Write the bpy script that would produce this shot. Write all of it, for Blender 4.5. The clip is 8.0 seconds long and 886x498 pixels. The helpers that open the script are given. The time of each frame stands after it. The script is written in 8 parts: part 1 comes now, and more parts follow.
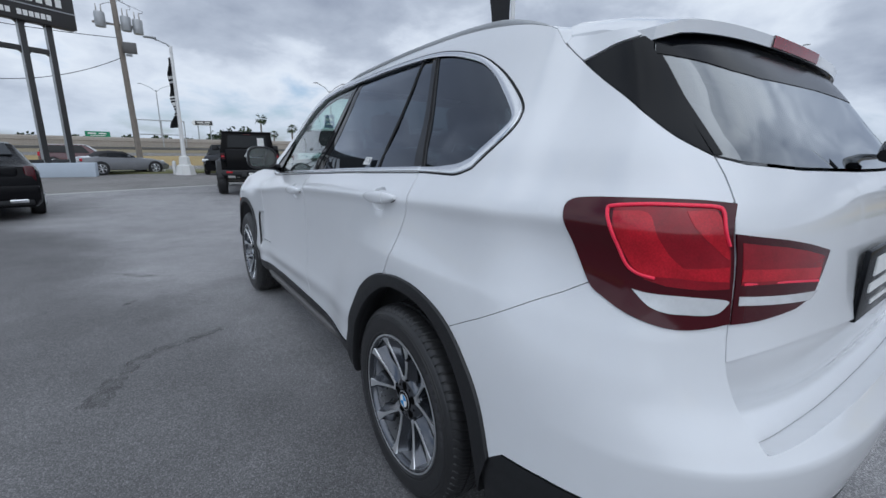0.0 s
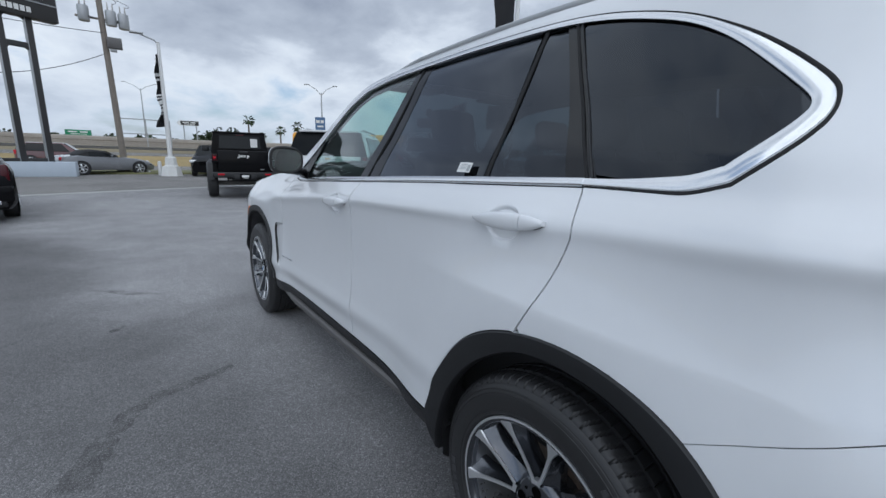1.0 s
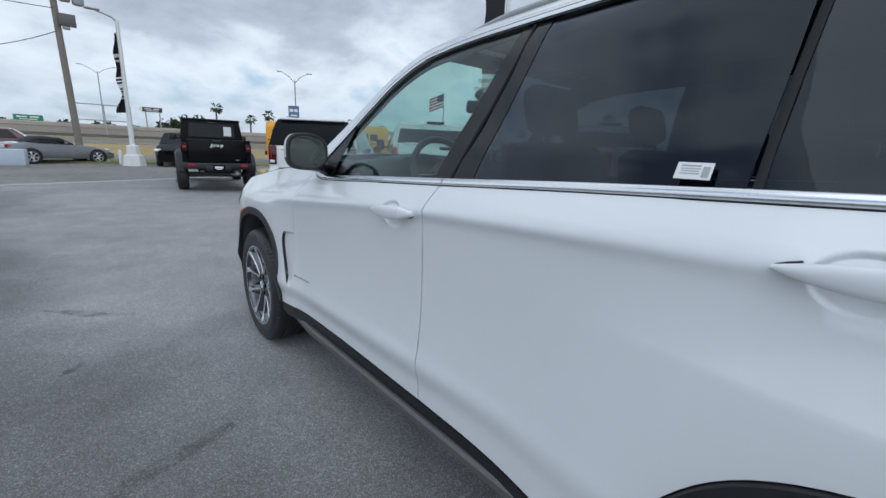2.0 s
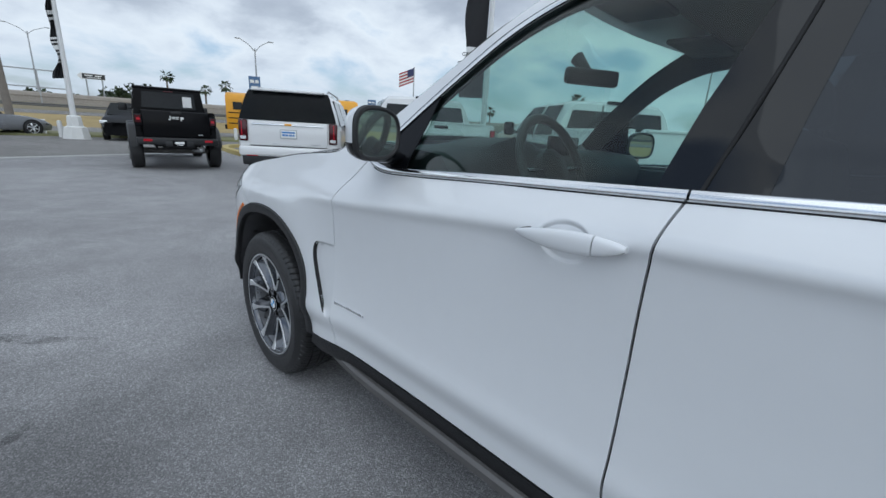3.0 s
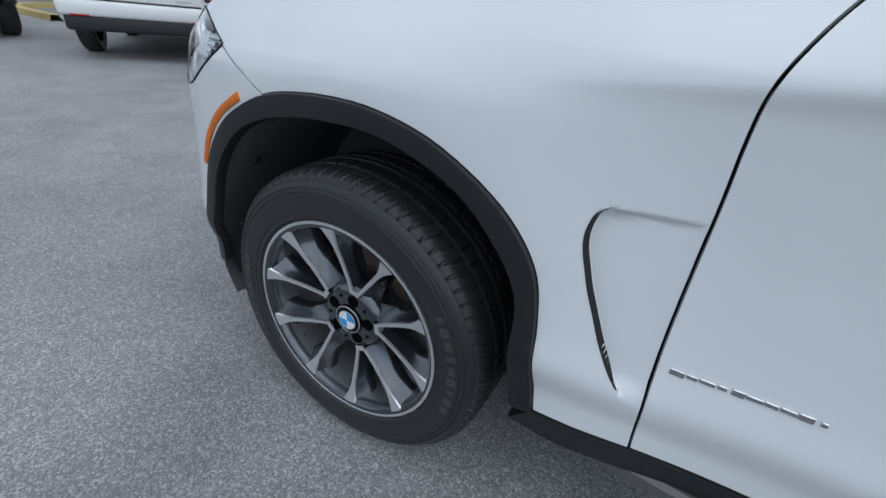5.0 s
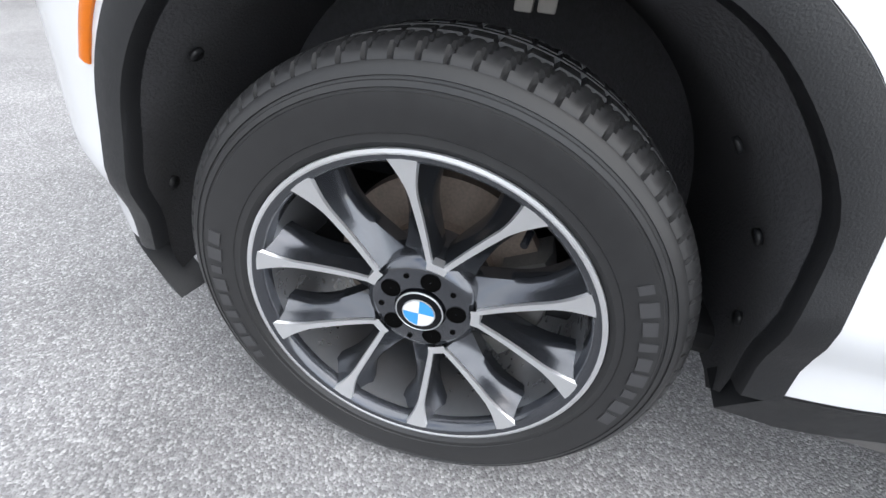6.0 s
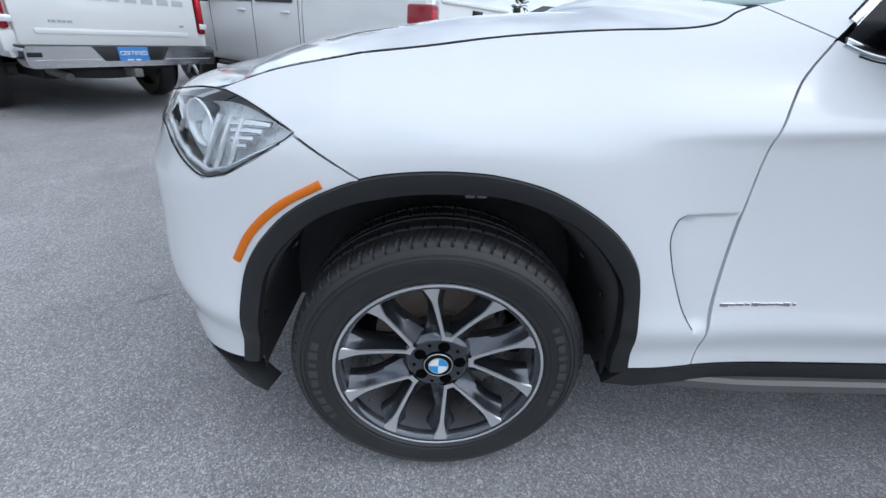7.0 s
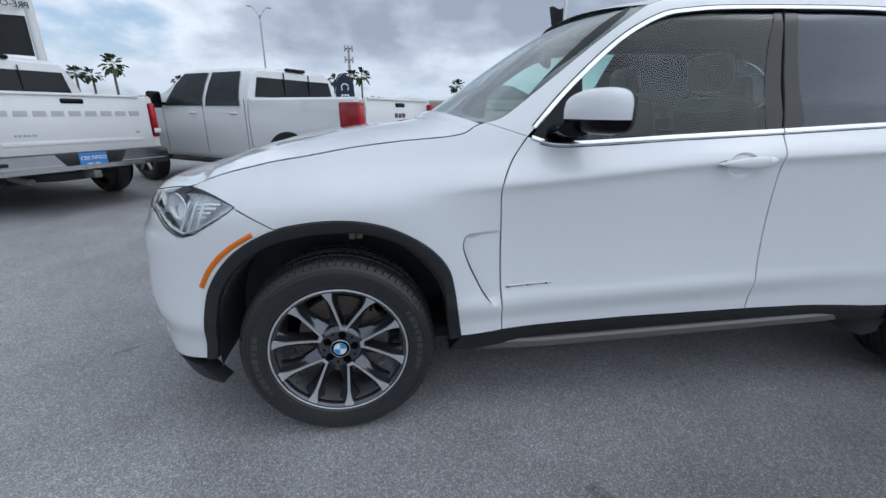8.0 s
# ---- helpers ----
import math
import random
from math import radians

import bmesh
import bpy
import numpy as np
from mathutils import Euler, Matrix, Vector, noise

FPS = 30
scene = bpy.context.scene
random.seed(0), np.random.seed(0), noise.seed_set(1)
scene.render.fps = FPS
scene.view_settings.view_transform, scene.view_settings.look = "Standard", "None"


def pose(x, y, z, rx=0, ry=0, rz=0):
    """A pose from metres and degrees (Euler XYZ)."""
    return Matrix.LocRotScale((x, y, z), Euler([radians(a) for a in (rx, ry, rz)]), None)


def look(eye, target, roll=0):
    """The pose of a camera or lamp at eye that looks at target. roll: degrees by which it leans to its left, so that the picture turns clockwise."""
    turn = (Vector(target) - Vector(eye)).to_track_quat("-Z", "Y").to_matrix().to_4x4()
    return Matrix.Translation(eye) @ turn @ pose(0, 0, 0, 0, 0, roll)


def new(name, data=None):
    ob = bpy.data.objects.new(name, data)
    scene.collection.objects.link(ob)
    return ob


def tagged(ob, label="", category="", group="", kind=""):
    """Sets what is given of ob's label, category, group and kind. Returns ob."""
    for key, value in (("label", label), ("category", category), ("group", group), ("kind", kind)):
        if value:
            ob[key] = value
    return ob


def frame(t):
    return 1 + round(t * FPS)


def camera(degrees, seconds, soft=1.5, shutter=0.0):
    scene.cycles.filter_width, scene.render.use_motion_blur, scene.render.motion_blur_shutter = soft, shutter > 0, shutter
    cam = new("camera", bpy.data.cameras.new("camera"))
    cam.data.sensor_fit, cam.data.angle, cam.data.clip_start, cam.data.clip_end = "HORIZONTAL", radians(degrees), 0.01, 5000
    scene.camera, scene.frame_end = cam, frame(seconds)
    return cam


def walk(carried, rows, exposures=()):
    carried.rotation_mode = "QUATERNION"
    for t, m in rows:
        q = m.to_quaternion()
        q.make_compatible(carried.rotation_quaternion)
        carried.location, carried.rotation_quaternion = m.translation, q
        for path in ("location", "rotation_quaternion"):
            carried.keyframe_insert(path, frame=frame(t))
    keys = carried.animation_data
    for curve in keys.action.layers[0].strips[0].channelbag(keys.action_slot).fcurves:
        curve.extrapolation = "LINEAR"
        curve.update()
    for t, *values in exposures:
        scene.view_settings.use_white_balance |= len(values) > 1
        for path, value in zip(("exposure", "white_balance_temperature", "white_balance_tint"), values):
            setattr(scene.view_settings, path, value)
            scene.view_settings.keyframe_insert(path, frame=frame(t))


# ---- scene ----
cam = camera(93.6, 8.0)

PATH = [
    (0, (-1.627, -4.168, 1.296), (-0.517, -2.565, 0.85), 0.7),
    (0.3, (-1.667, -3.974, 1.284), (-0.546, -2.376, 0.849), 1.0),
    (0.5, (-1.685, -3.841, 1.3), (-0.557, -2.248, 0.863), 1.0),
    (1, (-1.7, -3.509, 1.287), (-0.539, -1.937, 0.863), 1.6),
    (1.5, (-1.671, -3.132, 1.301), (-0.475, -1.587, 0.873), 1.8),
    (1.7, (-1.689, -2.994, 1.292), (-0.471, -1.469, 0.856), 2.0),
    (2.8, (-1.71, -2.127, 1.269), (-0.37, -0.738, 0.743), 3.2),
    (3, (-1.708, -1.987, 1.275), (-0.35, -0.625, 0.729), 3.4),
    (3.5, (-1.705, -1.615, 1.239), (-0.3, -0.338, 0.61), 3.8),
    (4, (-1.645, -1.262, 1.177), (-0.199, -0.093, 0.439), 4.0),
    (4.2, (-1.604, -1.097, 1.135), (-0.133, 0.018, 0.364), 4.9),
    (5.3, (-1.483, -0.383, 0.975), (0.077, 0.297, -0.076), 6.2),
    (5.5, (-1.451, -0.296, 0.916), (0.129, 0.292, -0.16), 6.4),
    (6, (-1.367, -0.087, 0.807), (0.254, 0.187, -0.332), 7.3),
    (6.5, (-1.475, 0.029, 0.941), (0.206, 0.041, -0.142), 7.1),
    (7, (-1.723, 0.069, 1.128), (0.046, -0.033, 0.2), 4.4),
    (7.5, (-2.018, -0.083, 1.197), (-0.175, -0.248, 0.439), 1.8),
    (8, (-2.377, -0.174, 1.25), (-0.498, -0.45, 0.623), 0.5),
]
# seconds, stops, kelvin, tint
EXPOSURE = [(0, -0.16, 5700, 8), (1.0, -0.14, 5700, 7), (1.5, -0.02, 5700, 6), (3.0, -0.08, 5700, 5), (4.2, -0.14, 5700, 5), (5.5, 0.5, 5700, 6), (6.0, 1.35, 6300, 9), (6.5, 1.36, 6700, 12), (7, 0.42, 5700, 7), (7.5, 0.08, 5700, 7), (8, 0.0, 5700, 7)]
walk(cam, [(t, look(e, g, r)) for t, e, g, r in PATH], EXPOSURE)

# ------------------------------------------------------------ sky and sun
SUN_UP, SUN_TURN = 48.0, 205.0
world = bpy.data.worlds.new("sky")
scene.world = world
world.use_nodes = True


def node(tree, kind, **values):
    n = tree.nodes.new(kind)
    for key, value in values.items():
        if key in n.inputs:
            n.inputs[key].default_value = value
    return n


def link(tree, a, b):
    tree.links.new(a, b)


def build_sky():
    t = world.node_tree
    t.nodes.clear()
    out = t.nodes.new("ShaderNodeOutputWorld")
    sky = t.nodes.new("ShaderNodeTexSky")
    sky.sky_type, sky.sun_disc = "NISHITA", False
    sky.sun_elevation, sky.sun_rotation = radians(SUN_UP), radians(SUN_TURN)
    sky.air_density, sky.dust_density = 1.0, 2.0
    blue = node(t, "ShaderNodeBackground", Strength=0.12)
    link(t, sky.outputs[0], blue.inputs[0])
    co = t.nodes.new("ShaderNodeTexCoord")
    sep = t.nodes.new("ShaderNodeSeparateXYZ")
    link(t, co.outputs["Generated"], sep.inputs[0])
    up = t.nodes.new("ShaderNodeMath")
    up.operation = "ADD"
    up.inputs[1].default_value = 0.4
    ab = t.nodes.new("ShaderNodeMath")
    ab.operation = "ABSOLUTE"
    link(t, sep.outputs[2], ab.inputs[0])
    link(t, ab.outputs[0], up.inputs[0])
    # a flat layer of cloud overhead, drawn together towards the horizon
    flat = t.nodes.new("ShaderNodeVectorMath")
    flat.operation = "DIVIDE"
    link(t, co.outputs["Generated"], flat.inputs[0])
    link(t, up.outputs[0], flat.inputs[1])
    cover = node(t, "ShaderNodeTexNoise", Scale=0.95, Detail=9.0, Roughness=0.5, Distortion=0.15)
    link(t, flat.outputs[0], cover.inputs["Vector"])
    puff = node(t, "ShaderNodeTexNoise", Scale=3.2, Detail=8.0, Roughness=0.55, Distortion=0.2)
    link(t, flat.outputs[0], puff.inputs["Vector"])
    thick = t.nodes.new("ShaderNodeMath")
    thick.operation = "MULTIPLY_ADD"
    thick.inputs[1].default_value = 0.45
    link(t, puff.outputs[0], thick.inputs[0])
    link(t, cover.outputs[0], thick.inputs[2])
    mask = t.nodes.new("ShaderNodeMapRange")
    mask.interpolation_type = "SMOOTHSTEP"
    mask.inputs[1].default_value, mask.inputs[2].default_value = 0.55, 0.68
    mask.inputs[3].default_value, mask.inputs[4].default_value = 0.3, 1.0
    link(t, thick.outputs[0], mask.inputs[0])
    tone = t.nodes.new("ShaderNodeValToRGB")
    e = tone.color_ramp.elements
    e[0].position, e[0].color = 0.58, (0.78, 0.84, 0.93, 1)
    e[1].position, e[1].color = 0.92, (0.42, 0.445, 0.51, 1)
    for at, grey in ((0.68, (1.0, 1.0, 1.0, 1)), (0.74, (0.86, 0.87, 0.90, 1)), (0.80, (0.64, 0.66, 0.71, 1))):
        e.new(at).color = grey
    link(t, thick.outputs[0], tone.inputs[0])
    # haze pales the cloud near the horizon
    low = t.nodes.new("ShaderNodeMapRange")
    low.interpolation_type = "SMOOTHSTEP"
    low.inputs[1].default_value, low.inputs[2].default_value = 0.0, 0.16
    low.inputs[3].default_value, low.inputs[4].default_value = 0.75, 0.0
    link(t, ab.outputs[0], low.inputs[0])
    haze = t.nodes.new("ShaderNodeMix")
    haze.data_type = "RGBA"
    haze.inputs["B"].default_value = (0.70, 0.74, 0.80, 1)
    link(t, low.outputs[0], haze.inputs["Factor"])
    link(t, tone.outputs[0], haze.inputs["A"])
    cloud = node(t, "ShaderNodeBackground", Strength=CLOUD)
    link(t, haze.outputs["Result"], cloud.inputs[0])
    mix = t.nodes.new("ShaderNodeMixShader")
    link(t, mask.outputs[0], mix.inputs[0])
    link(t, blue.outputs[0], mix.inputs[1])
    link(t, cloud.outputs[0], mix.inputs[2])
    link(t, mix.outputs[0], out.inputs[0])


CLOUD = 0.9
build_sky()
sun_data = bpy.data.lights.new("sun", "SUN")
sun_data.energy, sun_data.angle, sun_data.color = 0.9, radians(100), (1.0, 0.97, 0.93)
sun = new("sun", sun_data)
# the sky counts its turn from +y towards +x
sun_way = Vector((math.sin(radians(SUN_TURN)) * math.cos(radians(SUN_UP)), math.cos(radians(SUN_TURN)) * math.cos(radians(SUN_UP)), math.sin(radians(SUN_UP))))
sun.matrix_world = look(sun_way * 50, (0, 0, 0))


# ------------------------------------------------------------ materials
def material(name, color, rough=0.5, metal=0.0, coat=0.0, vary=0.0, scale=4.0, bump=0.0, bump_scale=60.0, spec=0.5, sheen=None):
    """Principled paint with two scales of variation and fine relief."""
    m = bpy.data.materials.new(name)
    m.use_nodes = True
    t = m.node_tree
    b = t.nodes["Principled BSDF"]
    b.inputs["Base Color"].default_value = (*color, 1)
    b.inputs["Roughness"].default_value, b.inputs["Metallic"].default_value = rough, metal
    b.inputs["Coat Weight"].default_value, b.inputs["Coat Roughness"].default_value = coat, 0.03
    b.inputs["Specular IOR Level"].default_value = spec
    co = t.nodes.new("ShaderNodeTexCoord")
    if vary:
        big = node(t, "ShaderNodeTexNoise", Scale=scale, Detail=4.0)
        small = node(t, "ShaderNodeTexNoise", Scale=scale * 14, Detail=3.0)
        add = t.nodes.new("ShaderNodeMath")
        add.operation = "ADD"
        link(t, co.outputs["Object"], big.inputs["Vector"])
        link(t, co.outputs["Object"], small.inputs["Vector"])
        link(t, big.outputs[0], add.inputs[0])
        link(t, small.outputs[0], add.inputs[1])
        r = t.nodes.new("ShaderNodeMapRange")
        r.inputs[1].default_value, r.inputs[2].default_value = 0.6, 1.4
        r.inputs[3].default_value, r.inputs[4].default_value = 1 - vary, 1 + vary
        link(t, add.outputs[0], r.inputs[0])
        mul = t.nodes.new("ShaderNodeVectorMath")
        mul.operation = "SCALE"
        mul.inputs[0].default_value = color
        link(t, r.outputs[0], mul.inputs["Scale"])
        link(t, mul.outputs[0], b.inputs["Base Color"])
        rr = t.nodes.new("ShaderNodeMapRange")
        uneven = min(0.08, vary)
        rr.inputs[1].default_value, rr.inputs[2].default_value = 0.6, 1.4
        rr.inputs[3].default_value, rr.inputs[4].default_value = max(rough - uneven, 0.02), min(rough + uneven, 1)
        link(t, add.outputs[0], rr.inputs[0])
        link(t, rr.outputs[0], b.inputs["Roughness"])
    if bump:
        nz = node(t, "ShaderNodeTexNoise", Scale=bump_scale, Detail=4.0)
        bp = node(t, "ShaderNodeBump", Strength=bump, Distance=0.01)
        link(t, co.outputs["Object"], nz.inputs["Vector"])
        link(t, nz.outputs[0], bp.inputs["Height"])
        link(t, bp.outputs[0], b.inputs["Normal"])
    return m


def car_paint(name, color, rough=0.28, dirt=0.04):
    m = material(name, color, rough, coat=1.0, vary=dirt, scale=1.3)
    return m


def glass(name, tint, gloss=(1.0, 1.0, 1.0), least=0.05, rise=4.0):
    """A thin pane: what lies behind shows through the tint, the sky mirrors by Fresnel."""
    m = bpy.data.materials.new(name)
    m.use_nodes = True
    t = m.node_tree
    t.nodes.clear()
    out = t.nodes.new("ShaderNodeOutputMaterial")
    see = node(t, "ShaderNodeBsdfTransparent", Color=(*tint, 1))
    shine = node(t, "ShaderNodeBsdfGlossy", Color=(*gloss, 1), Roughness=0.015)
    face = node(t, "ShaderNodeLayerWeight", Blend=0.5)
    power = t.nodes.new("ShaderNodeMath")
    power.operation = "POWER"
    power.inputs[1].default_value = rise
    link(t, face.outputs["Facing"], power.inputs[0])
    fr = t.nodes.new("ShaderNodeMath")
    fr.operation = "MULTIPLY_ADD"
    fr.inputs[1].default_value, fr.inputs[2].default_value = 0.98 - least, least
    link(t, power.outputs[0], fr.inputs[0])
    mix = t.nodes.new("ShaderNodeMixShader")
    co = t.nodes.new("ShaderNodeTexCoord")
    wave = node(t, "ShaderNodeTexNoise", Scale=2.2, Detail=2.0)
    bp = node(t, "ShaderNodeBump", Strength=0.04, Distance=0.02)
    link(t, co.outputs["Object"], wave.inputs["Vector"])
    link(t, wave.outputs[0], bp.inputs["Height"])
    link(t, bp.outputs[0], shine.inputs["Normal"])
    link(t, fr.outputs[0], mix.inputs[0])
    link(t, see.outputs[0], mix.inputs[1])
    link(t, shine.outputs[0], mix.inputs[2])
    link(t, mix.outputs[0], out.inputs[0])
    return m


def asphalt_material(name, dark, light, stone, patch=0.12, worn=None):
    m = bpy.data.materials.new(name)
    m.use_nodes = True
    t = m.node_tree
    b = t.nodes["Principled BSDF"]
    co = t.nodes.new("ShaderNodeTexCoord")

    def tex(kind, **v):
        n = node(t, kind, **v)
        link(t, co.outputs["Object"], n.inputs["Vector"])
        return n
    grain = tex("ShaderNodeTexVoronoi", Scale=stone)
    fine = tex("ShaderNodeTexNoise", Scale=stone * 1.7, Detail=3.0, Roughness=0.7)
    mid = tex("ShaderNodeTexNoise", Scale=2.3, Detail=5.0, Roughness=0.6)
    big = tex("ShaderNodeTexNoise", Scale=0.22, Detail=4.0, Distortion=0.8)
    sep = t.nodes.new("ShaderNodeSeparateColor")
    link(t, grain.outputs["Color"], sep.inputs[0])
    ramp = t.nodes.new("ShaderNodeValToRGB")
    e = ramp.color_ramp.elements
    e[0].position, e[0].color = 0.05, (*dark, 1)
    e[1].position, e[1].color = 0.78, (*light, 1)
    pale = e.new(1.0)
    pale.color = (*[min(c * 1.5, 1) for c in light], 1)
    link(t, sep.outputs[0], ramp.inputs[0])

    def scaled(src, lo, hi, a, z):
        r = t.nodes.new("ShaderNodeMapRange")
        r.inputs[1].default_value, r.inputs[2].default_value = lo, hi
        r.inputs[3].default_value, r.inputs[4].default_value = a, z
        link(t, src, r.inputs[0])
        return r.outputs[0]

    def times(a, b2):
        n = t.nodes.new("ShaderNodeMath")
        n.operation = "MULTIPLY"
        link(t, a, n.inputs[0])
        link(t, b2, n.inputs[1])
        return n.outputs[0]
    k = times(times(scaled(mid.outputs[0], 0.3, 0.7, 1 - patch, 1 + patch), scaled(big.outputs[0], 0.3, 0.7, 1 - 1.4 * patch, 1 + 1.4 * patch)),
              scaled(fine.outputs[0], 0.3, 0.7, 0.84, 1.16))
    if worn:
        # uneven exposure put into the asphalt colour: (along x and a third of y from, to, how much paler), with a
        # ragged border
        sy = t.nodes.new("ShaderNodeSeparateXYZ")
        link(t, co.outputs["Object"], sy.inputs[0])
        wob = t.nodes.new("ShaderNodeMath")
        wob.operation = "MULTIPLY_ADD"
        wob.inputs[1].default_value = 2.4
        link(t, big.outputs[0], wob.inputs[0])
        slant = t.nodes.new("ShaderNodeMath")
        slant.operation = "MULTIPLY_ADD"
        slant.inputs[1].default_value = 0.35
        link(t, sy.outputs[1], slant.inputs[0])
        link(t, sy.outputs[0], slant.inputs[2])
        link(t, slant.outputs[0], wob.inputs[2])
        r = t.nodes.new("ShaderNodeMapRange")
        r.interpolation_type = "SMOOTHSTEP"
        r.inputs[1].default_value, r.inputs[2].default_value = worn[0] + 1.2, worn[1] + 1.2
        r.inputs[3].default_value, r.inputs[4].default_value = 0.8, worn[2]
        link(t, wob.outputs[0], r.inputs[0])
        k = times(k, r.outputs[0])
    mul = t.nodes.new("ShaderNodeVectorMath")
    mul.operation = "SCALE"
    link(t, ramp.outputs[0], mul.inputs[0])
    link(t, k, mul.inputs["Scale"])
    link(t, mul.outputs[0], b.inputs["Base Color"])
    b.inputs["Roughness"].default_value = 0.82
    b.inputs["Specular IOR Level"].default_value = 0.2
    bp = node(t, "ShaderNodeBump", Strength=0.5, Distance=0.004)
    link(t, grain.outputs["Distance"], bp.inputs["Height"])
    bp.invert = True
    link(t, bp.outputs[0], b.inputs["Normal"])
    return m


WHITE = car_paint("pearl white paint", (0.77, 0.78, 0.795), 0.3, 0.012)
TRUCK_WHITE = car_paint("plain white paint", (0.74, 0.74, 0.735), 0.3, 0.006)
BLACK_PAINT = car_paint("black paint", (0.006, 0.006, 0.007), 0.22, 0.1)
BLACK_PAINT.node_tree.nodes["Principled BSDF"].inputs["Specular IOR Level"].default_value = 0.1
BLACK_PAINT.node_tree.nodes["Principled BSDF"].inputs["Coat Weight"].default_value = 0.05
SILVER_PAINT = car_paint("silver grey paint", (0.19, 0.195, 0.205), 0.25, 0.05)
RED_PAINT = car_paint("dark red paint", (0.075, 0.008, 0.014), 0.3, 0.05)
CLADDING = material("black grained plastic", (0.012, 0.0125, 0.014), 0.45, vary=0.15, scale=6, bump=0.12, bump_scale=500)
LINER = material("matt black liner", (0.06, 0.06, 0.065), 0.75, vary=0.3, scale=8, bump=0.3, bump_scale=200)
POST_BLACK = material("polished black window post", (0.004, 0.0045, 0.006), 0.03, spec=0.5)
GLOSS_BLACK = material("gloss black trim", (0.004, 0.0045, 0.006), 0.16, spec=0.2)
GAP = material("dark seal rubber", (0.01, 0.01, 0.011), 0.8)
RUBBER = material("tyre rubber", (0.022, 0.022, 0.023), 0.46, vary=0.2, scale=4, spec=0.5)
HOLE_SHADE = material("black for the shade in bolt holes", (0.002, 0.002, 0.002), 0.9, spec=0.05)
RUBBER_MARK = material("raised tyre lettering rubber", (0.05, 0.05, 0.053), 0.5)
CHROME = material("satin chrome", (0.80, 0.81, 0.83), 0.16, metal=1.0, vary=0.03, scale=6)
ALLOY = material("machined alloy", (0.76, 0.77, 0.785), 0.3, metal=0.8, vary=0.02, scale=5)
ALLOY_DARK = material("dark grey alloy paint", (0.10, 0.106, 0.12), 0.19, metal=0.85, coat=0.5, vary=0.03, scale=5)
BARREL = material("grey wheel barrel", (0.40, 0.41, 0.43), 0.3, metal=0.8, vary=0.05, scale=5)
BUMPER_CHROME = material("bright bumper chrome", (0.62, 0.63, 0.65), 0.18, metal=1.0, vary=0.04, scale=4)
DISC = material("brake disc steel", (0.24, 0.19, 0.155), 0.45, metal=0.25, vary=0.3, scale=14)
RUST = material("rusty hub steel", (0.24, 0.14, 0.075), 0.75, metal=0.3, vary=0.4, scale=30)
CAST = material("cast iron caliper", (0.17, 0.165, 0.155), 0.65, metal=0.4, vary=0.3, scale=30)
ORANGE = material("amber reflector plastic", (0.72, 0.175, 0.004), 0.3, coat=0.25, spec=0.3, bump=0.15, bump_scale=700)
RED_DARK = material("dark red lamp lens", (0.055, 0.002, 0.006), 0.08, coat=0.3, spec=0.35)
RED_MID = material("deep red lamp lens", (0.26, 0.005, 0.014), 0.2, coat=0.4, vary=0.25, scale=22, spec=0.35)
RED_GUIDE = material("red light guide", (0.95, 0.03, 0.08), 0.3)
BOARD = material("grey anodised aluminium", (0.135, 0.13, 0.127), 0.5, metal=0.3, vary=0.1, scale=5)
RED_BRIGHT = material("bright red lamp lens", (0.47, 0.008, 0.02), 0.2, coat=0.4, spec=0.35, vary=0.35, scale=18)
LAMP_CLEAR = material("clear lamp lens over grey reflector", (0.80, 0.81, 0.82), 0.15, metal=0.3, coat=0.8, vary=0.12, scale=40)
LAMP_SHELL = material("silver grey lamp shell", (0.86, 0.87, 0.88), 0.3, metal=0.3, vary=0.1, scale=25)
GLASS_FRONT = glass("green tinted glass", (0.64, 0.80, 0.76), (0.97, 1.0, 1.0), 0.04, 3.6)
GLASS_REAR = glass("dark privacy glass", (0.035, 0.042, 0.052), (0.84, 0.90, 1.0), 0.048, 3.2)
GLASS_TAIL = glass("dark mirrored tailgate glass", (0.045, 0.05, 0.058), (0.95, 0.98, 1.0), 0.16, 1.8)
GLASS_LAMP = glass("clear lamp cover", (0.93, 0.95, 0.96))
MIRROR = material("mirror", (0.85, 0.87, 0.87), 0.02, metal=1.0)
TRIM_DARK = material("dark interior plastic", (0.02, 0.02, 0.021), 0.6, vary=0.1, scale=10, bump=0.1, bump_scale=400)
SEAT = material("dark seat leather", (0.035, 0.034, 0.034), 0.5, vary=0.12, scale=8, bump=0.15, bump_scale=200)
HEADLINER = material("dark grey headliner cloth", (0.09, 0.09, 0.09), 0.9, vary=0.06, scale=10)
STEEL = material("galvanised steel", (0.42, 0.43, 0.44), 0.5, metal=0.6, vary=0.1, scale=4)
POLE_WHITE = material("white painted pole", (0.72, 0.72, 0.71), 0.5, vary=0.06, scale=3)
CONCRETE = material("pale concrete", (0.42, 0.40, 0.37), 0.85, vary=0.16, scale=1.2, bump=0.2, bump_scale=40)
WALL_TAN = material("tan highway concrete", (0.36, 0.325, 0.285), 0.9, vary=0.18, scale=0.5, bump=0.2, bump_scale=10)
CONCRETE_WHITE = material("white painted concrete", (0.70, 0.70, 0.68), 0.8, vary=0.08, scale=2, bump=0.2, bump_scale=40)
WOOD_POLE = material("weathered pole wood", (0.24, 0.21, 0.18), 0.85, vary=0.2, scale=2.5, bump=0.4, bump_scale=25)
SIGN_DARK = material("dark bronze sign steel", (0.035, 0.034, 0.034), 0.5, vary=0.12, scale=2)
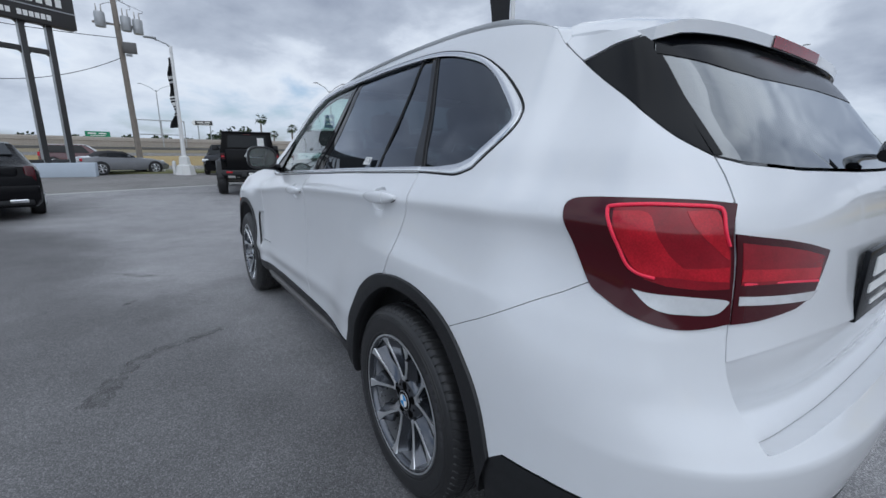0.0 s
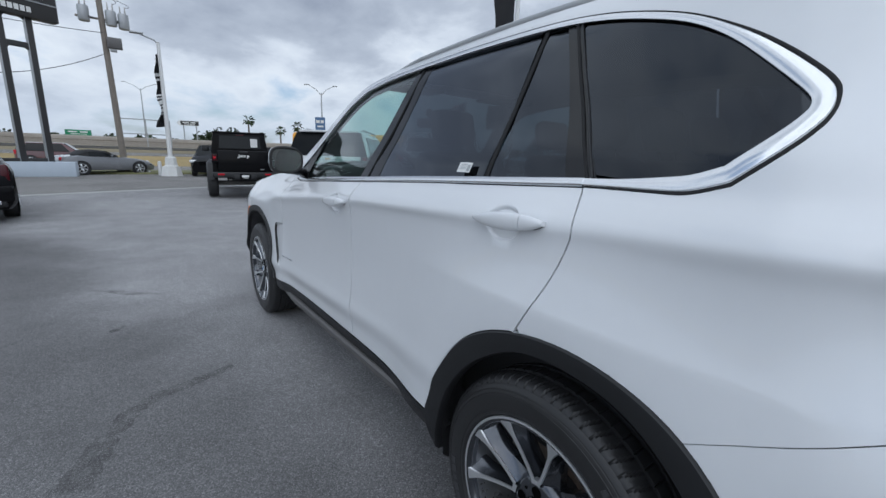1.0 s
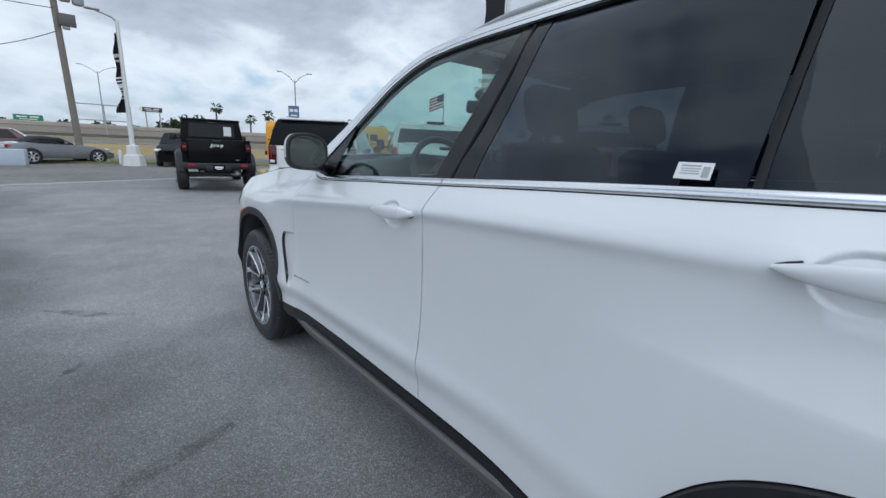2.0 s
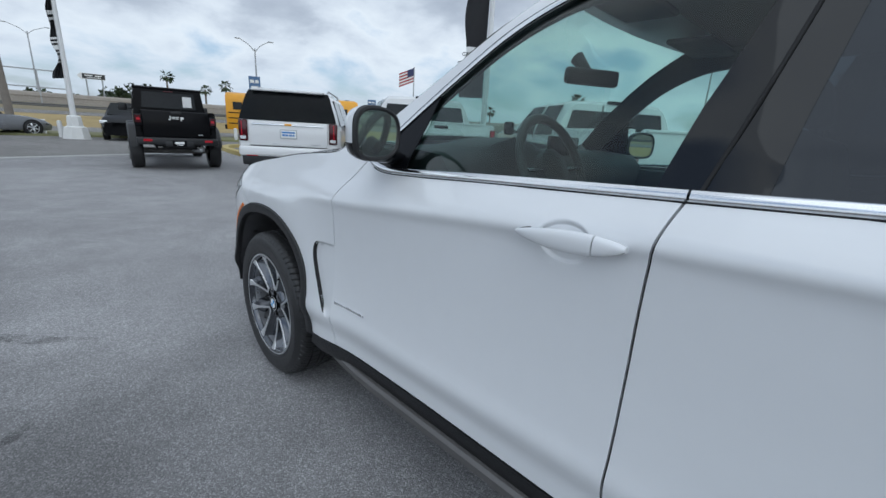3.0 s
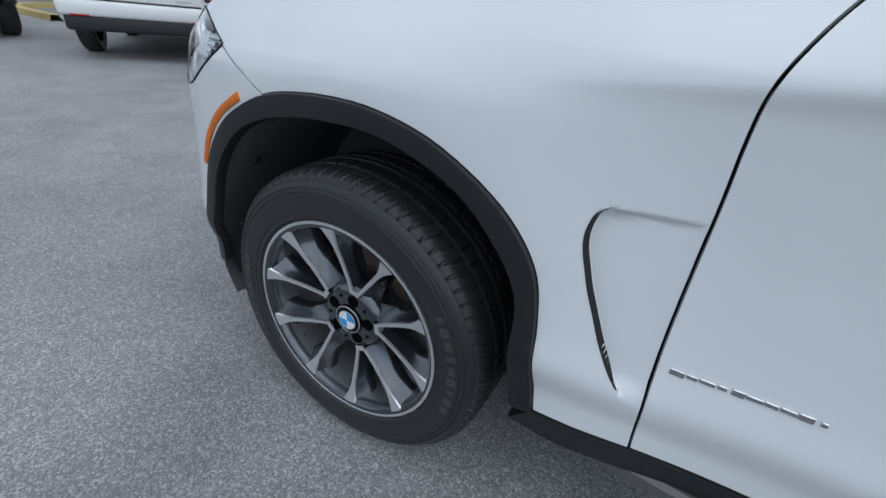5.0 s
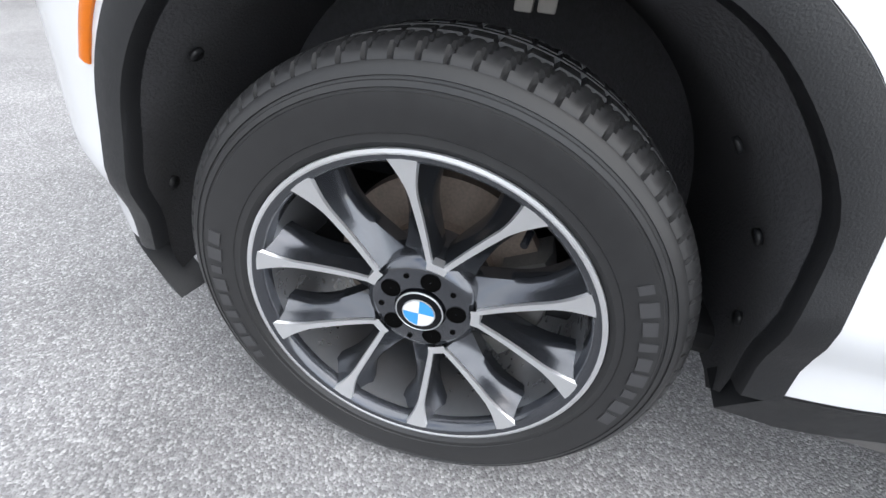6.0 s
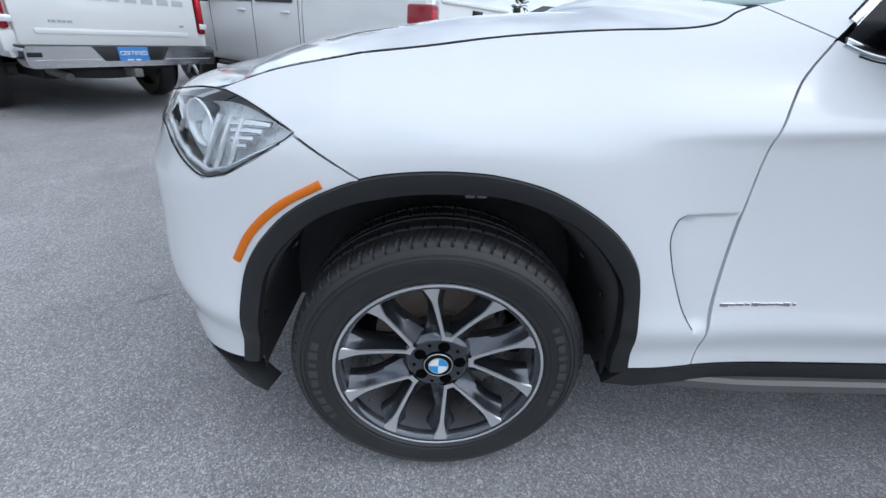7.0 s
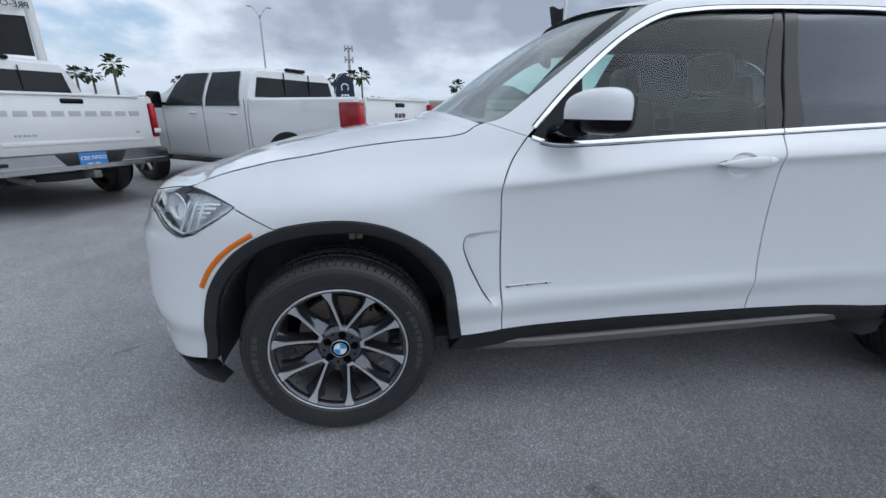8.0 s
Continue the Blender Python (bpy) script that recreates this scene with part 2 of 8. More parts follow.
SIGN_PALE = material("white lettering", (0.82, 0.82, 0.80), 0.5)
BUS_YELLOW = material("school bus yellow", (0.78, 0.36, 0.01), 0.4, coat=0.3, vary=0.06, scale=2)
FLAG_BLACK = material("black flag cloth", (0.014, 0.014, 0.016), 0.8, vary=0.2, scale=3)
FLAG_WHITE = material("white flag cloth", (0.78, 0.78, 0.77), 0.8, vary=0.06, scale=3)
FLAG_NAVY = material("navy flag cloth", (0.02, 0.03, 0.06), 0.8, vary=0.15, scale=3)
FLAG_RED = material("faded red flag cloth", (0.38, 0.05, 0.06), 0.8)
FLAG_BLUE = material("faded blue flag cloth", (0.05, 0.06, 0.14), 0.8)
SIGN_BLUE = material("blue sign panel", (0.09, 0.17, 0.32), 0.5, vary=0.05, scale=2)
SIGN_GREEN = material("green road sign", (0.02, 0.25, 0.12), 0.5)
PLATE_BLUE = material("blue plate insert", (0.06, 0.22, 0.55), 0.45)
PAPER = material("white paper sticker", (0.80, 0.80, 0.78), 0.7)
INK = material("black ink", (0.02, 0.02, 0.02), 0.6)
ROUNDEL_BLUE = material("light blue enamel", (0.05, 0.33, 0.72), 0.2, coat=0.6)
PALM_LEAF = material("palm leaf", (0.045, 0.07, 0.025), 0.6, vary=0.35, scale=1.5)
LEAF = material("dark tree leaf", (0.04, 0.06, 0.025), 0.65, vary=0.35, scale=1.0)
BARK = material("palm bark", (0.17, 0.14, 0.11), 0.9, vary=0.25, scale=4, bump=0.5, bump_scale=20)
GOLD_GRASS = material("yellow dry grass", (0.34, 0.255, 0.11), 0.95, vary=0.35, scale=0.25, bump=0.6, bump_scale=30)
DRY_GRASS = material("dry grass", (0.235, 0.20, 0.125), 0.95, vary=0.32, scale=0.35, bump=0.6, bump_scale=30)
KERB_GRASS = material("thin green grass", (0.17, 0.17, 0.08), 0.95, vary=0.3, scale=0.8, bump=0.6, bump_scale=30)
LINE_WHITE = material("worn white road paint", (0.46, 0.46, 0.44), 0.8, vary=0.25, scale=6)
STAIN = material("damp oil stain", (0.10, 0.098, 0.096), 0.7, vary=0.3, scale=6)


def ragged(m, scale, lo, hi):
    """Lets the surface under a stain show through in spots."""
    t = m.node_tree
    b = t.nodes["Principled BSDF"]
    co = t.nodes.new("ShaderNodeTexCoord")
    nz = node(t, "ShaderNodeTexNoise", Scale=scale, Detail=6.0, Roughness=0.65)
    r = t.nodes.new("ShaderNodeMapRange")
    r.inputs[1].default_value, r.inputs[2].default_value, r.inputs[4].default_value = lo, hi, 0.42
    link(t, co.outputs["Object"], nz.inputs["Vector"])
    link(t, nz.outputs[0], r.inputs[0])
    link(t, r.outputs[0], b.inputs["Alpha"])


ragged(STAIN, 11.0, 0.36, 0.66)
# ground colour made paler towards the car, to follow the uneven exposure
ASPHALT = asphalt_material("old asphalt", (0.134, 0.132, 0.134), (0.22, 0.217, 0.219), 205.0, 0.12, (-2.05, -1.0, 1.6))
FAR_ASPHALT = asphalt_material("pale worn road", (0.14, 0.135, 0.13), (0.25, 0.24, 0.23), 60.0)


# ------------------------------------------------------------ mesh tools
def empty(name, m=None):
    ob = new(name)
    ob.empty_display_size = 0.2
    if m is not None:
        ob.matrix_world = m
    return ob


def link_mesh(name, me, mat, parent=None, label="", smooth=True):
    me.materials.append(mat)
    if smooth:
        me.polygons.foreach_set("use_smooth", [True] * len(me.polygons))
    ob = new(name, me)
    if parent is not None:
        ob.parent = parent
    if label:
        tagged(ob, label)
    return ob


def part(name, bm, mat, parent=None, label="", smooth=None):
    """Links a bmesh as one mesh object under a thing or a part. smooth: the angle under which edges are rounded."""
    bmesh.ops.recalc_face_normals(bm, faces=bm.faces)
    if smooth:
        for e in bm.edges:
            e.smooth = len(e.link_faces) == 2 and e.calc_face_angle(0) < radians(smooth)
    me = bpy.data.meshes.new(name)
    bm.to_mesh(me)
    bm.free()
    return link_mesh(name, me, mat, parent, label, bool(smooth))


def grid(bm, rows, closed=False, loop=False):
    """Quads over rows of points; closed: each row is a ring; loop: the last row meets the first."""
    vs = [[bm.verts.new(p) for p in r] for r in rows]
    n = len(vs[0])
    for i in range(len(vs) if loop else len(vs) - 1):
        a, b = vs[i], vs[(i + 1) % len(vs)]
        for k in range(n if closed else n - 1):
            bm.faces.new((a[k], a[(k + 1) % n], b[(k + 1) % n], b[k]))
    return vs


def cap(bm, ring, flip=False):
    return bm.faces.new(list(reversed(ring)) if flip else ring)


def add_box(bm, c, s, bevel=0.0, m=None, segments=2):
    r = bmesh.ops.create_cube(bm, size=1.0)
    vs = r["verts"]
    bmesh.ops.scale(bm, verts=vs, vec=s)
    bmesh.ops.translate(bm, verts=vs, vec=c)
    if bevel:
        es = list({e for v in vs for e in v.link_edges})
        made = bmesh.ops.bevel(bm, geom=es, offset=bevel, segments=segments, affect="EDGES", profile=0.5)
        vs = list({v for f in made["faces"] for v in f.verts} | {v for v in vs if v.is_valid})
    if m is not None:
        bmesh.ops.transform(bm, matrix=m, verts=vs)
    return vs


def box(c, s, bevel=0.0, m=None, segments=2):
    bm = bmesh.new()
    add_box(bm, c, s, bevel, m, segments)
    return bm


def add_tube(bm, points, radius, sides=10, ends=True, flat=1.0):
    """A round bar along points; radius may be one per point."""
    pts = [Vector(p) for p in points]
    rad = radius if isinstance(radius, (list, tuple)) else [radius] * len(pts)
    rings = []
    up = Vector((0, 0, 1))
    for i, p in enumerate(pts):
        d = (pts[min(i + 1, len(pts) - 1)] - pts[max(i - 1, 0)]).normalized()
        ref = up if abs(d.z) < 0.95 else Vector((1, 0, 0))
        a = d.cross(ref).normalized()
        b = a.cross(d).normalized()
        rings.append([p + (a * math.cos(k * 2 * math.pi / sides) + b * flat * math.sin(k * 2 * math.pi / sides)) * rad[i] for k in range(sides)])
    vs = grid(bm, rings, closed=True)
    if ends:
        cap(bm, vs[0], True)
        cap(bm, vs[-1])
    return vs


def tube(points, radius, sides=10, ends=True, flat=1.0):
    bm = bmesh.new()
    add_tube(bm, points, radius, sides, ends, flat)
    return bm


def add_lathe(bm, profile, steps=48, axis="x", m=None, loop=False):
    """Turns (radius, along) points round an axis."""
    rows = []
    for r, a in profile:
        row = []
        for k in range(steps):
            t = 2 * math.pi * k / steps
            p = Vector((a, r * math.cos(t), r * math.sin(t))) if axis == "x" else Vector((r * math.cos(t), r * math.sin(t), a))
            row.append(m @ p if m is not None else p)
        rows.append(row)
    return grid(bm, rows, closed=True, loop=loop)


def lathe(profile, steps=48, axis="x", m=None, loop=False):
    bm = bmesh.new()
    add_lathe(bm, profile, steps, axis, m, loop)
    return bm


def add_slab(bm, outline, depth, m=None):
    """A flat outline (x, y) given thickness along z from 0 to depth."""
    a = [bm.verts.new((x, y, 0)) for x, y in outline]
    b = [bm.verts.new((x, y, depth)) for x, y in outline]
    n = len(a)
    bm.faces.new(list(reversed(a)))
    bm.faces.new(b)
    for k in range(n):
        bm.faces.new((a[k], a[(k + 1) % n], b[(k + 1) % n], b[k]))
    if m is not None:
        bmesh.ops.transform(bm, matrix=m, verts=a + b)
    return a + b


def slab(outline, depth, m=None):
    bm = bmesh.new()
    add_slab(bm, outline, depth, m)
    return bm


def axes(origin, x, y, z):
    m = Matrix((x, y, z)).transposed().to_4x4()
    m.translation = origin
    return m


# ------------------------------------------------------------ curved sheet panels
def in_poly(p, poly):
    x, y = p[:, 0], p[:, 1]
    inside = np.zeros(len(p), bool)
    n = len(poly)
    for i in range(n):
        (x1, y1), (x2, y2) = poly[i], poly[(i + 1) % n]
        if y1 != y2:
            inside ^= ((y1 > y) != (y2 > y)) & (x < (x2 - x1) * (y - y1) / (y2 - y1) + x1)
    return inside


def edge_distance(p, poly):
    best = np.full(len(p), 9.0)
    q = np.array(poly)
    for a, b in zip(q, np.roll(q, -1, 0)):
        d = b - a
        t = np.clip(((p - a) @ d) / max(d @ d, 1e-12), 0, 1)
        best = np.minimum(best, np.hypot(*(p - a - t[:, None] * d).T))
    return best


def resample(poly, step):
    out = []
    for (x1, y1), (x2, y2) in zip(poly, poly[1:] + poly[:1]):
        n = max(1, round(math.hypot(x2 - x1, y2 - y1) / step))
        out += [(x1 + (x2 - x1) * k / n, y1 + (y2 - y1) * k / n) for k in range(n)]
    return out


def shrink(poly, gap):
    """Draws a closed outline in by a small gap."""
    n = len(poly)
    area = sum(a[0] * b[1] - b[0] * a[1] for a, b in zip(poly, poly[1:] + poly[:1]))
    s = 1 if area > 0 else -1
    out = []
    for i in range(n):
        a, b, c = poly[i - 1], poly[i], poly[(i + 1) % n]
        d1, d2 = Vector((b[0] - a[0], b[1] - a[1])), Vector((c[0] - b[0], c[1] - b[1]))
        if d1.length < 1e-9 or d2.length < 1e-9:
            out.append(b)
            continue
        d1.normalize(), d2.normalize()
        n1, n2 = Vector((-d1.y, d1.x)) * s, Vector((-d2.y, d2.x)) * s
        k = n1 + n2
        k = k / max(k.length_squared / 2, 0.5)
        out.append((b[0] + k.x * gap, b[1] + k.y * gap))
    return out


def sheet(name, outline, skin, mat, parent=None, label="", step=0.03, gap=0.0, lift=0.0, lip=0.012, side=-1, drop=None, extra=()):
    """A sheet panel cut by an outline out of a skin, a smooth function of two values. lift raises it off the skin, lip is the depth
    of its turned-in edge, gap draws it in from its neighbours. side = 1 builds the mirror image on the far flank."""
    poly = [tuple(p) for p in outline]
    if gap:
        poly = shrink(poly, gap)
    poly = resample(poly, step)
    q = np.array(poly)
    lo, hi = q.min(0), q.max(0)
    gu, gv = np.arange(lo[0] + step * 0.37, hi[0], step), np.arange(lo[1] + step * 0.41, hi[1], step)
    pts = np.array([(a + (step * 0.5 if j % 2 else 0), b) for j, b in enumerate(gv) for a in gu]) if len(gu) and len(gv) else np.zeros((0, 2))
    if len(pts):
        pts = pts[in_poly(pts, poly)]
        pts = pts[edge_distance(pts, poly) > step * 0.45] if len(pts) else pts
    if len(extra):
        more = np.array([p for p in extra], float)
        more = more[in_poly(more, poly)]
        more = more[edge_distance(more, poly) > 0.003] if len(more) else more
        if len(more):
            if len(pts):
                near = np.min(np.hypot(pts[:, None, 0] - more[None, :, 0], pts[:, None, 1] - more[None, :, 1]), 1)
                pts = pts[near > 0.35 * step]
            pts = np.concatenate([pts, more]) if len(pts) else more
    n = len(poly)
    vs2 = [Vector(p) for p in poly] + [Vector(p) for p in pts]
    res = delaunay_2d_cdt(vs2, [(i, (i + 1) % n) for i in range(n)], [], 1, 1e-7)
    uv = np.array([(v.x, v.y) for v in res[0]])
    tris = [tuple(f) for f in res[2]]
    e = 0.004

    def normals(uv):
        a = skin(uv[:, 0] + e, uv[:, 1]) - skin(uv[:, 0] - e, uv[:, 1])
        b = skin(uv[:, 0], uv[:, 1] + e) - skin(uv[:, 0], uv[:, 1] - e)
        k = np.cross(a, b)
        return k / np.maximum(np.linalg.norm(k, axis=1, keepdims=True), 1e-9)
    nrm = normals(uv)
    pos = skin(uv[:, 0], uv[:, 1])
    out_way = np.array([-0.5, np.sign(np.mean(pos[:, 1]) + 1.5) * 0.5, 0.45])
    if np.mean(nrm @ out_way) < 0:
        nrm = -nrm
        tris = [t[::-1] for t in tris]
    if drop is not None:
        pos = pos - nrm * drop(uv)[:, None]
        lifted = pos
        # normals of the pressed shape
        h = 0.003
        du, dv = np.array([h, 0]), np.array([0, h])
        pa, pb = uv + du, uv + dv
        a = skin(pa[:, 0], pa[:, 1]) - nrm * drop(pa)[:, None] - lifted
        b = skin(pb[:, 0], pb[:, 1]) - nrm * drop(pb)[:, None] - lifted
        k = np.cross(a, b)
        k /= np.maximum(np.linalg.norm(k, axis=1, keepdims=True), 1e-9)
        k *= np.sign(np.sum(k * nrm, 1, keepdims=True))
        nrm = k
    pos = pos + nrm * lift
    count = {}
    for t in tris:
        for a, b in zip(t, t[1:] + t[:1]):
            count[(a, b)] = 1
    rim = [(a, b) for a, b in count if (b, a) not in count]
    inner = {}
    verts = [tuple(p) for p in pos]
    for a, b in rim:
        for v in (a, b):
            if v not in inner:
                inner[v] = len(verts)
                verts.append(tuple(pos[v] - nrm[v] * lip))
    faces = tris + [(b, a, inner[a], inner[b]) for a, b in rim]
    if side > 0:
        verts = [(-x, y, z) for x, y, z in verts]
        faces = [f[::-1] for f in faces]
        nrm = nrm * np.array([-1, 1, 1])
    me = bpy.data.meshes.new(name)
    me.from_pydata(verts, [], faces)
    me.update()
    loops = []
    nt = len(tris)
    for poly_i in me.polygons:
        for li in poly_i.loop_indices:
            v = me.loops[li].vertex_index
            loops.append(tuple(nrm[v]) if poly_i.index < nt else tuple(poly_i.normal))
    ob = link_mesh(name, me, mat, parent, label)
    me.normals_split_custom_set(loops)
    return ob


def strip(name, line, skin, width, mat, parent=None, label="", lift=0.004, thick=0.006, side=-1, closed=False):
    """A moulding along a line on a skin; width may be one per point. It has a rounded section."""
    p = np.array(line, float)
    n = len(p)
    wd = np.array(width if isinstance(width, (list, tuple)) else [width] * n, float)
    d = np.gradient(p, axis=0) if not closed else np.roll(p, -1, 0) - np.roll(p, 1, 0)
    d /= np.maximum(np.linalg.norm(d, axis=1, keepdims=True), 1e-9)
    nr = np.stack([-d[:, 1], d[:, 0]], 1)
    e = 0.004
    a = skin(p[:, 0] + e, p[:, 1]) - skin(p[:, 0] - e, p[:, 1])
    b = skin(p[:, 0], p[:, 1] + e) - skin(p[:, 0], p[:, 1] - e)
    k = np.cross(a, b)
    k /= np.maximum(np.linalg.norm(k, axis=1, keepdims=True), 1e-9)
    k *= np.where(k[:, :1] > 0, -1, 1)
    rows = []
    for off, up in ((-0.5, lift - thick), (-0.5, lift + thick * 0.4), (-0.34, lift + thick * 0.85), (0, lift + thick), (0.34, lift + thick * 0.85), (0.5, lift + thick * 0.4), (0.5, lift - thick)):
        q = p + nr * (wd * off)[:, None]
        rows.append(skin(q[:, 0], q[:, 1]) + k * up)
    bm = bmesh.new()
    rings = [[Vector((-r[i][0] * side, r[i][1], r[i][2])) for r in rows] for i in range(n)]
    vs = grid(bm, rings, closed=False, loop=closed)
    if not closed:
        cap(bm, vs[0]), cap(bm, vs[-1], True)
    return part(name, bm, mat, parent, label, smooth=50)


# ------------------------------------------------------------ ground
def ground_sheet():
    bm = bmesh.new()
    rings = [0, 6, 14, 30, 60, 120, 250, 600, 1500, 4000]
    rows = []
    for r in rings[1:]:
        rows.append([Vector((r * math.cos(a), r * math.sin(a), 0)) for a in np.linspace(0, 2 * math.pi, 48, endpoint=False)])
    vs = grid(bm, rows, closed=True)
    cap(bm, vs[0])
    return bm


tagged(part("ground", ground_sheet(), ASPHALT), "worn grey asphalt car park surface", "ground", kind="structure")


from mathutils.geometry import delaunay_2d_cdt


# ------------------------------------------------------------ shape of the white suv
# car axes: front axle at y = 0, nose towards +y, the filmed flank at negative x
def spline(xs, ys):
    """A smooth curve through a few knots, for single values and arrays."""
    xs, ys = np.array(xs, float), np.array(ys, float)
    h, d = np.diff(xs), np.diff(ys) / np.diff(xs)
    m = np.zeros(len(xs))
    m[0], m[-1] = d[0], d[-1]
    for i in range(1, len(xs) - 1):
        if d[i - 1] * d[i] > 0:
            a, b = 2 * h[i] + h[i - 1], h[i] + 2 * h[i - 1]
            m[i] = (a + b) / (a / d[i - 1] + b / d[i])

    def f(x):
        x = np.asarray(x, float)
        i = np.clip(np.searchsorted(xs, x) - 1, 0, len(h) - 1)
        t = (x - xs[i]) / h[i]
        tc = np.clip(t, 0, 1)
        y = ((1 + 2 * tc) * (1 - tc) ** 2 * ys[i] + tc * (1 - tc) ** 2 * h[i] * m[i]
             + tc * tc * (3 - 2 * tc) * ys[i + 1] + tc * tc * (tc - 1) * h[i] * m[i + 1])
        return y + np.where(t < 0, t * h[i] * m[i], 0) + np.where(t > 1, (t - 1) * h[i] * m[i + 1], 0)
    return f


AXLE_R = -2.915
WHEEL_Z, WHEEL_R = 0.373, 0.373
crease_z = spline([-4.2, -3.5, -2.9, -1.6, -0.62, 0.3, 0.9], [1.16, 1.152, 1.137, 1.085, 1.0, 0.935, 0.9])
def softened(f, lo, hi, blur):
    """The curve f, averaged over a short stretch so that its bends run smoothly into one another."""
    x = np.arange(lo, hi, 0.002)
    n = max(4, int(3 * blur / 0.002))
    k = np.exp(-(np.arange(-n, n + 1) * 0.002 / blur) ** 2 / 2)
    k /= k.sum()
    y = np.convolve(np.pad(f(x), n, mode="reflect", reflect_type="odd"), k, "valid")
    return lambda v: np.interp(v, x, y)


flank_knots = spline([-0.9, -0.72, -0.6, -0.45, -0.28, -0.13, -0.038, -0.018, -0.006, 0.004, 0.05, 0.09, 0.165, 0.27, 0.42, 0.55, 0.61, 0.66],
               [0.88, 0.920, 0.921, 0.918, 0.9162, 0.9182, 0.9222, 0.9262, 0.932, 0.9315, 0.902, 0.868, 0.832, 0.772, 0.7, 0.64, 0.595, 0.52])
flank = softened(flank_knots, -1.1, 0.8, 0.006)
flank_soft = softened(flank_knots, -1.1, 0.8, 0.05)
# over the rear wheel the hollow under the crease is filled
flank_full = softened(spline([-0.9, -0.72, -0.6, -0.3, -0.04, -0.006, 0.004, 0.05, 0.09, 0.165, 0.27, 0.42, 0.55, 0.61, 0.66],
                             [0.88, 0.920, 0.9225, 0.926, 0.9288, 0.932, 0.9315, 0.902, 0.868, 0.832, 0.772, 0.7, 0.64, 0.595, 0.52]), -1.1, 0.8, 0.006)
lower_knots = spline([0.2, 0.3, 0.42, 0.498, 0.504, 0.56, 0.66, 0.8, 0.9], [0, 0, 0.002, 0.0225, 0.0228, 0.0132, 0.005, 0, 0])
lower_bulge = softened(lower_knots, 0.1, 1.0, 0.004)
rear_deep = spline([0.2, 0.35, 0.5, 0.62, 0.695, 0.72, 0.82, 0.95, 1.1, 1.2, 1.29, 1.42, 1.55, 1.7],
                   [0.56, 0.66, 0.70, 0.724, 0.730, 0.716, 0.655, 0.62, 0.605, 0.59, 0.55, 0.46, 0.36, 0.2])
nose_deep = spline([0.2, 0.34, 0.46, 0.56, 0.7, 0.8, 0.845, 0.9, 1.02, 1.2], [0.537, 0.634, 0.645, 0.67, 0.658, 0.652, 0.624, 0.597, 0.52, 0.3])
Y_REAR, Y_NOSE, N_REAR, N_NOSE = -3.32, 0.2, 3.5, 2.87


def lower_rise(y):
    """How far the crease low on the doors climbs to the rear."""
    y = np.asarray(y, float)
    ends = np.clip((y + 2.95) / 0.5, 0, 1) * np.clip((0.0 - y) / 0.5, 0, 1)
    return ends * (0.036 + 0.032 * np.clip(-0.63 - y, 0, 2))


def half_width(y, z):
    y, z = np.asarray(y, float), np.asarray(z, float)
    # the crease runs out on the front fender
    runs_out = np.clip((y + 0.75) / 0.55, 0, 1)
    runs_out = runs_out * runs_out * (3 - 2 * runs_out)
    filled = np.clip((-2.15 - y) / 0.7, 0, 1)
    filled = 0.7 * filled * filled * (3 - 2 * filled)
    w = flank(z - crease_z(y)) * (1 - filled) + flank_full(z - crease_z(y)) * filled
    w = w * (1 - runs_out) + flank_soft(z - crease_z(y)) * runs_out
    fade = np.clip((y + 2.6) / 1.3, 0, 1)
    w = w + lower_bulge(z - lower_rise(y)) * (0.3 + 0.7 * fade * fade * (3 - 2 * fade))
    for yc, amp, wide in ((0.0, 0.026, 0.17), (AXLE_R, 0.042, 0.24)):
        r = np.hypot(y - yc, z - WHEEL_Z)
        w = w + amp * np.exp(-(np.maximum(r - 0.5, 0) / wide) ** 2) * np.clip((1.14 - z) / 0.2, 0, 1)
    back = np.clip((-3.0 - y) / 0.4, 0, 1)
    w = w + back * 0.03 * np.exp(-((z - 1.27) / 0.13) ** 2)
    return w


def corner_table(n, a, b):
    p = np.linspace(0, np.pi / 2, 400)
    x, y = np.cos(p) ** (2 / n), np.sin(p) ** (2 / n)
    s = np.concatenate([[0], np.cumsum(np.hypot(np.diff(a * x), np.diff(b * y)))])
    return s, x, y


REAR_TAB, NOSE_TAB = corner_table(N_REAR, 0.9, 0.61), corner_table(N_NOSE, 0.9, 0.65)


def body(u, z):
    """The skin: u runs along the flank (there it is y) and on round both ends; z is the height."""
    u, z = np.broadcast_arrays(np.asarray(u, float), np.asarray(z, float))
    y = np.clip(u, Y_REAR, Y_NOSE)
    w = half_width(y, z)
    x = -w
    for tab, way, y0, deep in ((REAR_TAB, -1, Y_REAR, rear_deep), (NOSE_TAB, 1, Y_NOSE, nose_deep)):
        s = np.maximum((u - y0) * way, 0)
        on = s > 0
        far = s > tab[0][-1]
        s = np.where(far, 2 * tab[0][-1] - s, s)
        fx, fy = np.interp(s, tab[0], tab[1]), np.interp(s, tab[0], tab[2])
        x = np.where(on, -w * fx * np.where(far, -1, 1), x)
        y = np.where(on, y0 + way * deep(z) * fy, y)
    # the rear quarter above the crease is drawn in
    rise = np.clip((z - 0.78) / 0.36, 0, 1)
    pull = 0.07 * np.exp(-((u + 3.55) / 0.165) ** 2) * rise * rise * (3 - 2 * rise)
    return np.stack([x + 0.78 * pull, y + 0.63 * pull, z], -1)


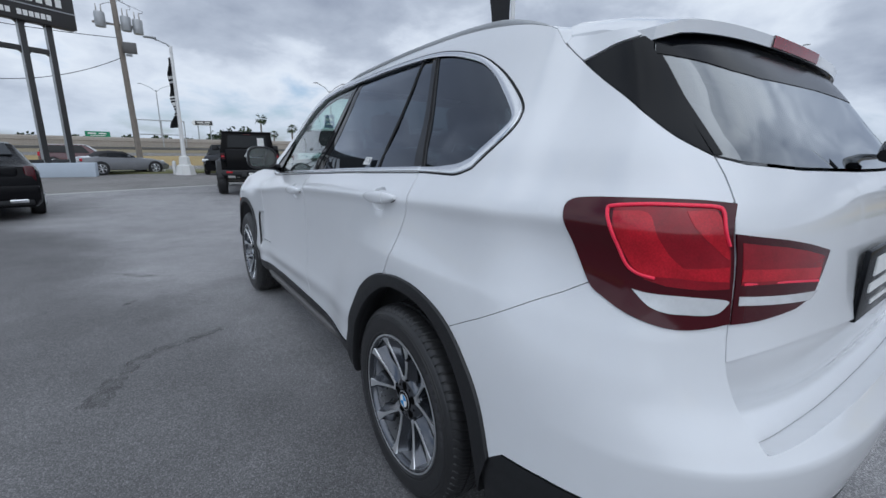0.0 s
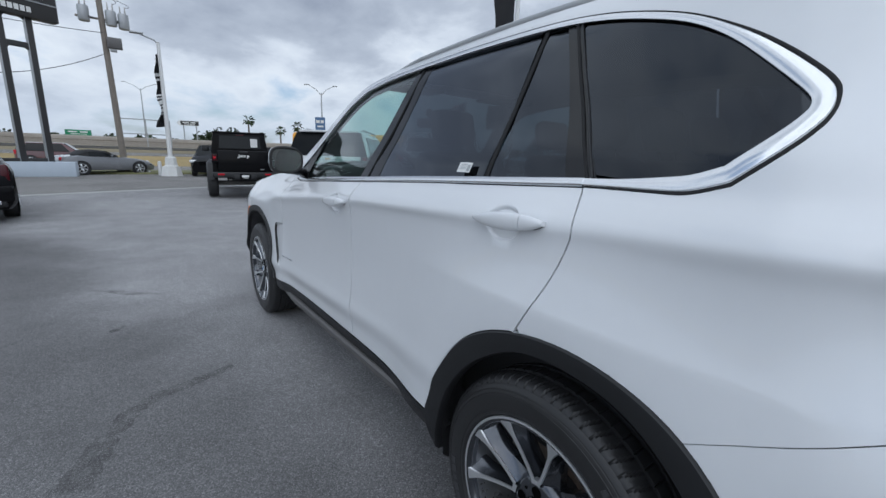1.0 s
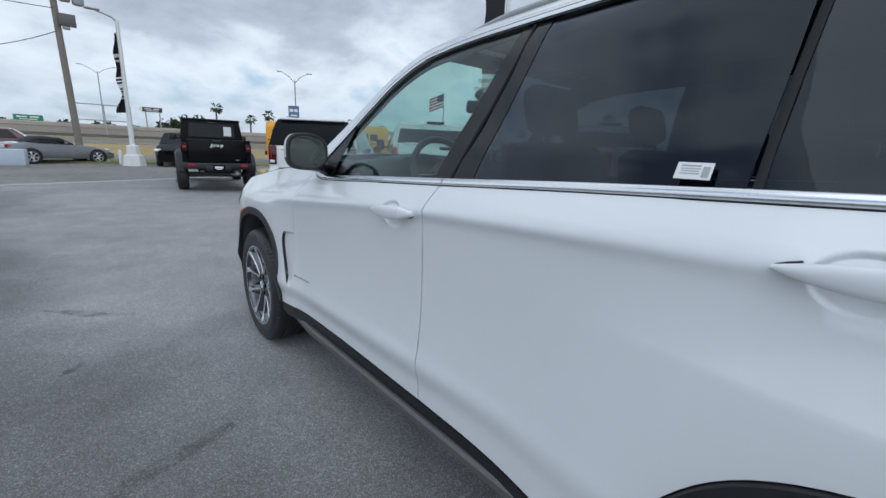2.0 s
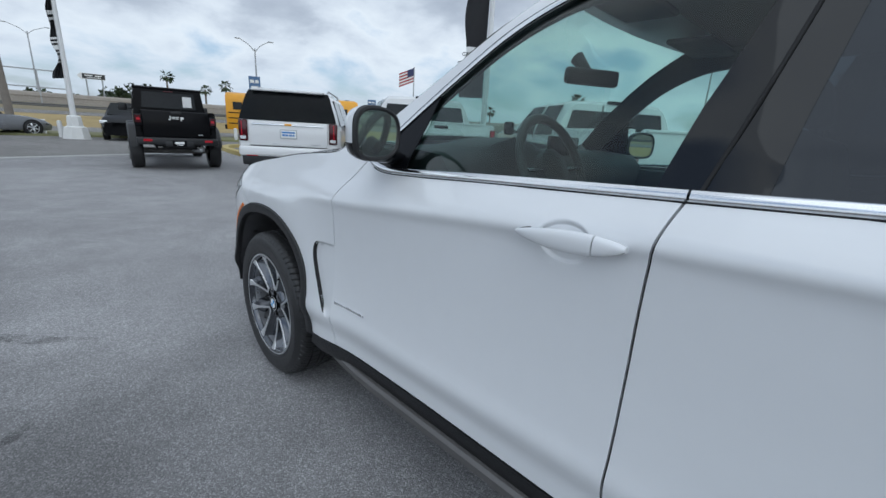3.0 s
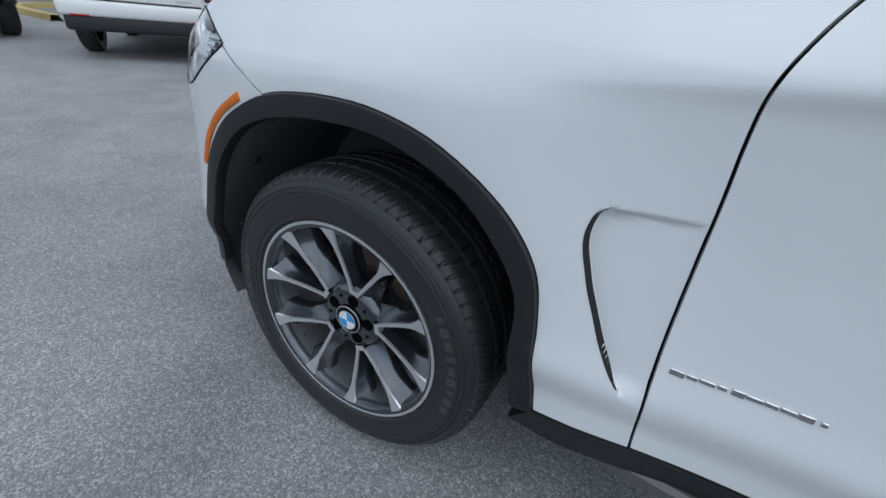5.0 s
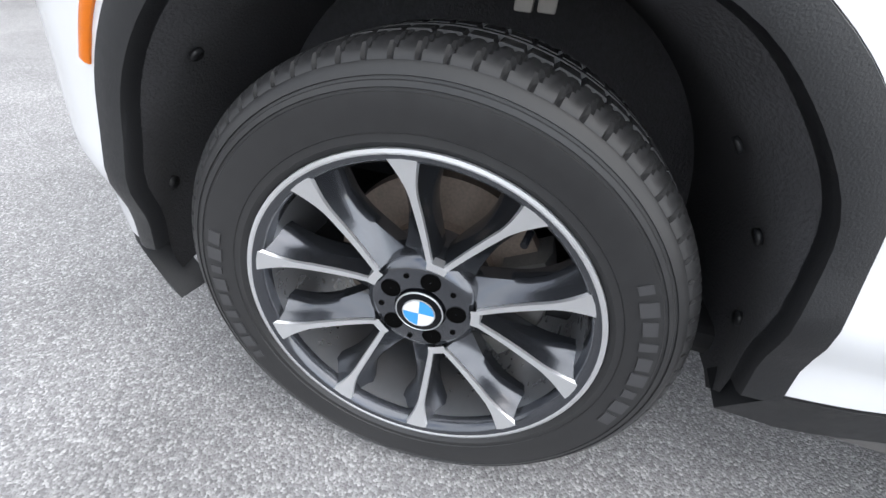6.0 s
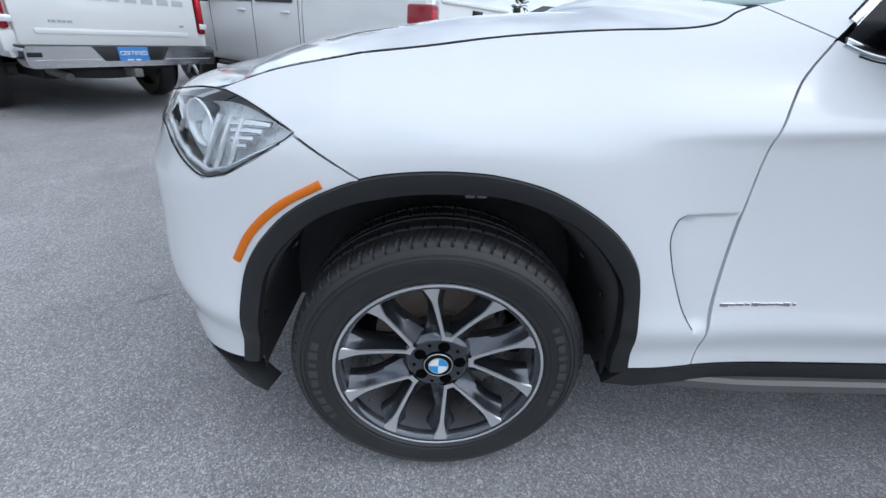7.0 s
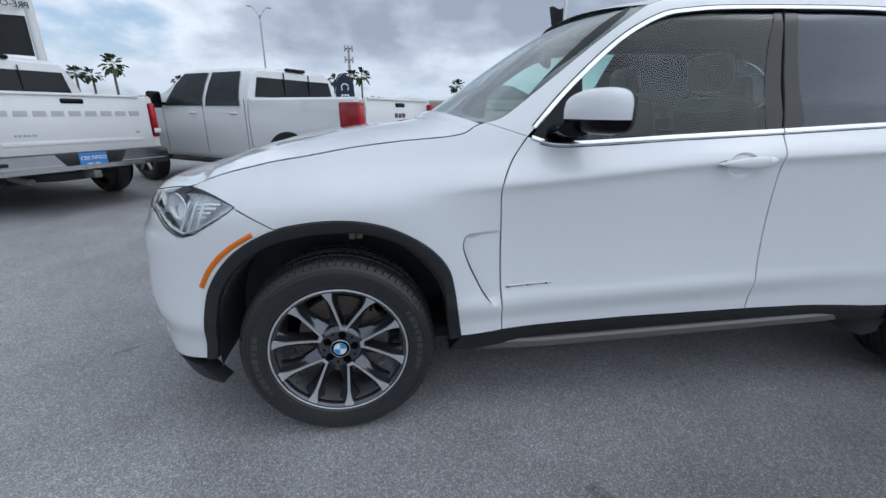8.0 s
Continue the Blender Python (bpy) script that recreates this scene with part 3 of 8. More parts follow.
def round_line(points, steps=8):
    """A rounded line through points (Catmull-Rom)."""
    p = [points[0], *points, points[-1]]
    out = []
    for i in range(1, len(p) - 2):
        for k in range(steps):
            t = k / steps
            out.append(tuple(0.5 * (2 * b + (c - a) * t + (2 * a - 5 * b + 4 * c - d) * t * t + (3 * b - a - 3 * c + d) * t ** 3)
                             for a, b, c, d in zip(p[i - 1], p[i], p[i + 1], p[i + 2])))
    out.append(tuple(points[-1]))
    return out


# ------------------------------------------------------------ the white suv
suv = tagged(empty("suv"), "white pearl sport utility car with black wheel arches, parked", "car")
U_REAR, U_NOSE = Y_REAR - REAR_TAB[0][-1], Y_NOSE + NOSE_TAB[0][-1]

ARCH_F = round_line([(0.512, 0.362), (0.474, 0.525), (0.441, 0.655), (0.37, 0.756), (0.285, 0.822), (0.19, 0.864), (0.105, 0.881), (0.01, 0.888), (-0.085, 0.883), (-0.19, 0.858), (-0.29, 0.808), (-0.362, 0.752), (-0.41, 0.685), (-0.431, 0.60), (-0.44, 0.53), (-0.46, 0.408)], 4)
ARCH_FI = round_line([(0.46, 0.372), (0.422, 0.53), (0.394, 0.645), (0.325, 0.738), (0.24, 0.797), (0.12, 0.832), (0.01, 0.842), (-0.09, 0.840), (-0.18, 0.815), (-0.26, 0.778), (-0.33, 0.715), (-0.378, 0.65), (-0.392, 0.59), (-0.395, 0.53), (-0.412, 0.40)], 4)
ARCH_R = round_line([(-2.43, 0.428), (-2.458, 0.50), (-2.51, 0.62), (-2.612, 0.755), (-2.742, 0.836), (-2.916, 0.876), (-3.09, 0.866), (-3.244, 0.804), (-3.364, 0.674), (-3.43, 0.50)], 5)
ARCH_RI = round_line([(-2.49, 0.30), (-2.535, 0.50), (-2.64, 0.674), (-2.79, 0.79), (-2.916, 0.828), (-3.08, 0.818), (-3.2, 0.762), (-3.31, 0.64), (-3.372, 0.48), (-3.38, 0.33)], 5)
GAP_F = round_line([(-0.628, 0.418), (-0.612, 0.62), (-0.606, 0.848), (-0.602, 0.94), (-0.605, 1.0), (-0.627, 1.05), (-0.66, 1.098), (-0.716, 1.166)], 5)
GAP_B = round_line([(-1.736, 0.434), (-1.735, 0.63), (-1.733, 0.81), (-1.733, 0.98), (-1.74, 1.10), (-1.762, 1.187)], 6)
GAP_C = round_line([(-2.826, 0.864), (-2.892, 0.985), (-2.934, 1.09), (-2.944, 1.15), (-2.914, 1.243)], 6)
BELT = round_line([(-0.716, 1.166), (-0.80, 1.143), (-0.93, 1.142), (-1.308, 1.164), (-1.764, 1.188), (-2.244, 1.214), (-2.914, 1.243)], 8)
WINDOW_TOP = round_line([(-3.21, 1.268), (-3.29, 1.345), (-3.31, 1.395), (-3.27, 1.445), (-3.124, 1.548), (-2.956, 1.622), (-2.684, 1.676), (-2.284, 1.688), (-1.9, 1.68), (-1.6, 1.668), (-1.44, 1.652), (-1.324, 1.63), (-1.18, 1.562), (-1.052, 1.472), (-0.876, 1.322), (-0.716, 1.166)], 8)
BELT_REAR = round_line([(-2.914, 1.243), (-3.08, 1.246), (-3.15, 1.25), (-3.21, 1.268)], 5)
ROOF_LINE = round_line([(-0.56, 1.214), (-0.64, 1.24), (-0.80, 1.352), (-1.012, 1.505), (-1.16, 1.605), (-1.30, 1.682), (-1.5, 1.722), (-1.9, 1.74), (-2.3, 1.745), (-2.8, 1.73), (-3.1, 1.695), (-3.3, 1.645), (-3.412, 1.592)], 6)
GATE_LINE = round_line([(-3.412, 1.592), (-3.532, 1.538), (-3.676, 1.442), (-3.748, 1.382), (-3.812, 1.334), (-3.884, 1.298)], 5)
HOOD_LINE = round_line([(-0.56, 1.214), (-0.52, 1.20), (-0.478, 1.176), (-0.40, 1.162), (-0.26, 1.150), (-0.077, 1.1275), (0.08, 1.10), (0.25, 1.073), (0.41, 1.043), (0.53, 1.004)], 5)
LAMP_OUT = round_line([(-3.925, 1.208), (-3.852, 1.214), (-3.756, 1.214), (-3.652, 1.208), (-3.606, 1.197), (-3.6, 1.17), (-3.624, 1.106), (-3.66, 1.028), (-3.692, 1.004), (-3.74, 0.98), (-3.804, 0.963), (-3.86, 0.962), (-3.928, 0.973)], 5)
SEAM_R = [(-3.244, 0.804), (-3.452, 0.914), (-3.604, 0.992), (-3.66, 1.028)]
HEADLAMP = round_line([(0.333, 0.942), (0.412, 0.973), (0.50, 0.995), (0.60, 0.997), (0.75, 0.975), (0.93, 0.947), (0.92, 0.927), (0.80, 0.907), (0.715, 0.905), (0.65, 0.878), (0.595, 0.852), (0.535, 0.834), (0.48, 0.85), (0.42, 0.886), (0.335, 0.938)], 4)[:-1]
SILL = [(-0.46, 0.408), (-0.628, 0.418), (-1.156, 0.432), (-1.758, 0.434), (-2.43, 0.428)]


def after(line, p):
    """The part of a line from the point nearest to p on."""
    i = min(range(len(line)), key=lambda k: math.hypot(line[k][0] - p[0], line[k][1] - p[1]))
    return line[i:]


def before(line, p):
    i = min(range(len(line)), key=lambda k: math.hypot(line[k][0] - p[0], line[k][1] - p[1]))
    return line[:i + 1]


def smooth_step(x):
    x = np.clip(x, 0, 1)
    return x * x * (3 - 2 * x)


def vent_press(uv):
    """The pressed pocket behind the slit in the fender: deep at the slit, running out to the rear."""
    u, v = uv[:, 0], uv[:, 1]
    front = vent_front(np.clip(v, 0.52, 0.825))
    top = 0.823 + 0.008 * np.clip((-0.49 - u) / 0.1, 0, 1)
    inside = smooth_step((front - u) / 0.006) * smooth_step((top - v) / 0.012) * smooth_step((v - 0.525) / 0.05)
    run = np.clip(1 - (front - u) / np.maximum(front + 0.645, 0.02), 0, 1)
    return 0.016 * inside * run ** 0.9


def cup_press(uc, zc):
    def f(uv):
        d = np.sqrt(((uv[:, 0] - uc) / 0.066) ** 2 + ((uv[:, 1] - zc) / 0.047) ** 2)
        return 0.015 * smooth_step((1 - d) / 0.13) * (1 - 0.3 * np.clip(d, 0, 1))
    return f


def cup_points(uc, zc):
    return [(uc + 0.066 * r * math.cos(t), zc + 0.047 * r * math.sin(t)) for r in (0.3, 0.6, 0.82, 0.87, 0.90, 0.935, 0.97, 1.0, 1.04) for t in np.linspace(0, 2 * math.pi, 14 if r < 0.7 else 44, endpoint=False)]


def mirrored(line, centre):
    return [(2 * centre - u, z) for u, z in reversed(line)]


CREASE = [(u, float(crease_z(u)) + d) for u in np.arange(-3.95, 0.5, 0.02) for d in (-0.016, -0.008, -0.002, 0.002, 0.008)]
LOWER = [(u, z + float(lower_rise(u))) for u in np.arange(-2.5, -0.45, 0.025) for z in (0.485, 0.495, 0.503, 0.511, 0.525)]
VENT_Z = (0.52, 0.555, 0.60, 0.65, 0.71, 0.775, 0.805, 0.825)
VENT_U = (-0.60, -0.566, -0.535, -0.509, -0.481, -0.462, -0.467, -0.49)
vent_front = spline(VENT_Z, VENT_U)
VENT = [(float(vent_front(z)) + d, float(z)) for z in np.arange(0.53, 0.826, 0.008) for d in (0.003, -0.001, -0.005, -0.010, -0.018)]
VENT += [(u, z) for u in np.arange(-0.625, -0.49, 0.01) for z in (0.812, 0.818, 0.823, 0.828, 0.834)]


def off_line(line, dist):
    """Moves each point of a line sideways, away from the middle of the side windows."""
    p = np.array(line, float)
    d = np.gradient(p, axis=0)
    d /= np.maximum(np.linalg.norm(d, axis=1, keepdims=True), 1e-9)
    nr = np.stack([-d[:, 1], d[:, 0]], 1)
    nr *= np.where(np.sum(nr * (p - np.array([-2.2, 1.42])), 1, keepdims=True) < 0, -1, 1)
    return [tuple(q) for q in p + nr * np.array(dist)[:, None]]


def even(p, n):
    """n points at even steps along a line."""
    run = np.concatenate([[0], np.cumsum(np.hypot(*np.diff(p, axis=0).T))])
    at = np.linspace(0, run[-1], n)
    return np.stack([np.interp(at, run, p[:, k]) for k in (0, 1)], 1)


def build_side(side):
    # fender
    lamp_edge = [(0.53, 0.999), (0.50, 0.994), (0.455, 0.985), (0.41, 0.972), (0.37, 0.956), (0.335, 0.938)]
    fender = HOOD_LINE + lamp_edge + [(0.196, 0.862)] + after(ARCH_F, (0.19, 0.862))[1:] + [SILL[1]] + GAP_F[1:]
    sheet("front_fender", fender, body, WHITE, suv, "", 0.02 if side < 0 else 0.04, 0.002, side=side, drop=vent_press, extra=(CREASE + VENT + LOWER) if side < 0 else ())
    # doors
    front = GAP_F + BELT[1:len(before(BELT, (-1.764, 1.188))) - 1] + list(reversed(GAP_B)) + [SILL[2]]
    fd = sheet("front_door", front, body, WHITE, suv, "", 0.022 if side < 0 else 0.04, 0.0028, side=side, drop=cup_press(-1.562, 1.066), extra=(CREASE + LOWER if side < 0 else []) + cup_points(-1.562, 1.066))
    rear = GAP_B + after(BELT, (-1.764, 1.188))[1:-1] + list(reversed(GAP_C)) + list(reversed(before(ARCH_R, (-2.826, 0.864))))
    rd = sheet("rear_door", rear, body, WHITE, suv, "", 0.022 if side < 0 else 0.04, 0.0032, side=side, drop=cup_press(-2.724, 1.127), extra=(CREASE + LOWER if side < 0 else []) + cup_points(-2.724, 1.127))
    # one pressing: windscreen pillar, roof rail and rear quarter
    frame_out = (ROOF_LINE + GATE_LINE[1:] + [(-3.9, 1.262), (-3.908, 1.238), (-3.92, 1.212)] + LAMP_OUT[1:len(before(LAMP_OUT, (-3.66, 1.028)))]
                 + list(reversed(SEAM_R))[1:] + list(reversed(before(after(ARCH_R, (-2.826, 0.864)), (-3.244, 0.804))))[1:] + GAP_C[1:] + BELT_REAR[1:] + WINDOW_TOP[1:])
    sheet("side_frame", frame_out, body, WHITE, suv, "", 0.022 if side < 0 else 0.04, 0.001, side=side, extra=CREASE if side < 0 else ())
    # window glass, seals and chrome
    belt_z = spline([p[0] for p in reversed(BELT)], [p[1] for p in reversed(BELT)])

    # front door pane
    def top_cut(a, b):
        pts = [p for p in WINDOW_TOP if a > p[0] > b and p[1] > 1.3]
        return sorted(pts, key=lambda p: -p[0])
    def pane(name, outline, mat, owner, lift=-0.012):
        return sheet(name, outline, body, mat, owner, "", 0.05, lift=lift, lip=0.003, side=side)
    pane("window_pane", [(-0.93, 1.146)] + [(u, float(belt_z(u)) + 0.004) for u in (-1.1, -1.3, -1.5, -1.70)] + [(-1.735, 1.35), (-1.79, 1.55), (-1.838, 1.676)] + list(reversed(top_cut(-0.96, -1.83))) + [(-0.955, 1.39)], GLASS_FRONT, fd)
    pane("window_pane", [(u, float(belt_z(u)) + 0.004) for u in (-1.865, -2.1, -2.3, -2.545)] + [(-2.548, 1.40), (-2.55, 1.55), (-2.555, 1.676)] + list(reversed(top_cut(-1.95, -2.55))) + [(-1.945, 1.676), (-1.905, 1.5), (-1.88, 1.35)], GLASS_REAR, rd)
    pane("quarter_pane", [(u, float(belt_z(u)) + 0.004) for u in (-2.558, -2.7, -2.865)] + [(-2.79, 1.405), (-2.705, 1.585), (-2.658, 1.675)] + [(-2.62, 1.677), (-2.57, 1.676)] + [(-2.563, 1.55), (-2.559, 1.40)], GLASS_REAR, rd)
    rear_ring = [(-2.922, 1.252)] + BELT_REAR[3:] + WINDOW_TOP[1:len(before(WINDOW_TOP, (-2.71, 1.67)))] + [(-2.708, 1.655), (-2.772, 1.52), (-2.848, 1.38)]
    pane("window_pane", shrink(rear_ring, 0.012), GLASS_REAR, suv, -0.006)
    def wider(poly):
        """The post overlaps the panes beside it."""
        return [(u + (0.004 if u > np.mean([p[0] for p in poly if abs(p[1] - z) < 0.2]) else -0.004), z) for u, z in poly]
    # black posts between the panes
    pane("window_post", wider([(-1.70, 1.19), (-1.868, 1.197), (-1.884, 1.35), (-1.906, 1.5), (-1.935, 1.672), (-1.84, 1.672), (-1.79, 1.55), (-1.73, 1.35)]), POST_BLACK, fd, -0.010)
    strip("door_seam", [(-1.776, 1.20), (-1.80, 1.30), (-1.826, 1.42), (-1.85, 1.53), (-1.876, 1.668)], body, 0.007, GAP, fd, "", -0.008, 0.004, side)
    pane("window_post", wider([(-2.86, 1.243), (-2.936, 1.25), (-2.885, 1.34), (-2.832, 1.43), (-2.775, 1.54), (-2.713, 1.665), (-2.66, 1.672), (-2.705, 1.58), (-2.79, 1.40)]), POST_BLACK, rd, -0.006)
    strip("door_seam", [(-2.916, 1.25), (-2.868, 1.335), (-2.815, 1.43), (-2.76, 1.53), (-2.69, 1.672)], body, 0.008, GAP, rd, "", -0.005, 0.004, side)
    strip("post_seal", [(-2.931, 1.25), (-2.884, 1.335), (-2.832, 1.43), (-2.776, 1.53), (-2.708, 1.668)], body, 0.005, CLADDING, suv, "", -0.005, 0.005, side)
    strip("window_bar", [(-2.562, 1.236), (-2.561, 1.34), (-2.562, 1.44), (-2.567, 1.55), (-2.574, 1.676)], body, 0.015, GAP, rd, "", -0.0085, 0.003, side)
    pane("mirror_sail", [(-0.735, 1.168), (-0.80, 1.148), (-0.932, 1.145), (-0.957, 1.39), (-0.89, 1.332), (-0.80, 1.246)], GLOSS_BLACK, fd, -0.002)
    # one chrome frame from the belt round the rear corner and forward, broad at the corner
    ring = [p for p in BELT_REAR + WINDOW_TOP[1:] if p[0] < -0.73]
    run = [0.0]
    for p, q in zip(ring, ring[1:]):
        run.append(run[-1] + math.hypot(q[0] - p[0], q[1] - p[1]))
    wide = [0.0155 + 0.0145 * math.exp(-((r - 0.42) / 0.27) ** 4) for r in run]
    strip("window_trim", off_line(ring, [-(w - 0.0155) / 2 for w in wide]), body, wide, CHROME, suv, "polished chrome window trim" if side < 0 else "", 0.001, 0.0042, side)
    strip("window_gasket", off_line(ring, [0.0105 + 0.003 * math.exp(-((r - 0.42) / 0.27) ** 4) for r in run]), body, [0.005 + 0.004 * math.exp(-((r - 0.42) / 0.3) ** 4) for r in run], GAP, suv, "", -0.002, 0.004, side)
    strip("belt_trim", [p for p in BELT[2:] if p[0] > -1.75] + [(-1.7595, 1.1878)], body, 0.0175, CHROME, fd, "polished chrome belt trim" if side < 0 else "", 0.001, 0.006, side)
    strip("belt_trim", [(-1.7645, 1.188)] + [p for p in BELT if -1.775 > p[0]], body, 0.0175, CHROME, rd, "", 0.001, 0.006, side)
    strip("belt_gasket", [(u, z - 0.0125) for u, z in BELT if -2.915 < u < -0.76], body, 0.003, GAP, suv, "", 0.0, 0.003, side)
    # dark trim on the inside of the pillars and along the roof
    strip("pillar_trim", off_line(ring, [0.045] * len(ring)), body, 0.10, TRIM_DARK, suv, "", -0.035, 0.006, side)
    # wheel arch cladding, sill and lower lip
    for name, outer, inn in (("arch_trim", ARCH_F, ARCH_FI), ("arch_trim", ARCH_R, ARCH_RI)):
        a, b = np.array(outer), np.array(inn)
        bm = bmesh.new()
        rows = []
        for f, up in ((0.0, -0.012), (0.0, 0.004), (0.04, 0.009), (0.5, 0.011), (0.93, 0.008), (1.0, 0.0), (1.0, -0.02)):
            n = 60
            pa, pb = even(a, n), even(b, n)
            p = pa + (pb - pa) * f
            s = body(p[:, 0], p[:, 1])
            s[:, 0] -= up
            rows.append([Vector((-x * side, y, z)) for x, y, z in s])
        grid(bm, rows)
        part(name, bm, CLADDING, suv, "black plastic wheel arch trim" if side < 0 else "", smooth=40)
    under = [(-0.412, 0.342), (-0.46, 0.408)] + SILL[1:] + [(-2.49, 0.35), (-2.40, 0.35), (-1.5, 0.355), (-0.62, 0.345), (-0.5, 0.332)]
    sill_skin = lambda u, z: body(u, z) + np.stack([0.028 * np.clip((0.42 - z) / 0.12, 0, 1), 0 * u, 0 * z], -1)
    sheet("sill_cladding", under, sill_skin, CLADDING, suv, "", 0.04, 0.002, lift=0.004, lip=0.06, side=side)
    # running board: a flat silver-edged plank under the sill
    bm = bmesh.new()
    rows = []
    for k in range(25):
        y = -0.53 - 1.91 * k / 24
        tip = min(1.0, min(k, 24 - k) / 3 - 0.1)
        ring = [(-0.80, 0.275), (-0.80, 0.322), (-0.88, 0.336), (-0.905 - 0.02 * tip, 0.335), (-0.913 - 0.022 * tip, 0.326), (-0.910 - 0.022 * tip, 0.300), (-0.895 - 0.018 * tip, 0.284)]
        rows.append([Vector((-x * side, y, z + 0.022 + 0.036 * k / 24)) for x, z in ring])
    vs = grid(bm, rows, closed=True)
    cap(bm, vs[0]), cap(bm, vs[-1], True)
    part("running_board", bm, BOARD, suv, "grey aluminium running board edge" if side < 0 else "", smooth=35)
    # wheel houses
    for yc, inn in ((0.0, ARCH_FI), (AXLE_R, ARCH_RI)):
        line = even(np.array(inn), 56)
        edge = body(line[:, 0], line[:, 1])
        rows = [[Vector((-(x + 0.019) * side, y, z)) for x, y, z in edge]]
        for x, f in ((0.885, 0.55), (0.85, 0.9), (0.80, 1.0), (0.62, 1.0), (0.52, 1.0)):
            row = []
            for (ex, y, z) in edge:
                a = math.atan2(z - 0.385, y - yc - 0.02)
                p = Vector((x * side, yc + 0.02 + 0.452 * math.cos(a), 0.385 + 0.45 * math.sin(a)))
                row.append(Vector((x * side, y, z)).lerp(p, f))
            rows.append([row[0] - Vector((0, 0, 0.07))] + row + [row[-1] - Vector((0, 0, 0.07))])
        rows[0] = [rows[0][0] - Vector((0, 0, 0.03))] + rows[0] + [rows[0][-1] - Vector((0, 0, 0.03))]
        bm = bmesh.new()
        vs = grid(bm, rows)
        cap(bm, vs[-1])
        part("wheel_liner", bm, LINER, suv, smooth=40)
    # door handles
    for door, uc, zc in ((fd, -1.572, 1.074), (rd, -2.745, 1.137)):
        for nm, f0, f1 in (("door_handle", 0.0, 0.765), ("handle_cap", 0.775, 1.0)):
            bm = bmesh.new()
            rows = []
            for k in range(17):
                f = f0 + (f1 - f0) * k / 16
                u = uc + 0.125 - 0.25 * f
                z = zc + 0.012 * (f - 0.5)
                thick = 0.0235 * (math.sin(math.pi * min(max(f, 0.015), 0.985)) ** 0.5) * (0.72 + 0.5 * f)
                out = 0.038 * (math.sin(math.pi * min(max(f * 0.94 + 0.03, 0.0), 1)) ** 0.4)
                p = body(u, z)
                ring = []
                for t in np.linspace(0, 2 * math.pi, 16, endpoint=False):
                    c, sn = math.cos(t), math.sin(t)
                    ring.append((p[0] - out + 0.012 * (1 - (abs(c) ** 0.8) * (1 if c > 0 else -1)), p[1], z + thick * (abs(sn) ** 0.75) * (1 if sn > 0 else -1)))
                rows.append([Vector((-float(x) * side, float(y), float(zz))) for x, y, zz in ring])
            vs = grid(bm, rows, closed=True)
            cap(bm, vs[0]), cap(bm, vs[-1], True)
            part(nm, bm, WHITE, door, smooth=50)
        edge = []
        for k in range(-16, 17):
            f = 0.015 + 0.97 * (1 - abs(k) / 16)
            w = 0.0235 * math.sin(math.pi * f) ** 0.5 * (0.72 + 0.5 * f) * 0.98
            edge.append((uc + 0.125 - 0.25 * f, zc + 0.012 * (f - 0.5) + (w if k < 0 else -w)))
        for nm, line in (("handle_seal", [p for p in edge if abs(p[0] - uc - 0.125) < 0.045]), ("handle_seal", [p for p in edge if abs(p[0] - uc + 0.125) < 0.045])):
            for sgn in (1, -1):
                some = sorted([p for p in line if (p[1] - zc - 0.012 * ((uc + 0.125 - p[0]) / 0.25 - 0.5)) * sgn > -0.001])
                if len(some) > 2:
                    strip(nm, some, body, 0.0025, GAP, door, "", 0.0, 0.0025, side)
    # amber side marker and slit of the vent
    mk = round_line([(0.466, 0.657), (0.434, 0.716), (0.389, 0.768), (0.335, 0.812), (0.275, 0.848)], 5)
    strip("side_marker", mk, body, 0.018, ORANGE, suv, "amber side marker strip" if side < 0 else "", 0.001, 0.005, side)
    bm = bmesh.new()
    rows = []
    for z in np.linspace(0.545, 0.822, 40):
        f = float(vent_front(z))
        deep = float(smooth_step((0.825 - z) / 0.012) * smooth_step((z - 0.535) / 0.05))
        row = []
        for d, down in ((0.0012, -0.0006), (-0.0006, -0.0008), (-0.0034, 0.0095), (-0.0052, 0.0132)):
            p = body(f + d * (0.3 + 0.7 * deep), z)
            row.append(Vector((-(float(p[0]) + down * deep) * side, float(p[1]), float(z))))
        rows.append(row)
    grid(bm, rows)
    part("fender_vent", bm, GAP, suv, "black slit of the fender vent" if side < 0 else "", smooth=30)
    for k, wdt in enumerate((0.02, 0.014, 0.02, 0.012, 0.016, 0.02, 0.016, 0.018, 0.018, 0.008)):
        u = -0.642 - 0.0195 * k
        p = body(u, 0.6065 + 0.0006 * k)
        bm = box((-(p[0] - 0.001) * side, u, p[2]), (0.004, wdt * 1.04, 0.011 if k in (0, 4, 8) else 0.008), 0.001, segments=1)
        part("badge_bar", bm, CHROME, fd, "small chrome badge" if k == 0 and side < 0 else "")
    # lamps
    tail = sheet("tail_lamp", LAMP_OUT, body, RED_DARK, suv, "dark red tail lamp with bright light bar" if side < 0 else "", 0.02, 0.0004, lift=0.004, lip=0.02, side=side)
    glow = [(-3.916, 1.13), (-3.908, 1.16), (-3.899, 1.19), (-3.884, 1.201), (-3.836, 1.203), (-3.764, 1.202), (-3.70, 1.194), (-3.692, 1.184), (-3.706, 1.15), (-3.716, 1.118), (-3.73, 1.082), (-3.75, 1.066), (-3.78, 1.06)]
    strip("light_bar", round_line(glow, 4), body, 0.0065, RED_GUIDE, tail, "bright red light guide" if side < 0 else "", 0.0055, 0.003, side)
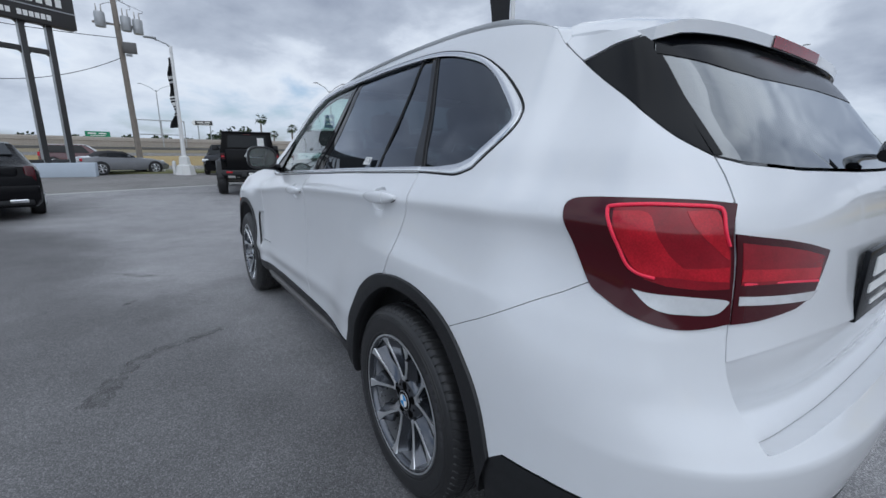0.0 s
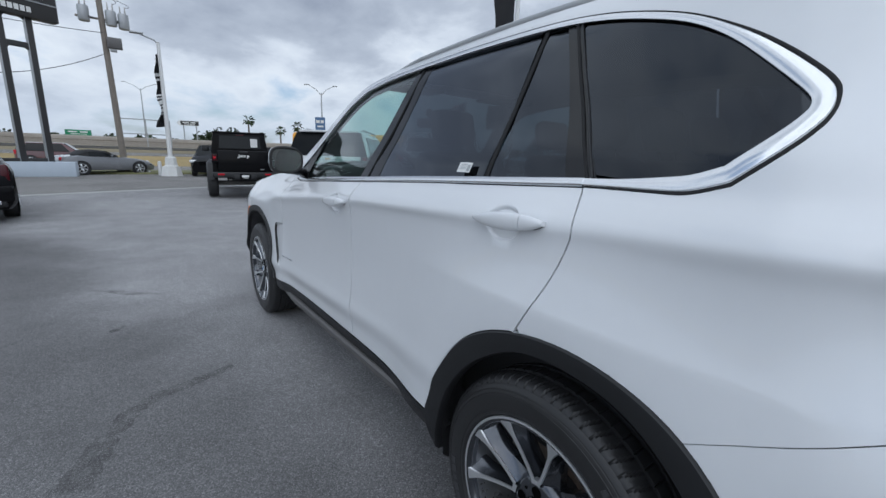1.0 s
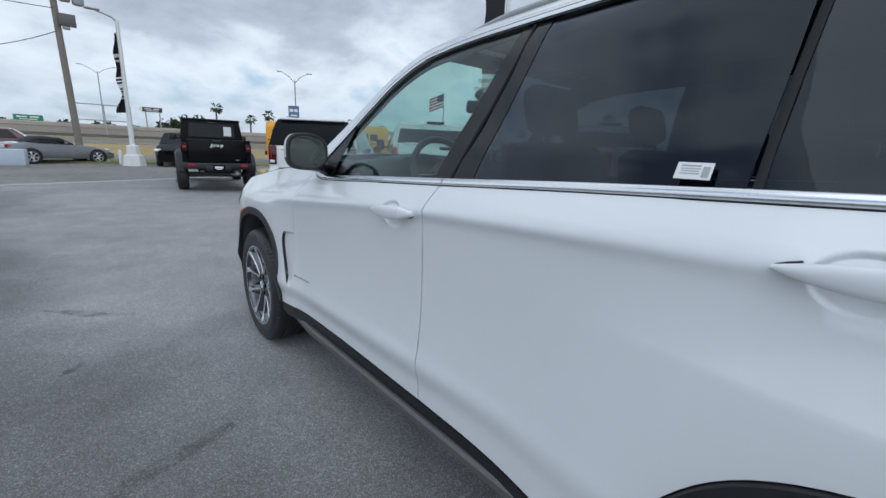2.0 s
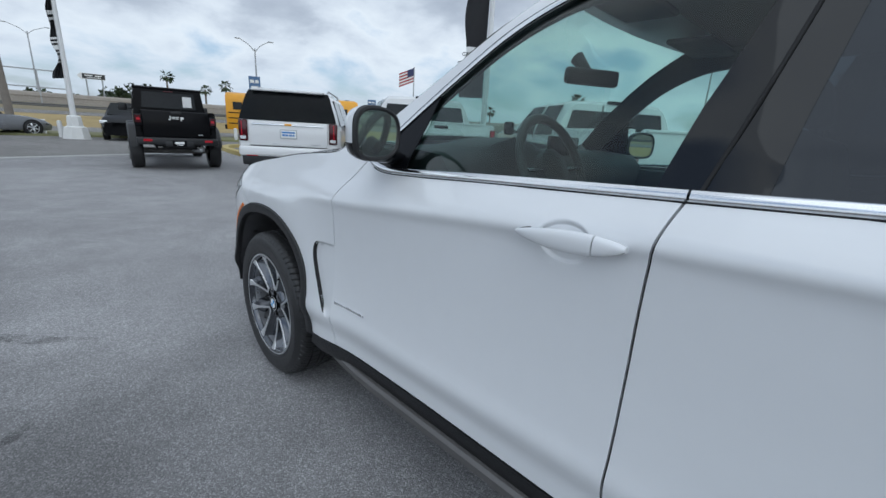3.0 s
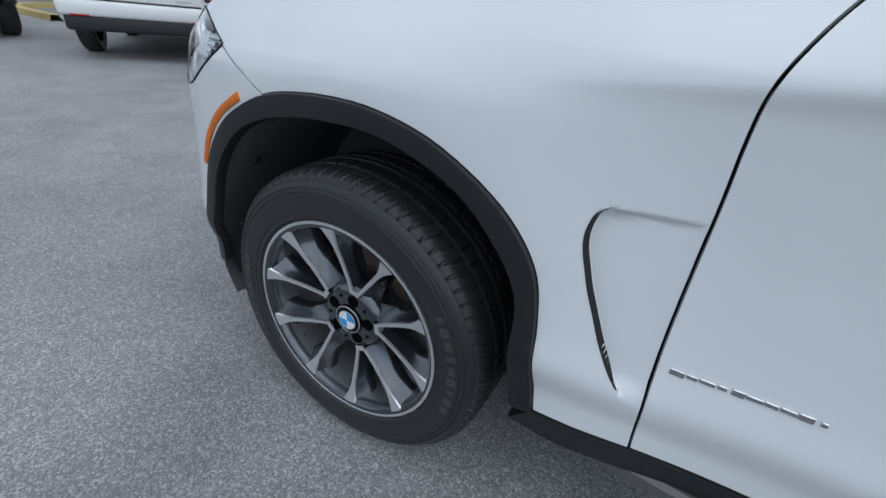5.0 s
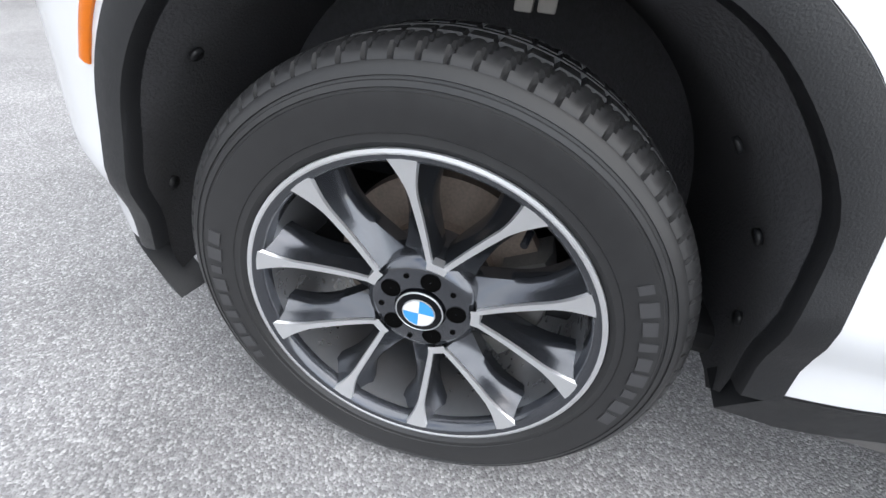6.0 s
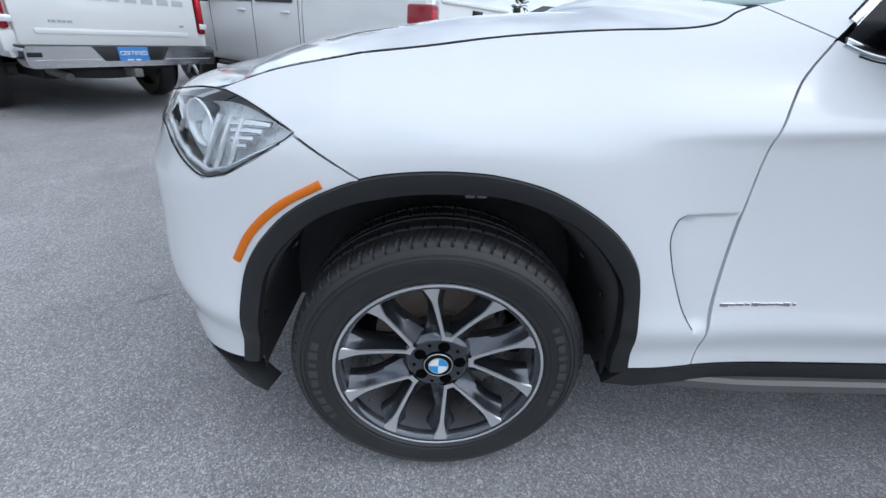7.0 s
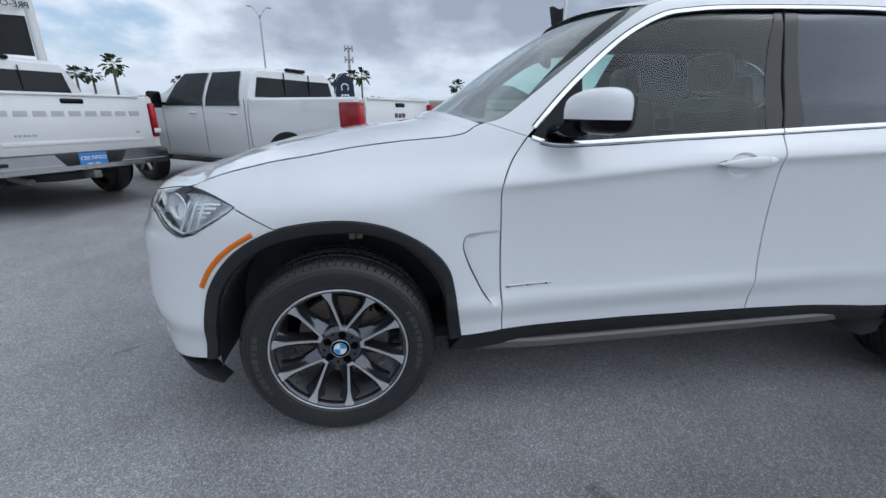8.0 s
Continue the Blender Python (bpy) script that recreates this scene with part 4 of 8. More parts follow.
    bed = [(-3.702, 1.191), (-3.764, 1.198), (-3.884, 1.198), (-3.905, 1.16), (-3.918, 1.12), (-3.919, 1.044), (-3.86, 1.042), (-3.80, 1.046), (-3.762, 1.056), (-3.738, 1.078), (-3.719, 1.118), (-3.708, 1.15)]
    sheet("red_reflector", bed, body, RED_MID, tail, "", 0.02, lift=0.0046, lip=0.001, side=side)
    kidney = round_line([(-3.703, 1.184), (-3.764, 1.186), (-3.788, 1.142), (-3.806, 1.106), (-3.83, 1.082), (-3.826, 1.066), (-3.77, 1.064), (-3.744, 1.076), (-3.727, 1.106), (-3.716, 1.142), (-3.703, 1.184)], 4)[:-1]
    sheet("red_reflector", kidney, body, RED_BRIGHT, tail, "", 0.02, lift=0.0052, lip=0.001, side=side)
    wing = round_line([(-3.83, 1.192), (-3.885, 1.193), (-3.904, 1.16), (-3.912, 1.13), (-3.914, 1.102), (-3.884, 1.13), (-3.86, 1.154), (-3.844, 1.172), (-3.83, 1.192)], 3)[:-1]
    sheet("red_reflector", wing, body, RED_BRIGHT, tail, "", 0.02, lift=0.0052, lip=0.001, side=side)
    sheet("lamp_band", [(-3.82, 1.083), (-3.87, 1.085), (-3.916, 1.088), (-3.916, 1.058), (-3.87, 1.06), (-3.815, 1.064)], body, RED_BRIGHT, tail, "", 0.02, lift=0.0056, lip=0.001, side=side)
    white = round_line([(-3.742, 1.033), (-3.772, 1.029), (-3.836, 1.028), (-3.914, 1.022), (-3.916, 1.01), (-3.892, 0.993), (-3.836, 0.992), (-3.804, 0.993), (-3.772, 1.004), (-3.742, 1.033)], 3)[:-1]
    sheet("reverse_lamp", white, body, LAMP_CLEAR, tail, "", 0.02, lift=0.0056, lip=0.001, side=side)
    # headlamp: a shell, two round lenses, a bright bar and a clear cover
    back = sheet("headlamp", HEADLAMP, body, LAMP_SHELL, suv, "clear headlamp with chrome bowls" if side < 0 else "", 0.04, 0.003, lift=-0.045, lip=0.002, side=side)
    for uc, zc, r in ((0.605, 0.928, 0.043), (0.75, 0.938, 0.024)):
        a, b2 = body(uc - 0.01, zc), body(uc + 0.01, zc)
        d = Vector(b2 - a).normalized()
        n = d.cross(Vector((0, 0, 1)))
        n = n if n.x < 0 or n.y > 0.9 else -n
        c = Vector(body(uc, zc)) - n * 0.03
        m = axes(c, n, d, Vector((0, 0, 1)))
        bm = lathe([(r, 0.0), (r * 0.99, -0.012), (r * 0.8, -0.035), (r * 0.45, -0.055), (0.002, -0.06)], 28)
        bmesh.ops.transform(bm, matrix=m if side < 0 else Matrix.Diagonal((-1, 1, 1, 1)) @ m, verts=bm.verts)
        part("bowl", bm, CHROME, back, smooth=50)
        bm = lathe([(r * 1.12, 0.003), (r * 1.1, 0.008), (r, 0.004), (r * 0.98, -0.006)], 28)
        bmesh.ops.transform(bm, matrix=m if side < 0 else Matrix.Diagonal((-1, 1, 1, 1)) @ m, verts=bm.verts)
        part("light_ring", bm, LAMP_CLEAR, back, smooth=50)
    for k, zc in enumerate((0.955, 0.938, 0.921, 0.905)):
        strip("chrome_fin", [(0.40 + 0.018 * k, zc), (0.45, zc), (0.505 - 0.006 * k, zc - 0.004)], body, 0.012, CHROME, back, "", -0.024, 0.004, side)
    for uu in (0.478, 0.512, 0.548):
        strip("light_guide", [(uu + 0.014, 0.85), (uu + 0.004, 0.88), (uu, 0.915), (uu - 0.004, 0.962)], body, 0.011, LAMP_CLEAR, back, "", -0.022, 0.005, side)
    strip("lamp_bezel", [(0.37, 0.918), (0.42, 0.893), (0.48, 0.859), (0.535, 0.844), (0.595, 0.862), (0.65, 0.888), (0.715, 0.914), (0.80, 0.917)], body, 0.010, CHROME, back, "", -0.012, 0.006, side)
    sheet("lamp_cover", HEADLAMP, body, GLASS_LAMP, back, "", 0.03, 0.002, lift=0.001, lip=0.003, side=side)
    strip("lamp_edge", HEADLAMP, body, 0.002, GAP, back, "", 0.0, 0.002, side, closed=True)
    # door mirror
    build_mirror(side, fd)
    # roof rail
    rail = []
    for u, z in ROOF_LINE:
        if -3.25 < u < -1.45:
            f = (u + 1.45) / -1.8
            rise = 0.028 * min(1, 8 * f, 8 * (1 - f)) ** 0.6
            s = body(u, z - 0.012)
            rail.append((-(s[0] + 0.045) * side, s[1], s[2] + rise))
    part("roof_rail", tube(rail, 0.016, 10, flat=0.8), STEEL, suv, "satin grey roof rail" if side < 0 else "", smooth=60)


def build_mirror(side, door):
    """Two-tone housing on a short foot, its glass facing back."""
    house = empty("door_mirror")
    house.parent = door
    if side < 0:
        tagged(house, "two-tone door mirror, white above black")
    angles = np.linspace(0, 2 * math.pi, 36, endpoint=False)

    def ring(y, wide, high, lift=0.0, shift=0.0):
        pts = []
        for t in angles:
            c, s = math.cos(t), math.sin(t)
            # c > 0 points to the car
            dx = 1.1406 * wide * (abs(c) ** 0.62) * (1 if c > 0 else -1)
            dz = 0.938 * high * (abs(s) ** 0.62) * (1 if s > 0 else -0.92)
            dz *= 1 - 0.16 * (c > 0) * c
            pts.append(Vector((-(-0.967 + shift + dx) * side, -0.896 + (y + 0.91) * 0.69 + 0.346 * dx, 1.252 + lift + dz)))
        return pts
    rows = [ring(-0.992, 0.089, 0.081), ring(-0.985, 0.093, 0.086), ring(-0.95, 0.094, 0.087), ring(-0.90, 0.088, 0.082, 0.0, 0.004), ring(-0.86, 0.074, 0.070, -0.002, 0.01), ring(-0.84, 0.055, 0.052, -0.004, 0.016), ring(-0.828, 0.026, 0.024, -0.004, 0.02)]
    for name, mat in (("mirror_cap", WHITE), ("mirror_base", GLOSS_BLACK)):
        bm = bmesh.new()
        vs = grid(bm, rows, closed=True)
        cap(bm, vs[-1])
        bmesh.ops.bisect_plane(bm, geom=bm.verts[:] + bm.edges[:] + bm.faces[:], plane_co=(0, 0, 1.229), plane_no=(0, 0, 1), clear_inner=name == "mirror_cap", clear_outer=name != "mirror_cap")
        part(name, bm, mat, house, smooth=50)
    frame_bm, glass_bm = bmesh.new(), bmesh.new()
    grid(frame_bm, [ring(-0.975, 0.0945, 0.0875), ring(-0.996, 0.092, 0.085), ring(-1.0, 0.086, 0.078), ring(-0.988, 0.078, 0.070)], closed=True)
    part("mirror_frame", frame_bm, TRIM_DARK, house, smooth=50)
    glass_bm.faces.new([glass_bm.verts.new(p) for p in ring(-0.991, 0.082, 0.074)])
    part("mirror_glass", glass_bm, MIRROR, house)
    bm = bmesh.new()
    rows = []
    for f in (0, 0.5, 1.0):
        x = -0.835 - 0.11 * f
        rows.append([Vector((-x * side, -0.85 + 0.055 * math.cos(t) * (1 + 0.2 * f), 1.182 + 0.026 * math.sin(t) + 0.014 * f)) for t in np.linspace(0, 2 * math.pi, 16, endpoint=False)])
    vs = grid(bm, rows, closed=True)
    cap(bm, vs[0]), cap(bm, vs[-1])
    part("mirror_foot", bm, GLOSS_BLACK, house, smooth=60)


build_side(-1)
build_side(1)


# ------------------------------------------------------------ hood, glass, roof, tail
def across(line, bow, crown, name, mat, label="", n=24, power=2.0, lift=0.0):
    """A panel spanning from the line on one flank to its mirror image; bow pushes its middle along y, crown raises it."""
    p = np.array(line)
    e = body(p[:, 0], p[:, 1])
    bm = bmesh.new()
    rows = []
    for i in range(len(e)):
        f = i / (len(e) - 1)
        x0, y0, z0 = e[i]
        b, c = bow(f), crown(f)
        row = []
        for k in range(n + 1):
            s = -1 + 2 * k / n
            g = 1 - abs(s) ** power
            row.append(Vector((-x0 * s, y0 + b * g, z0 + c * g + lift)))
        rows.append(row)
    grid(bm, rows)
    ob = part(name, bm, mat, suv, label, smooth=60)
    return ob


hood_edge = [(u, z + 0.0018) for u, z in HOOD_LINE[3:]] + [(0.62, 0.99), (0.74, 0.972), (0.9, 0.94)]
across(round_line(hood_edge[::3] + [hood_edge[-1]], 4), lambda f: 0.10 - 0.015 * f, lambda f: 0.045 - 0.002 * min(1.0, 3 * f) - 0.026 * f ** 2, "hood", WHITE, "", 28, 2.6)
for side in (-1, 1):
    strip("hood_seam", HOOD_LINE[2:], body, 0.0016, GAP, suv, "", -0.003, 0.002, side)
across([p for p in ROOF_LINE if p[0] > -1.30], lambda f: 0.20 - 0.08 * f, lambda f: 0.004 + 0.021 * min(1.0, 2 * f), "windscreen", GLASS_FRONT, "", 20, 2.2)
across([p for p in ROOF_LINE if p[0] < -1.26], lambda f: 0.14 * (1 - f) ** 3, lambda f: 0.034, "roof", WHITE, "", 20, 2.4)
across([(-0.50, 1.178), (-0.53, 1.187), (-0.58, 1.2)], lambda f: 0.14 + 0.08 * f, lambda f: 0.036 - 0.03 * f, "cowl", GAP, "", 16, 2.4, lift=-0.012)

low_gate = round_line([(-3.926, 0.896), (-4.05, 0.911), (-4.236, 0.914), (-4.5, 0.894), (U_REAR, 0.872)], 4)
gate_side = [(-3.886, 1.297), (-3.9015, 1.262), (-3.9095, 1.238), (-3.923, 1.209), (-3.931, 1.154), (-3.929, 1.05), (-3.928, 0.972)]
half = gate_side + low_gate
gate = half + mirrored(half[:-1], U_REAR)
top = [(-3.956, 1.283), (-4.132, 1.271), (-4.532, 1.264), (U_REAR, 1.264)]
gate = gate + list(reversed(top + mirrored(top[:-1], U_REAR)))
tailgate = sheet("tailgate", gate, body, WHITE, suv, "", 0.03, 0.0016)
pane_side = [(-3.888, 1.3), (-3.82, 1.424), (-3.782, 1.532), (-3.812, 1.59)]
rear_pane = list(reversed(pane_side)) + [(-3.956, 1.288), (-4.132, 1.276), (-4.532, 1.269), (U_REAR, 1.269)]
rear_pane = rear_pane + mirrored(rear_pane[:-1], U_REAR)
rear_glass = sheet("rear_window", rear_pane, body, GLASS_TAIL, tailgate, "", 0.05, 0.003, lift=-0.004)
# dark band on the rear glass: printed border and the spoiler's shade painted as one
border = [(-3.786, 1.532), (-3.851, 1.523), (-3.94, 1.511), (-4.037, 1.495), (-4.164, 1.485), (-4.357, 1.486), (U_REAR, 1.49)]
border = border + mirrored(border[:-1], U_REAR)
sheet("glass_dark_band", border + [(2 * U_REAR + 3.815, 1.588), (-3.815, 1.588)], body, GLOSS_BLACK, rear_glass, "", 0.04, 0.0, lift=-0.0025, lip=0.001)
# dark strips added along the glass sides to cover pale reflections
for side in (-1, 1):
    edge = [(-3.888, 1.302), (-3.822, 1.424), (-3.784, 1.53), (-3.806, 1.527), (-3.842, 1.427), (-3.908, 1.303)]
    sheet("glass_dark_band", edge, body, GLOSS_BLACK, rear_glass, "", 0.03, 0.0, lift=-0.0025, lip=0.001, side=side)
for side in (-1, 1):
    blade = GATE_LINE[5:] + [(-3.824, 1.424), (-3.786, 1.545), (-3.812, 1.583), (-3.66, 1.566)]
    sheet("tailgate_blade", blade, body, GLOSS_BLACK, tailgate, "", 0.03, 0.002, side=side)
    inner = [(-3.9325, 1.153), (-4.06, 1.136), (-4.14, 1.121), (-4.226, 1.1), (-4.196, 1.052), (-4.172, 1.016), (-4.148, 1.0), (-4.1, 0.986), (-3.996, 0.974), (-3.931, 0.971)]
    lamp = sheet("inner_tail_lamp", inner, body, RED_DARK, tailgate, "", 0.02, 0.0004, lift=0.004, lip=0.012, side=side)
    sheet("lamp_band", [(-3.948, 1.082), (-4.07, 1.076), (-4.188, 1.066), (-4.18, 1.042), (-4.07, 1.052), (-3.944, 1.058)], body, RED_BRIGHT, lamp, "", 0.02, lift=0.0052, lip=0.001, side=side)
    sheet("red_reflector", [(-3.945, 1.135), (-4.06, 1.12), (-4.13, 1.107), (-4.2, 1.09), (-4.182, 1.04), (-4.07, 1.046), (-3.944, 1.05)], body, RED_MID, lamp, "", 0.02, lift=0.0046, lip=0.001, side=side)
    strip("light_bar", [(-3.95, 1.052), (-4.07, 1.048), (-4.178, 1.038)], body, 0.005, RED_GUIDE, lamp, "", 0.005, 0.002, side)
    sheet("reverse_lamp", [(-3.942, 1.028), (-4.052, 1.022), (-4.18, 1.016), (-4.148, 0.999), (-4.036, 1.005), (-3.942, 1.01)], body, LAMP_CLEAR, lamp, "", 0.02, lift=0.0056, lip=0.001, side=side)
    cheek = [(-3.418, 1.594), (-3.436, 1.606), (-3.46, 1.612), (-3.55, 1.612), (-3.66, 1.606), (-3.75, 1.604), (-3.815, 1.596), (-3.81, 1.585), (-3.66, 1.568), (-3.534, 1.541), (-3.476, 1.568)]
    sheet("spoiler_cheek", cheek, body, WHITE, tailgate, "", 0.02, 0.001, side=side)
bump_half = [(-3.244, 0.804)] + SEAM_R[1:] + after(LAMP_OUT, (-3.66, 1.028))[1:] + [(-3.928, 0.925)] + low_gate
low_half = list(reversed(after(ARCH_R, (-3.244, 0.804))))[:-1]
bottom = [(U_REAR, 0.5), (-4.3, 0.52), (-3.9, 0.565), (-3.65, 0.562), (-3.572, 0.556), (-3.47, 0.54)]
STEP = [(-3.926, 0.896), (-3.93, 0.855), (-3.943, 0.80), (-3.957, 0.76), (-3.962, 0.738), (-3.975, 0.729), (-4.05, 0.738), (-4.172, 0.751), (-4.364, 0.757), (U_REAR, 0.757)]
left = bump_half[:len(bump_half) - len(low_gate)] + round_line(STEP, 3)
bumper = left + mirrored(left[:-1], U_REAR)
right_low = [(2 * U_REAR - u, z) for u, z in reversed(low_half)]
bumper = bumper + right_low[1:] + [(2 * U_REAR - u, z) for u, z in reversed(bottom)] + bottom[1:] + low_half
rear_bumper = sheet("rear_bumper", bumper, body, WHITE, suv, "", 0.022, 0.0008, lip=0.078)
face = round_line(STEP, 3) + mirrored(round_line(STEP, 3)[:-1], U_REAR)
face = face + [(2 * U_REAR - u, z) for u, z in low_gate[1:]] + list(reversed(low_gate))[1:-1]


def recess_bend(uv):
    return 0.072 - 0.03 * smooth_step((uv[:, 1] - 0.785) / 0.04) - 0.034 * smooth_step((uv[:, 1] - 0.80) / 0.11)


sheet("bumper_face", face, body, WHITE, rear_bumper, "", 0.012, 0.0, drop=recess_bend)
val = [(-3.42, 0.527), (-3.47, 0.536), (-3.572, 0.552), (-3.65, 0.558), (-3.9, 0.561), (-4.3, 0.516), (U_REAR, 0.496)]
valance = val + mirrored(val[:-1], U_REAR) + [(2 * U_REAR + 3.40, 0.30), (-3.40, 0.30)]
sheet("rear_valance", valance, body, CLADDING, suv, "", 0.05, 0.002, lip=0.05)
nose_half = [(0.196, 0.860), (0.335, 0.936), (0.42, 0.882), (0.48, 0.846), (0.535, 0.830), (0.595, 0.848), (0.65, 0.874), (0.715, 0.901), (0.80, 0.903), (0.925, 0.923), (0.955, 0.925), (1.05, 0.90), (U_NOSE, 0.90)]
nose_low = [(U_NOSE, 0.34), (1.0, 0.335), (0.7, 0.33)] + before(ARCH_F, (0.19, 0.862))[:-1]
bump_f = nose_half + mirrored(nose_half[:-1], U_NOSE) + [(2 * U_NOSE - u, z) for u, z in reversed(nose_low[1:])] + nose_low


def nose_press(uv):
    """The side pocket low in the front bumper."""
    d = np.abs(uv[:, 0] - 0.86) / 0.13
    return 0.03 * smooth_step((1 - d) / 0.3) * smooth_step((uv[:, 1] - 0.40) / 0.03) * smooth_step((0.56 - uv[:, 1]) / 0.04)


sheet("front_bumper", bump_f, body, WHITE, suv, "", 0.028, 0.0016, drop=nose_press)
grille_half = [(1.08, 0.56), (1.05, 0.82), (U_NOSE, 0.85)]
sheet("grille", grille_half + mirrored(grille_half[:-1], U_NOSE) + [(U_NOSE, 0.54)], body, GLOSS_BLACK, suv, "", 0.05, lift=0.006)
chin = [(0.55, 0.318), (0.7, 0.326), (1.0, 0.331), (U_NOSE, 0.336)]
sheet("front_valance", chin + mirrored(chin[:-1], U_NOSE) + [(2 * U_NOSE - 0.49, 0.25), (0.49, 0.25)], body, CLADDING, suv, "", 0.05, 0.002, lip=0.06)

# roof spoiler
def spoiler_lip(s):
    """Depth and height of the spoiler's rear edge, s running from -1 to 1 across the car."""
    g = 1 - abs(s) ** 2.4
    return -3.575 - 0.088 * g ** 0.4, 1.592 + 0.028 * g ** 0.4, g


bm = bmesh.new()
rows = []
for k in range(33):
    s = -1 + 2 * k / 32
    x = 0.62 * s
    yt, zt, g = spoiler_lip(s)
    ring = [(-3.30, 1.625 + 0.105 * g ** 0.6), (-3.43, 1.615 + 0.088 * g ** 0.6), (yt + 0.06, zt + 0.03 * g ** 0.5), (yt + 0.02, zt + 0.012 * g ** 0.5), (yt, zt), (yt + 0.004, zt - 0.028), (yt + 0.05, zt - 0.034), (yt + 0.11, zt - 0.04), (-3.38, 1.55 + 0.03 * g)]
    rows.append([Vector((x, y, z)) for y, z in ring])
vs = grid(bm, rows, closed=True)
cap(bm, vs[0]), cap(bm, vs[-1], True)
spoiler = part("roof_spoiler", bm, WHITE, tailgate, smooth=45)
# dark sheet under the white spoiler, with the shade there painted in
bm = bmesh.new()
rows = []
for k in range(33):
    s = -1 + 2 * k / 32
    x = 0.612 * s
    yt, zt, g = spoiler_lip(s)
    rows.append([Vector((x, y, z)) for y, z in ((yt + 0.003, zt - 0.030), (yt + 0.048, zt - 0.037), (yt + 0.108, zt - 0.044), (-3.385, 1.545 + 0.03 * g))])
grid(bm, rows)
part("spoiler_underside", bm, POST_BLACK, spoiler, "dark sheet under the spoiler, shade put into its colour", smooth=45)
bm = bmesh.new()
rows = []
for k in range(17):
    s = (-1 + 2 * k / 16) * 0.30
    yt, zt, g = spoiler_lip(s)
    rows.append([Vector((0.615 * s, yt - 0.003, zt + 0.002)), Vector((0.615 * s, yt - 0.001, zt - 0.027)), Vector((0.615 * s, yt + 0.02, zt - 0.027)), Vector((0.615 * s, yt + 0.02, zt))])
grid(bm, rows, closed=True)
part("brake_light", bm, RED_MID, spoiler, "dark red high brake light", smooth=30)
# shark fin aerial
bm = bmesh.new()
rows = []
for f in np.linspace(0, 1, 8):
    h = 0.06 * f
    rows.append([Vector((0.028 * (1 - 0.9 * f) * math.sin(t), -3.05 - 0.06 * f + 0.085 * (1 - 0.6 * f) * math.cos(t), 1.765 + h)) for t in np.linspace(0, 2 * math.pi, 14, endpoint=False)])
vs = grid(bm, rows, closed=True)
cap(bm, vs[-1])
part("aerial_fin", bm, WHITE, suv, smooth=60)
# rear wiper
wip = [(0.02, -3.9, 1.305), (0.06, -3.895, 1.33), (0.16, -3.875, 1.335), (0.38, -3.86, 1.32)]
part("rear_wiper", tube(wip, [0.022, 0.02, 0.012, 0.008], 8), GLOSS_BLACK, tailgate, smooth=60)
# number plate with its frame; the writing is left as bars
plate = part("number_plate", box((-0.012, -3.945, 0.985), (0.40, 0.014, 0.19), 0.006), GLOSS_BLACK, tailgate, "black dealer plate with pale bars", smooth=40)
bm = bmesh.new()
for zc, wd, hh in ((1.03, 0.26, 0.05), (0.975, 0.3, 0.024), (0.93, 0.2, 0.01)):
    add_box(bm, (-0.012, -3.9535, zc), (wd, 0.003, hh))
part("plate_bars", bm, SIGN_PALE, plate)


# ------------------------------------------------------------ wheels
def wheel_tyre():
    """Sidewall with raised rings and tread with cut blocks, as one turned ring."""
    bm = bmesh.new()
    prof = [(0.250, -0.105), (0.2585, -0.1165), (0.2640, -0.1215), (0.2665, -0.1245), (0.2705, -0.1240), (0.2760, -0.1238), (0.2768, -0.1252), (0.290, -0.1272), (0.305, -0.1285), (0.3185, -0.1280),
            (0.3195, -0.1262), (0.3225, -0.1258), (0.3235, -0.1272), (0.3290, -0.1252), (0.3300, -0.1232), (0.3330, -0.1222), (0.3340, -0.1236), (0.3400, -0.1200), (0.3450, -0.1160), (0.3465, -0.1140)]
    tread = [(0.3500, -0.1125), (0.3560, -0.1065), (0.3615, -0.0985), (0.3645, -0.0900), (0.3662, -0.0780), (0.3672, -0.0640), (0.3600, -0.0625), (0.3600, -0.0545), (0.3678, -0.0530), (0.3682, -0.0180), (0.3605, -0.0165), (0.3605, -0.0085), (0.3684, -0.0070)]
    full = prof + tread
    full = full + [(r, -a) for r, a in reversed(full)]
    steps = 616
    rows = []
    for r, a in full:
        row = []
        for k in range(steps):
            t = 2 * math.pi * k / steps
            rr = r
            wide = abs(a)
            if r > 0.349 and wide > 0.06:
                j = (k + int((wide - 0.06) * 90)) % 8
                rr -= 0.0062 if j == 0 else (0.0022 if j == 4 and wide < 0.1 else 0.0)
            elif r > 0.365 and wide > 0.01:
                rr -= 0.0055 if (k + int(a * 260)) % 9 == 0 else 0.0
            row.append(Vector((a, rr * math.cos(t), rr * math.sin(t))))
        rows.append(row)
    grid(bm, rows, closed=True)
    return bm


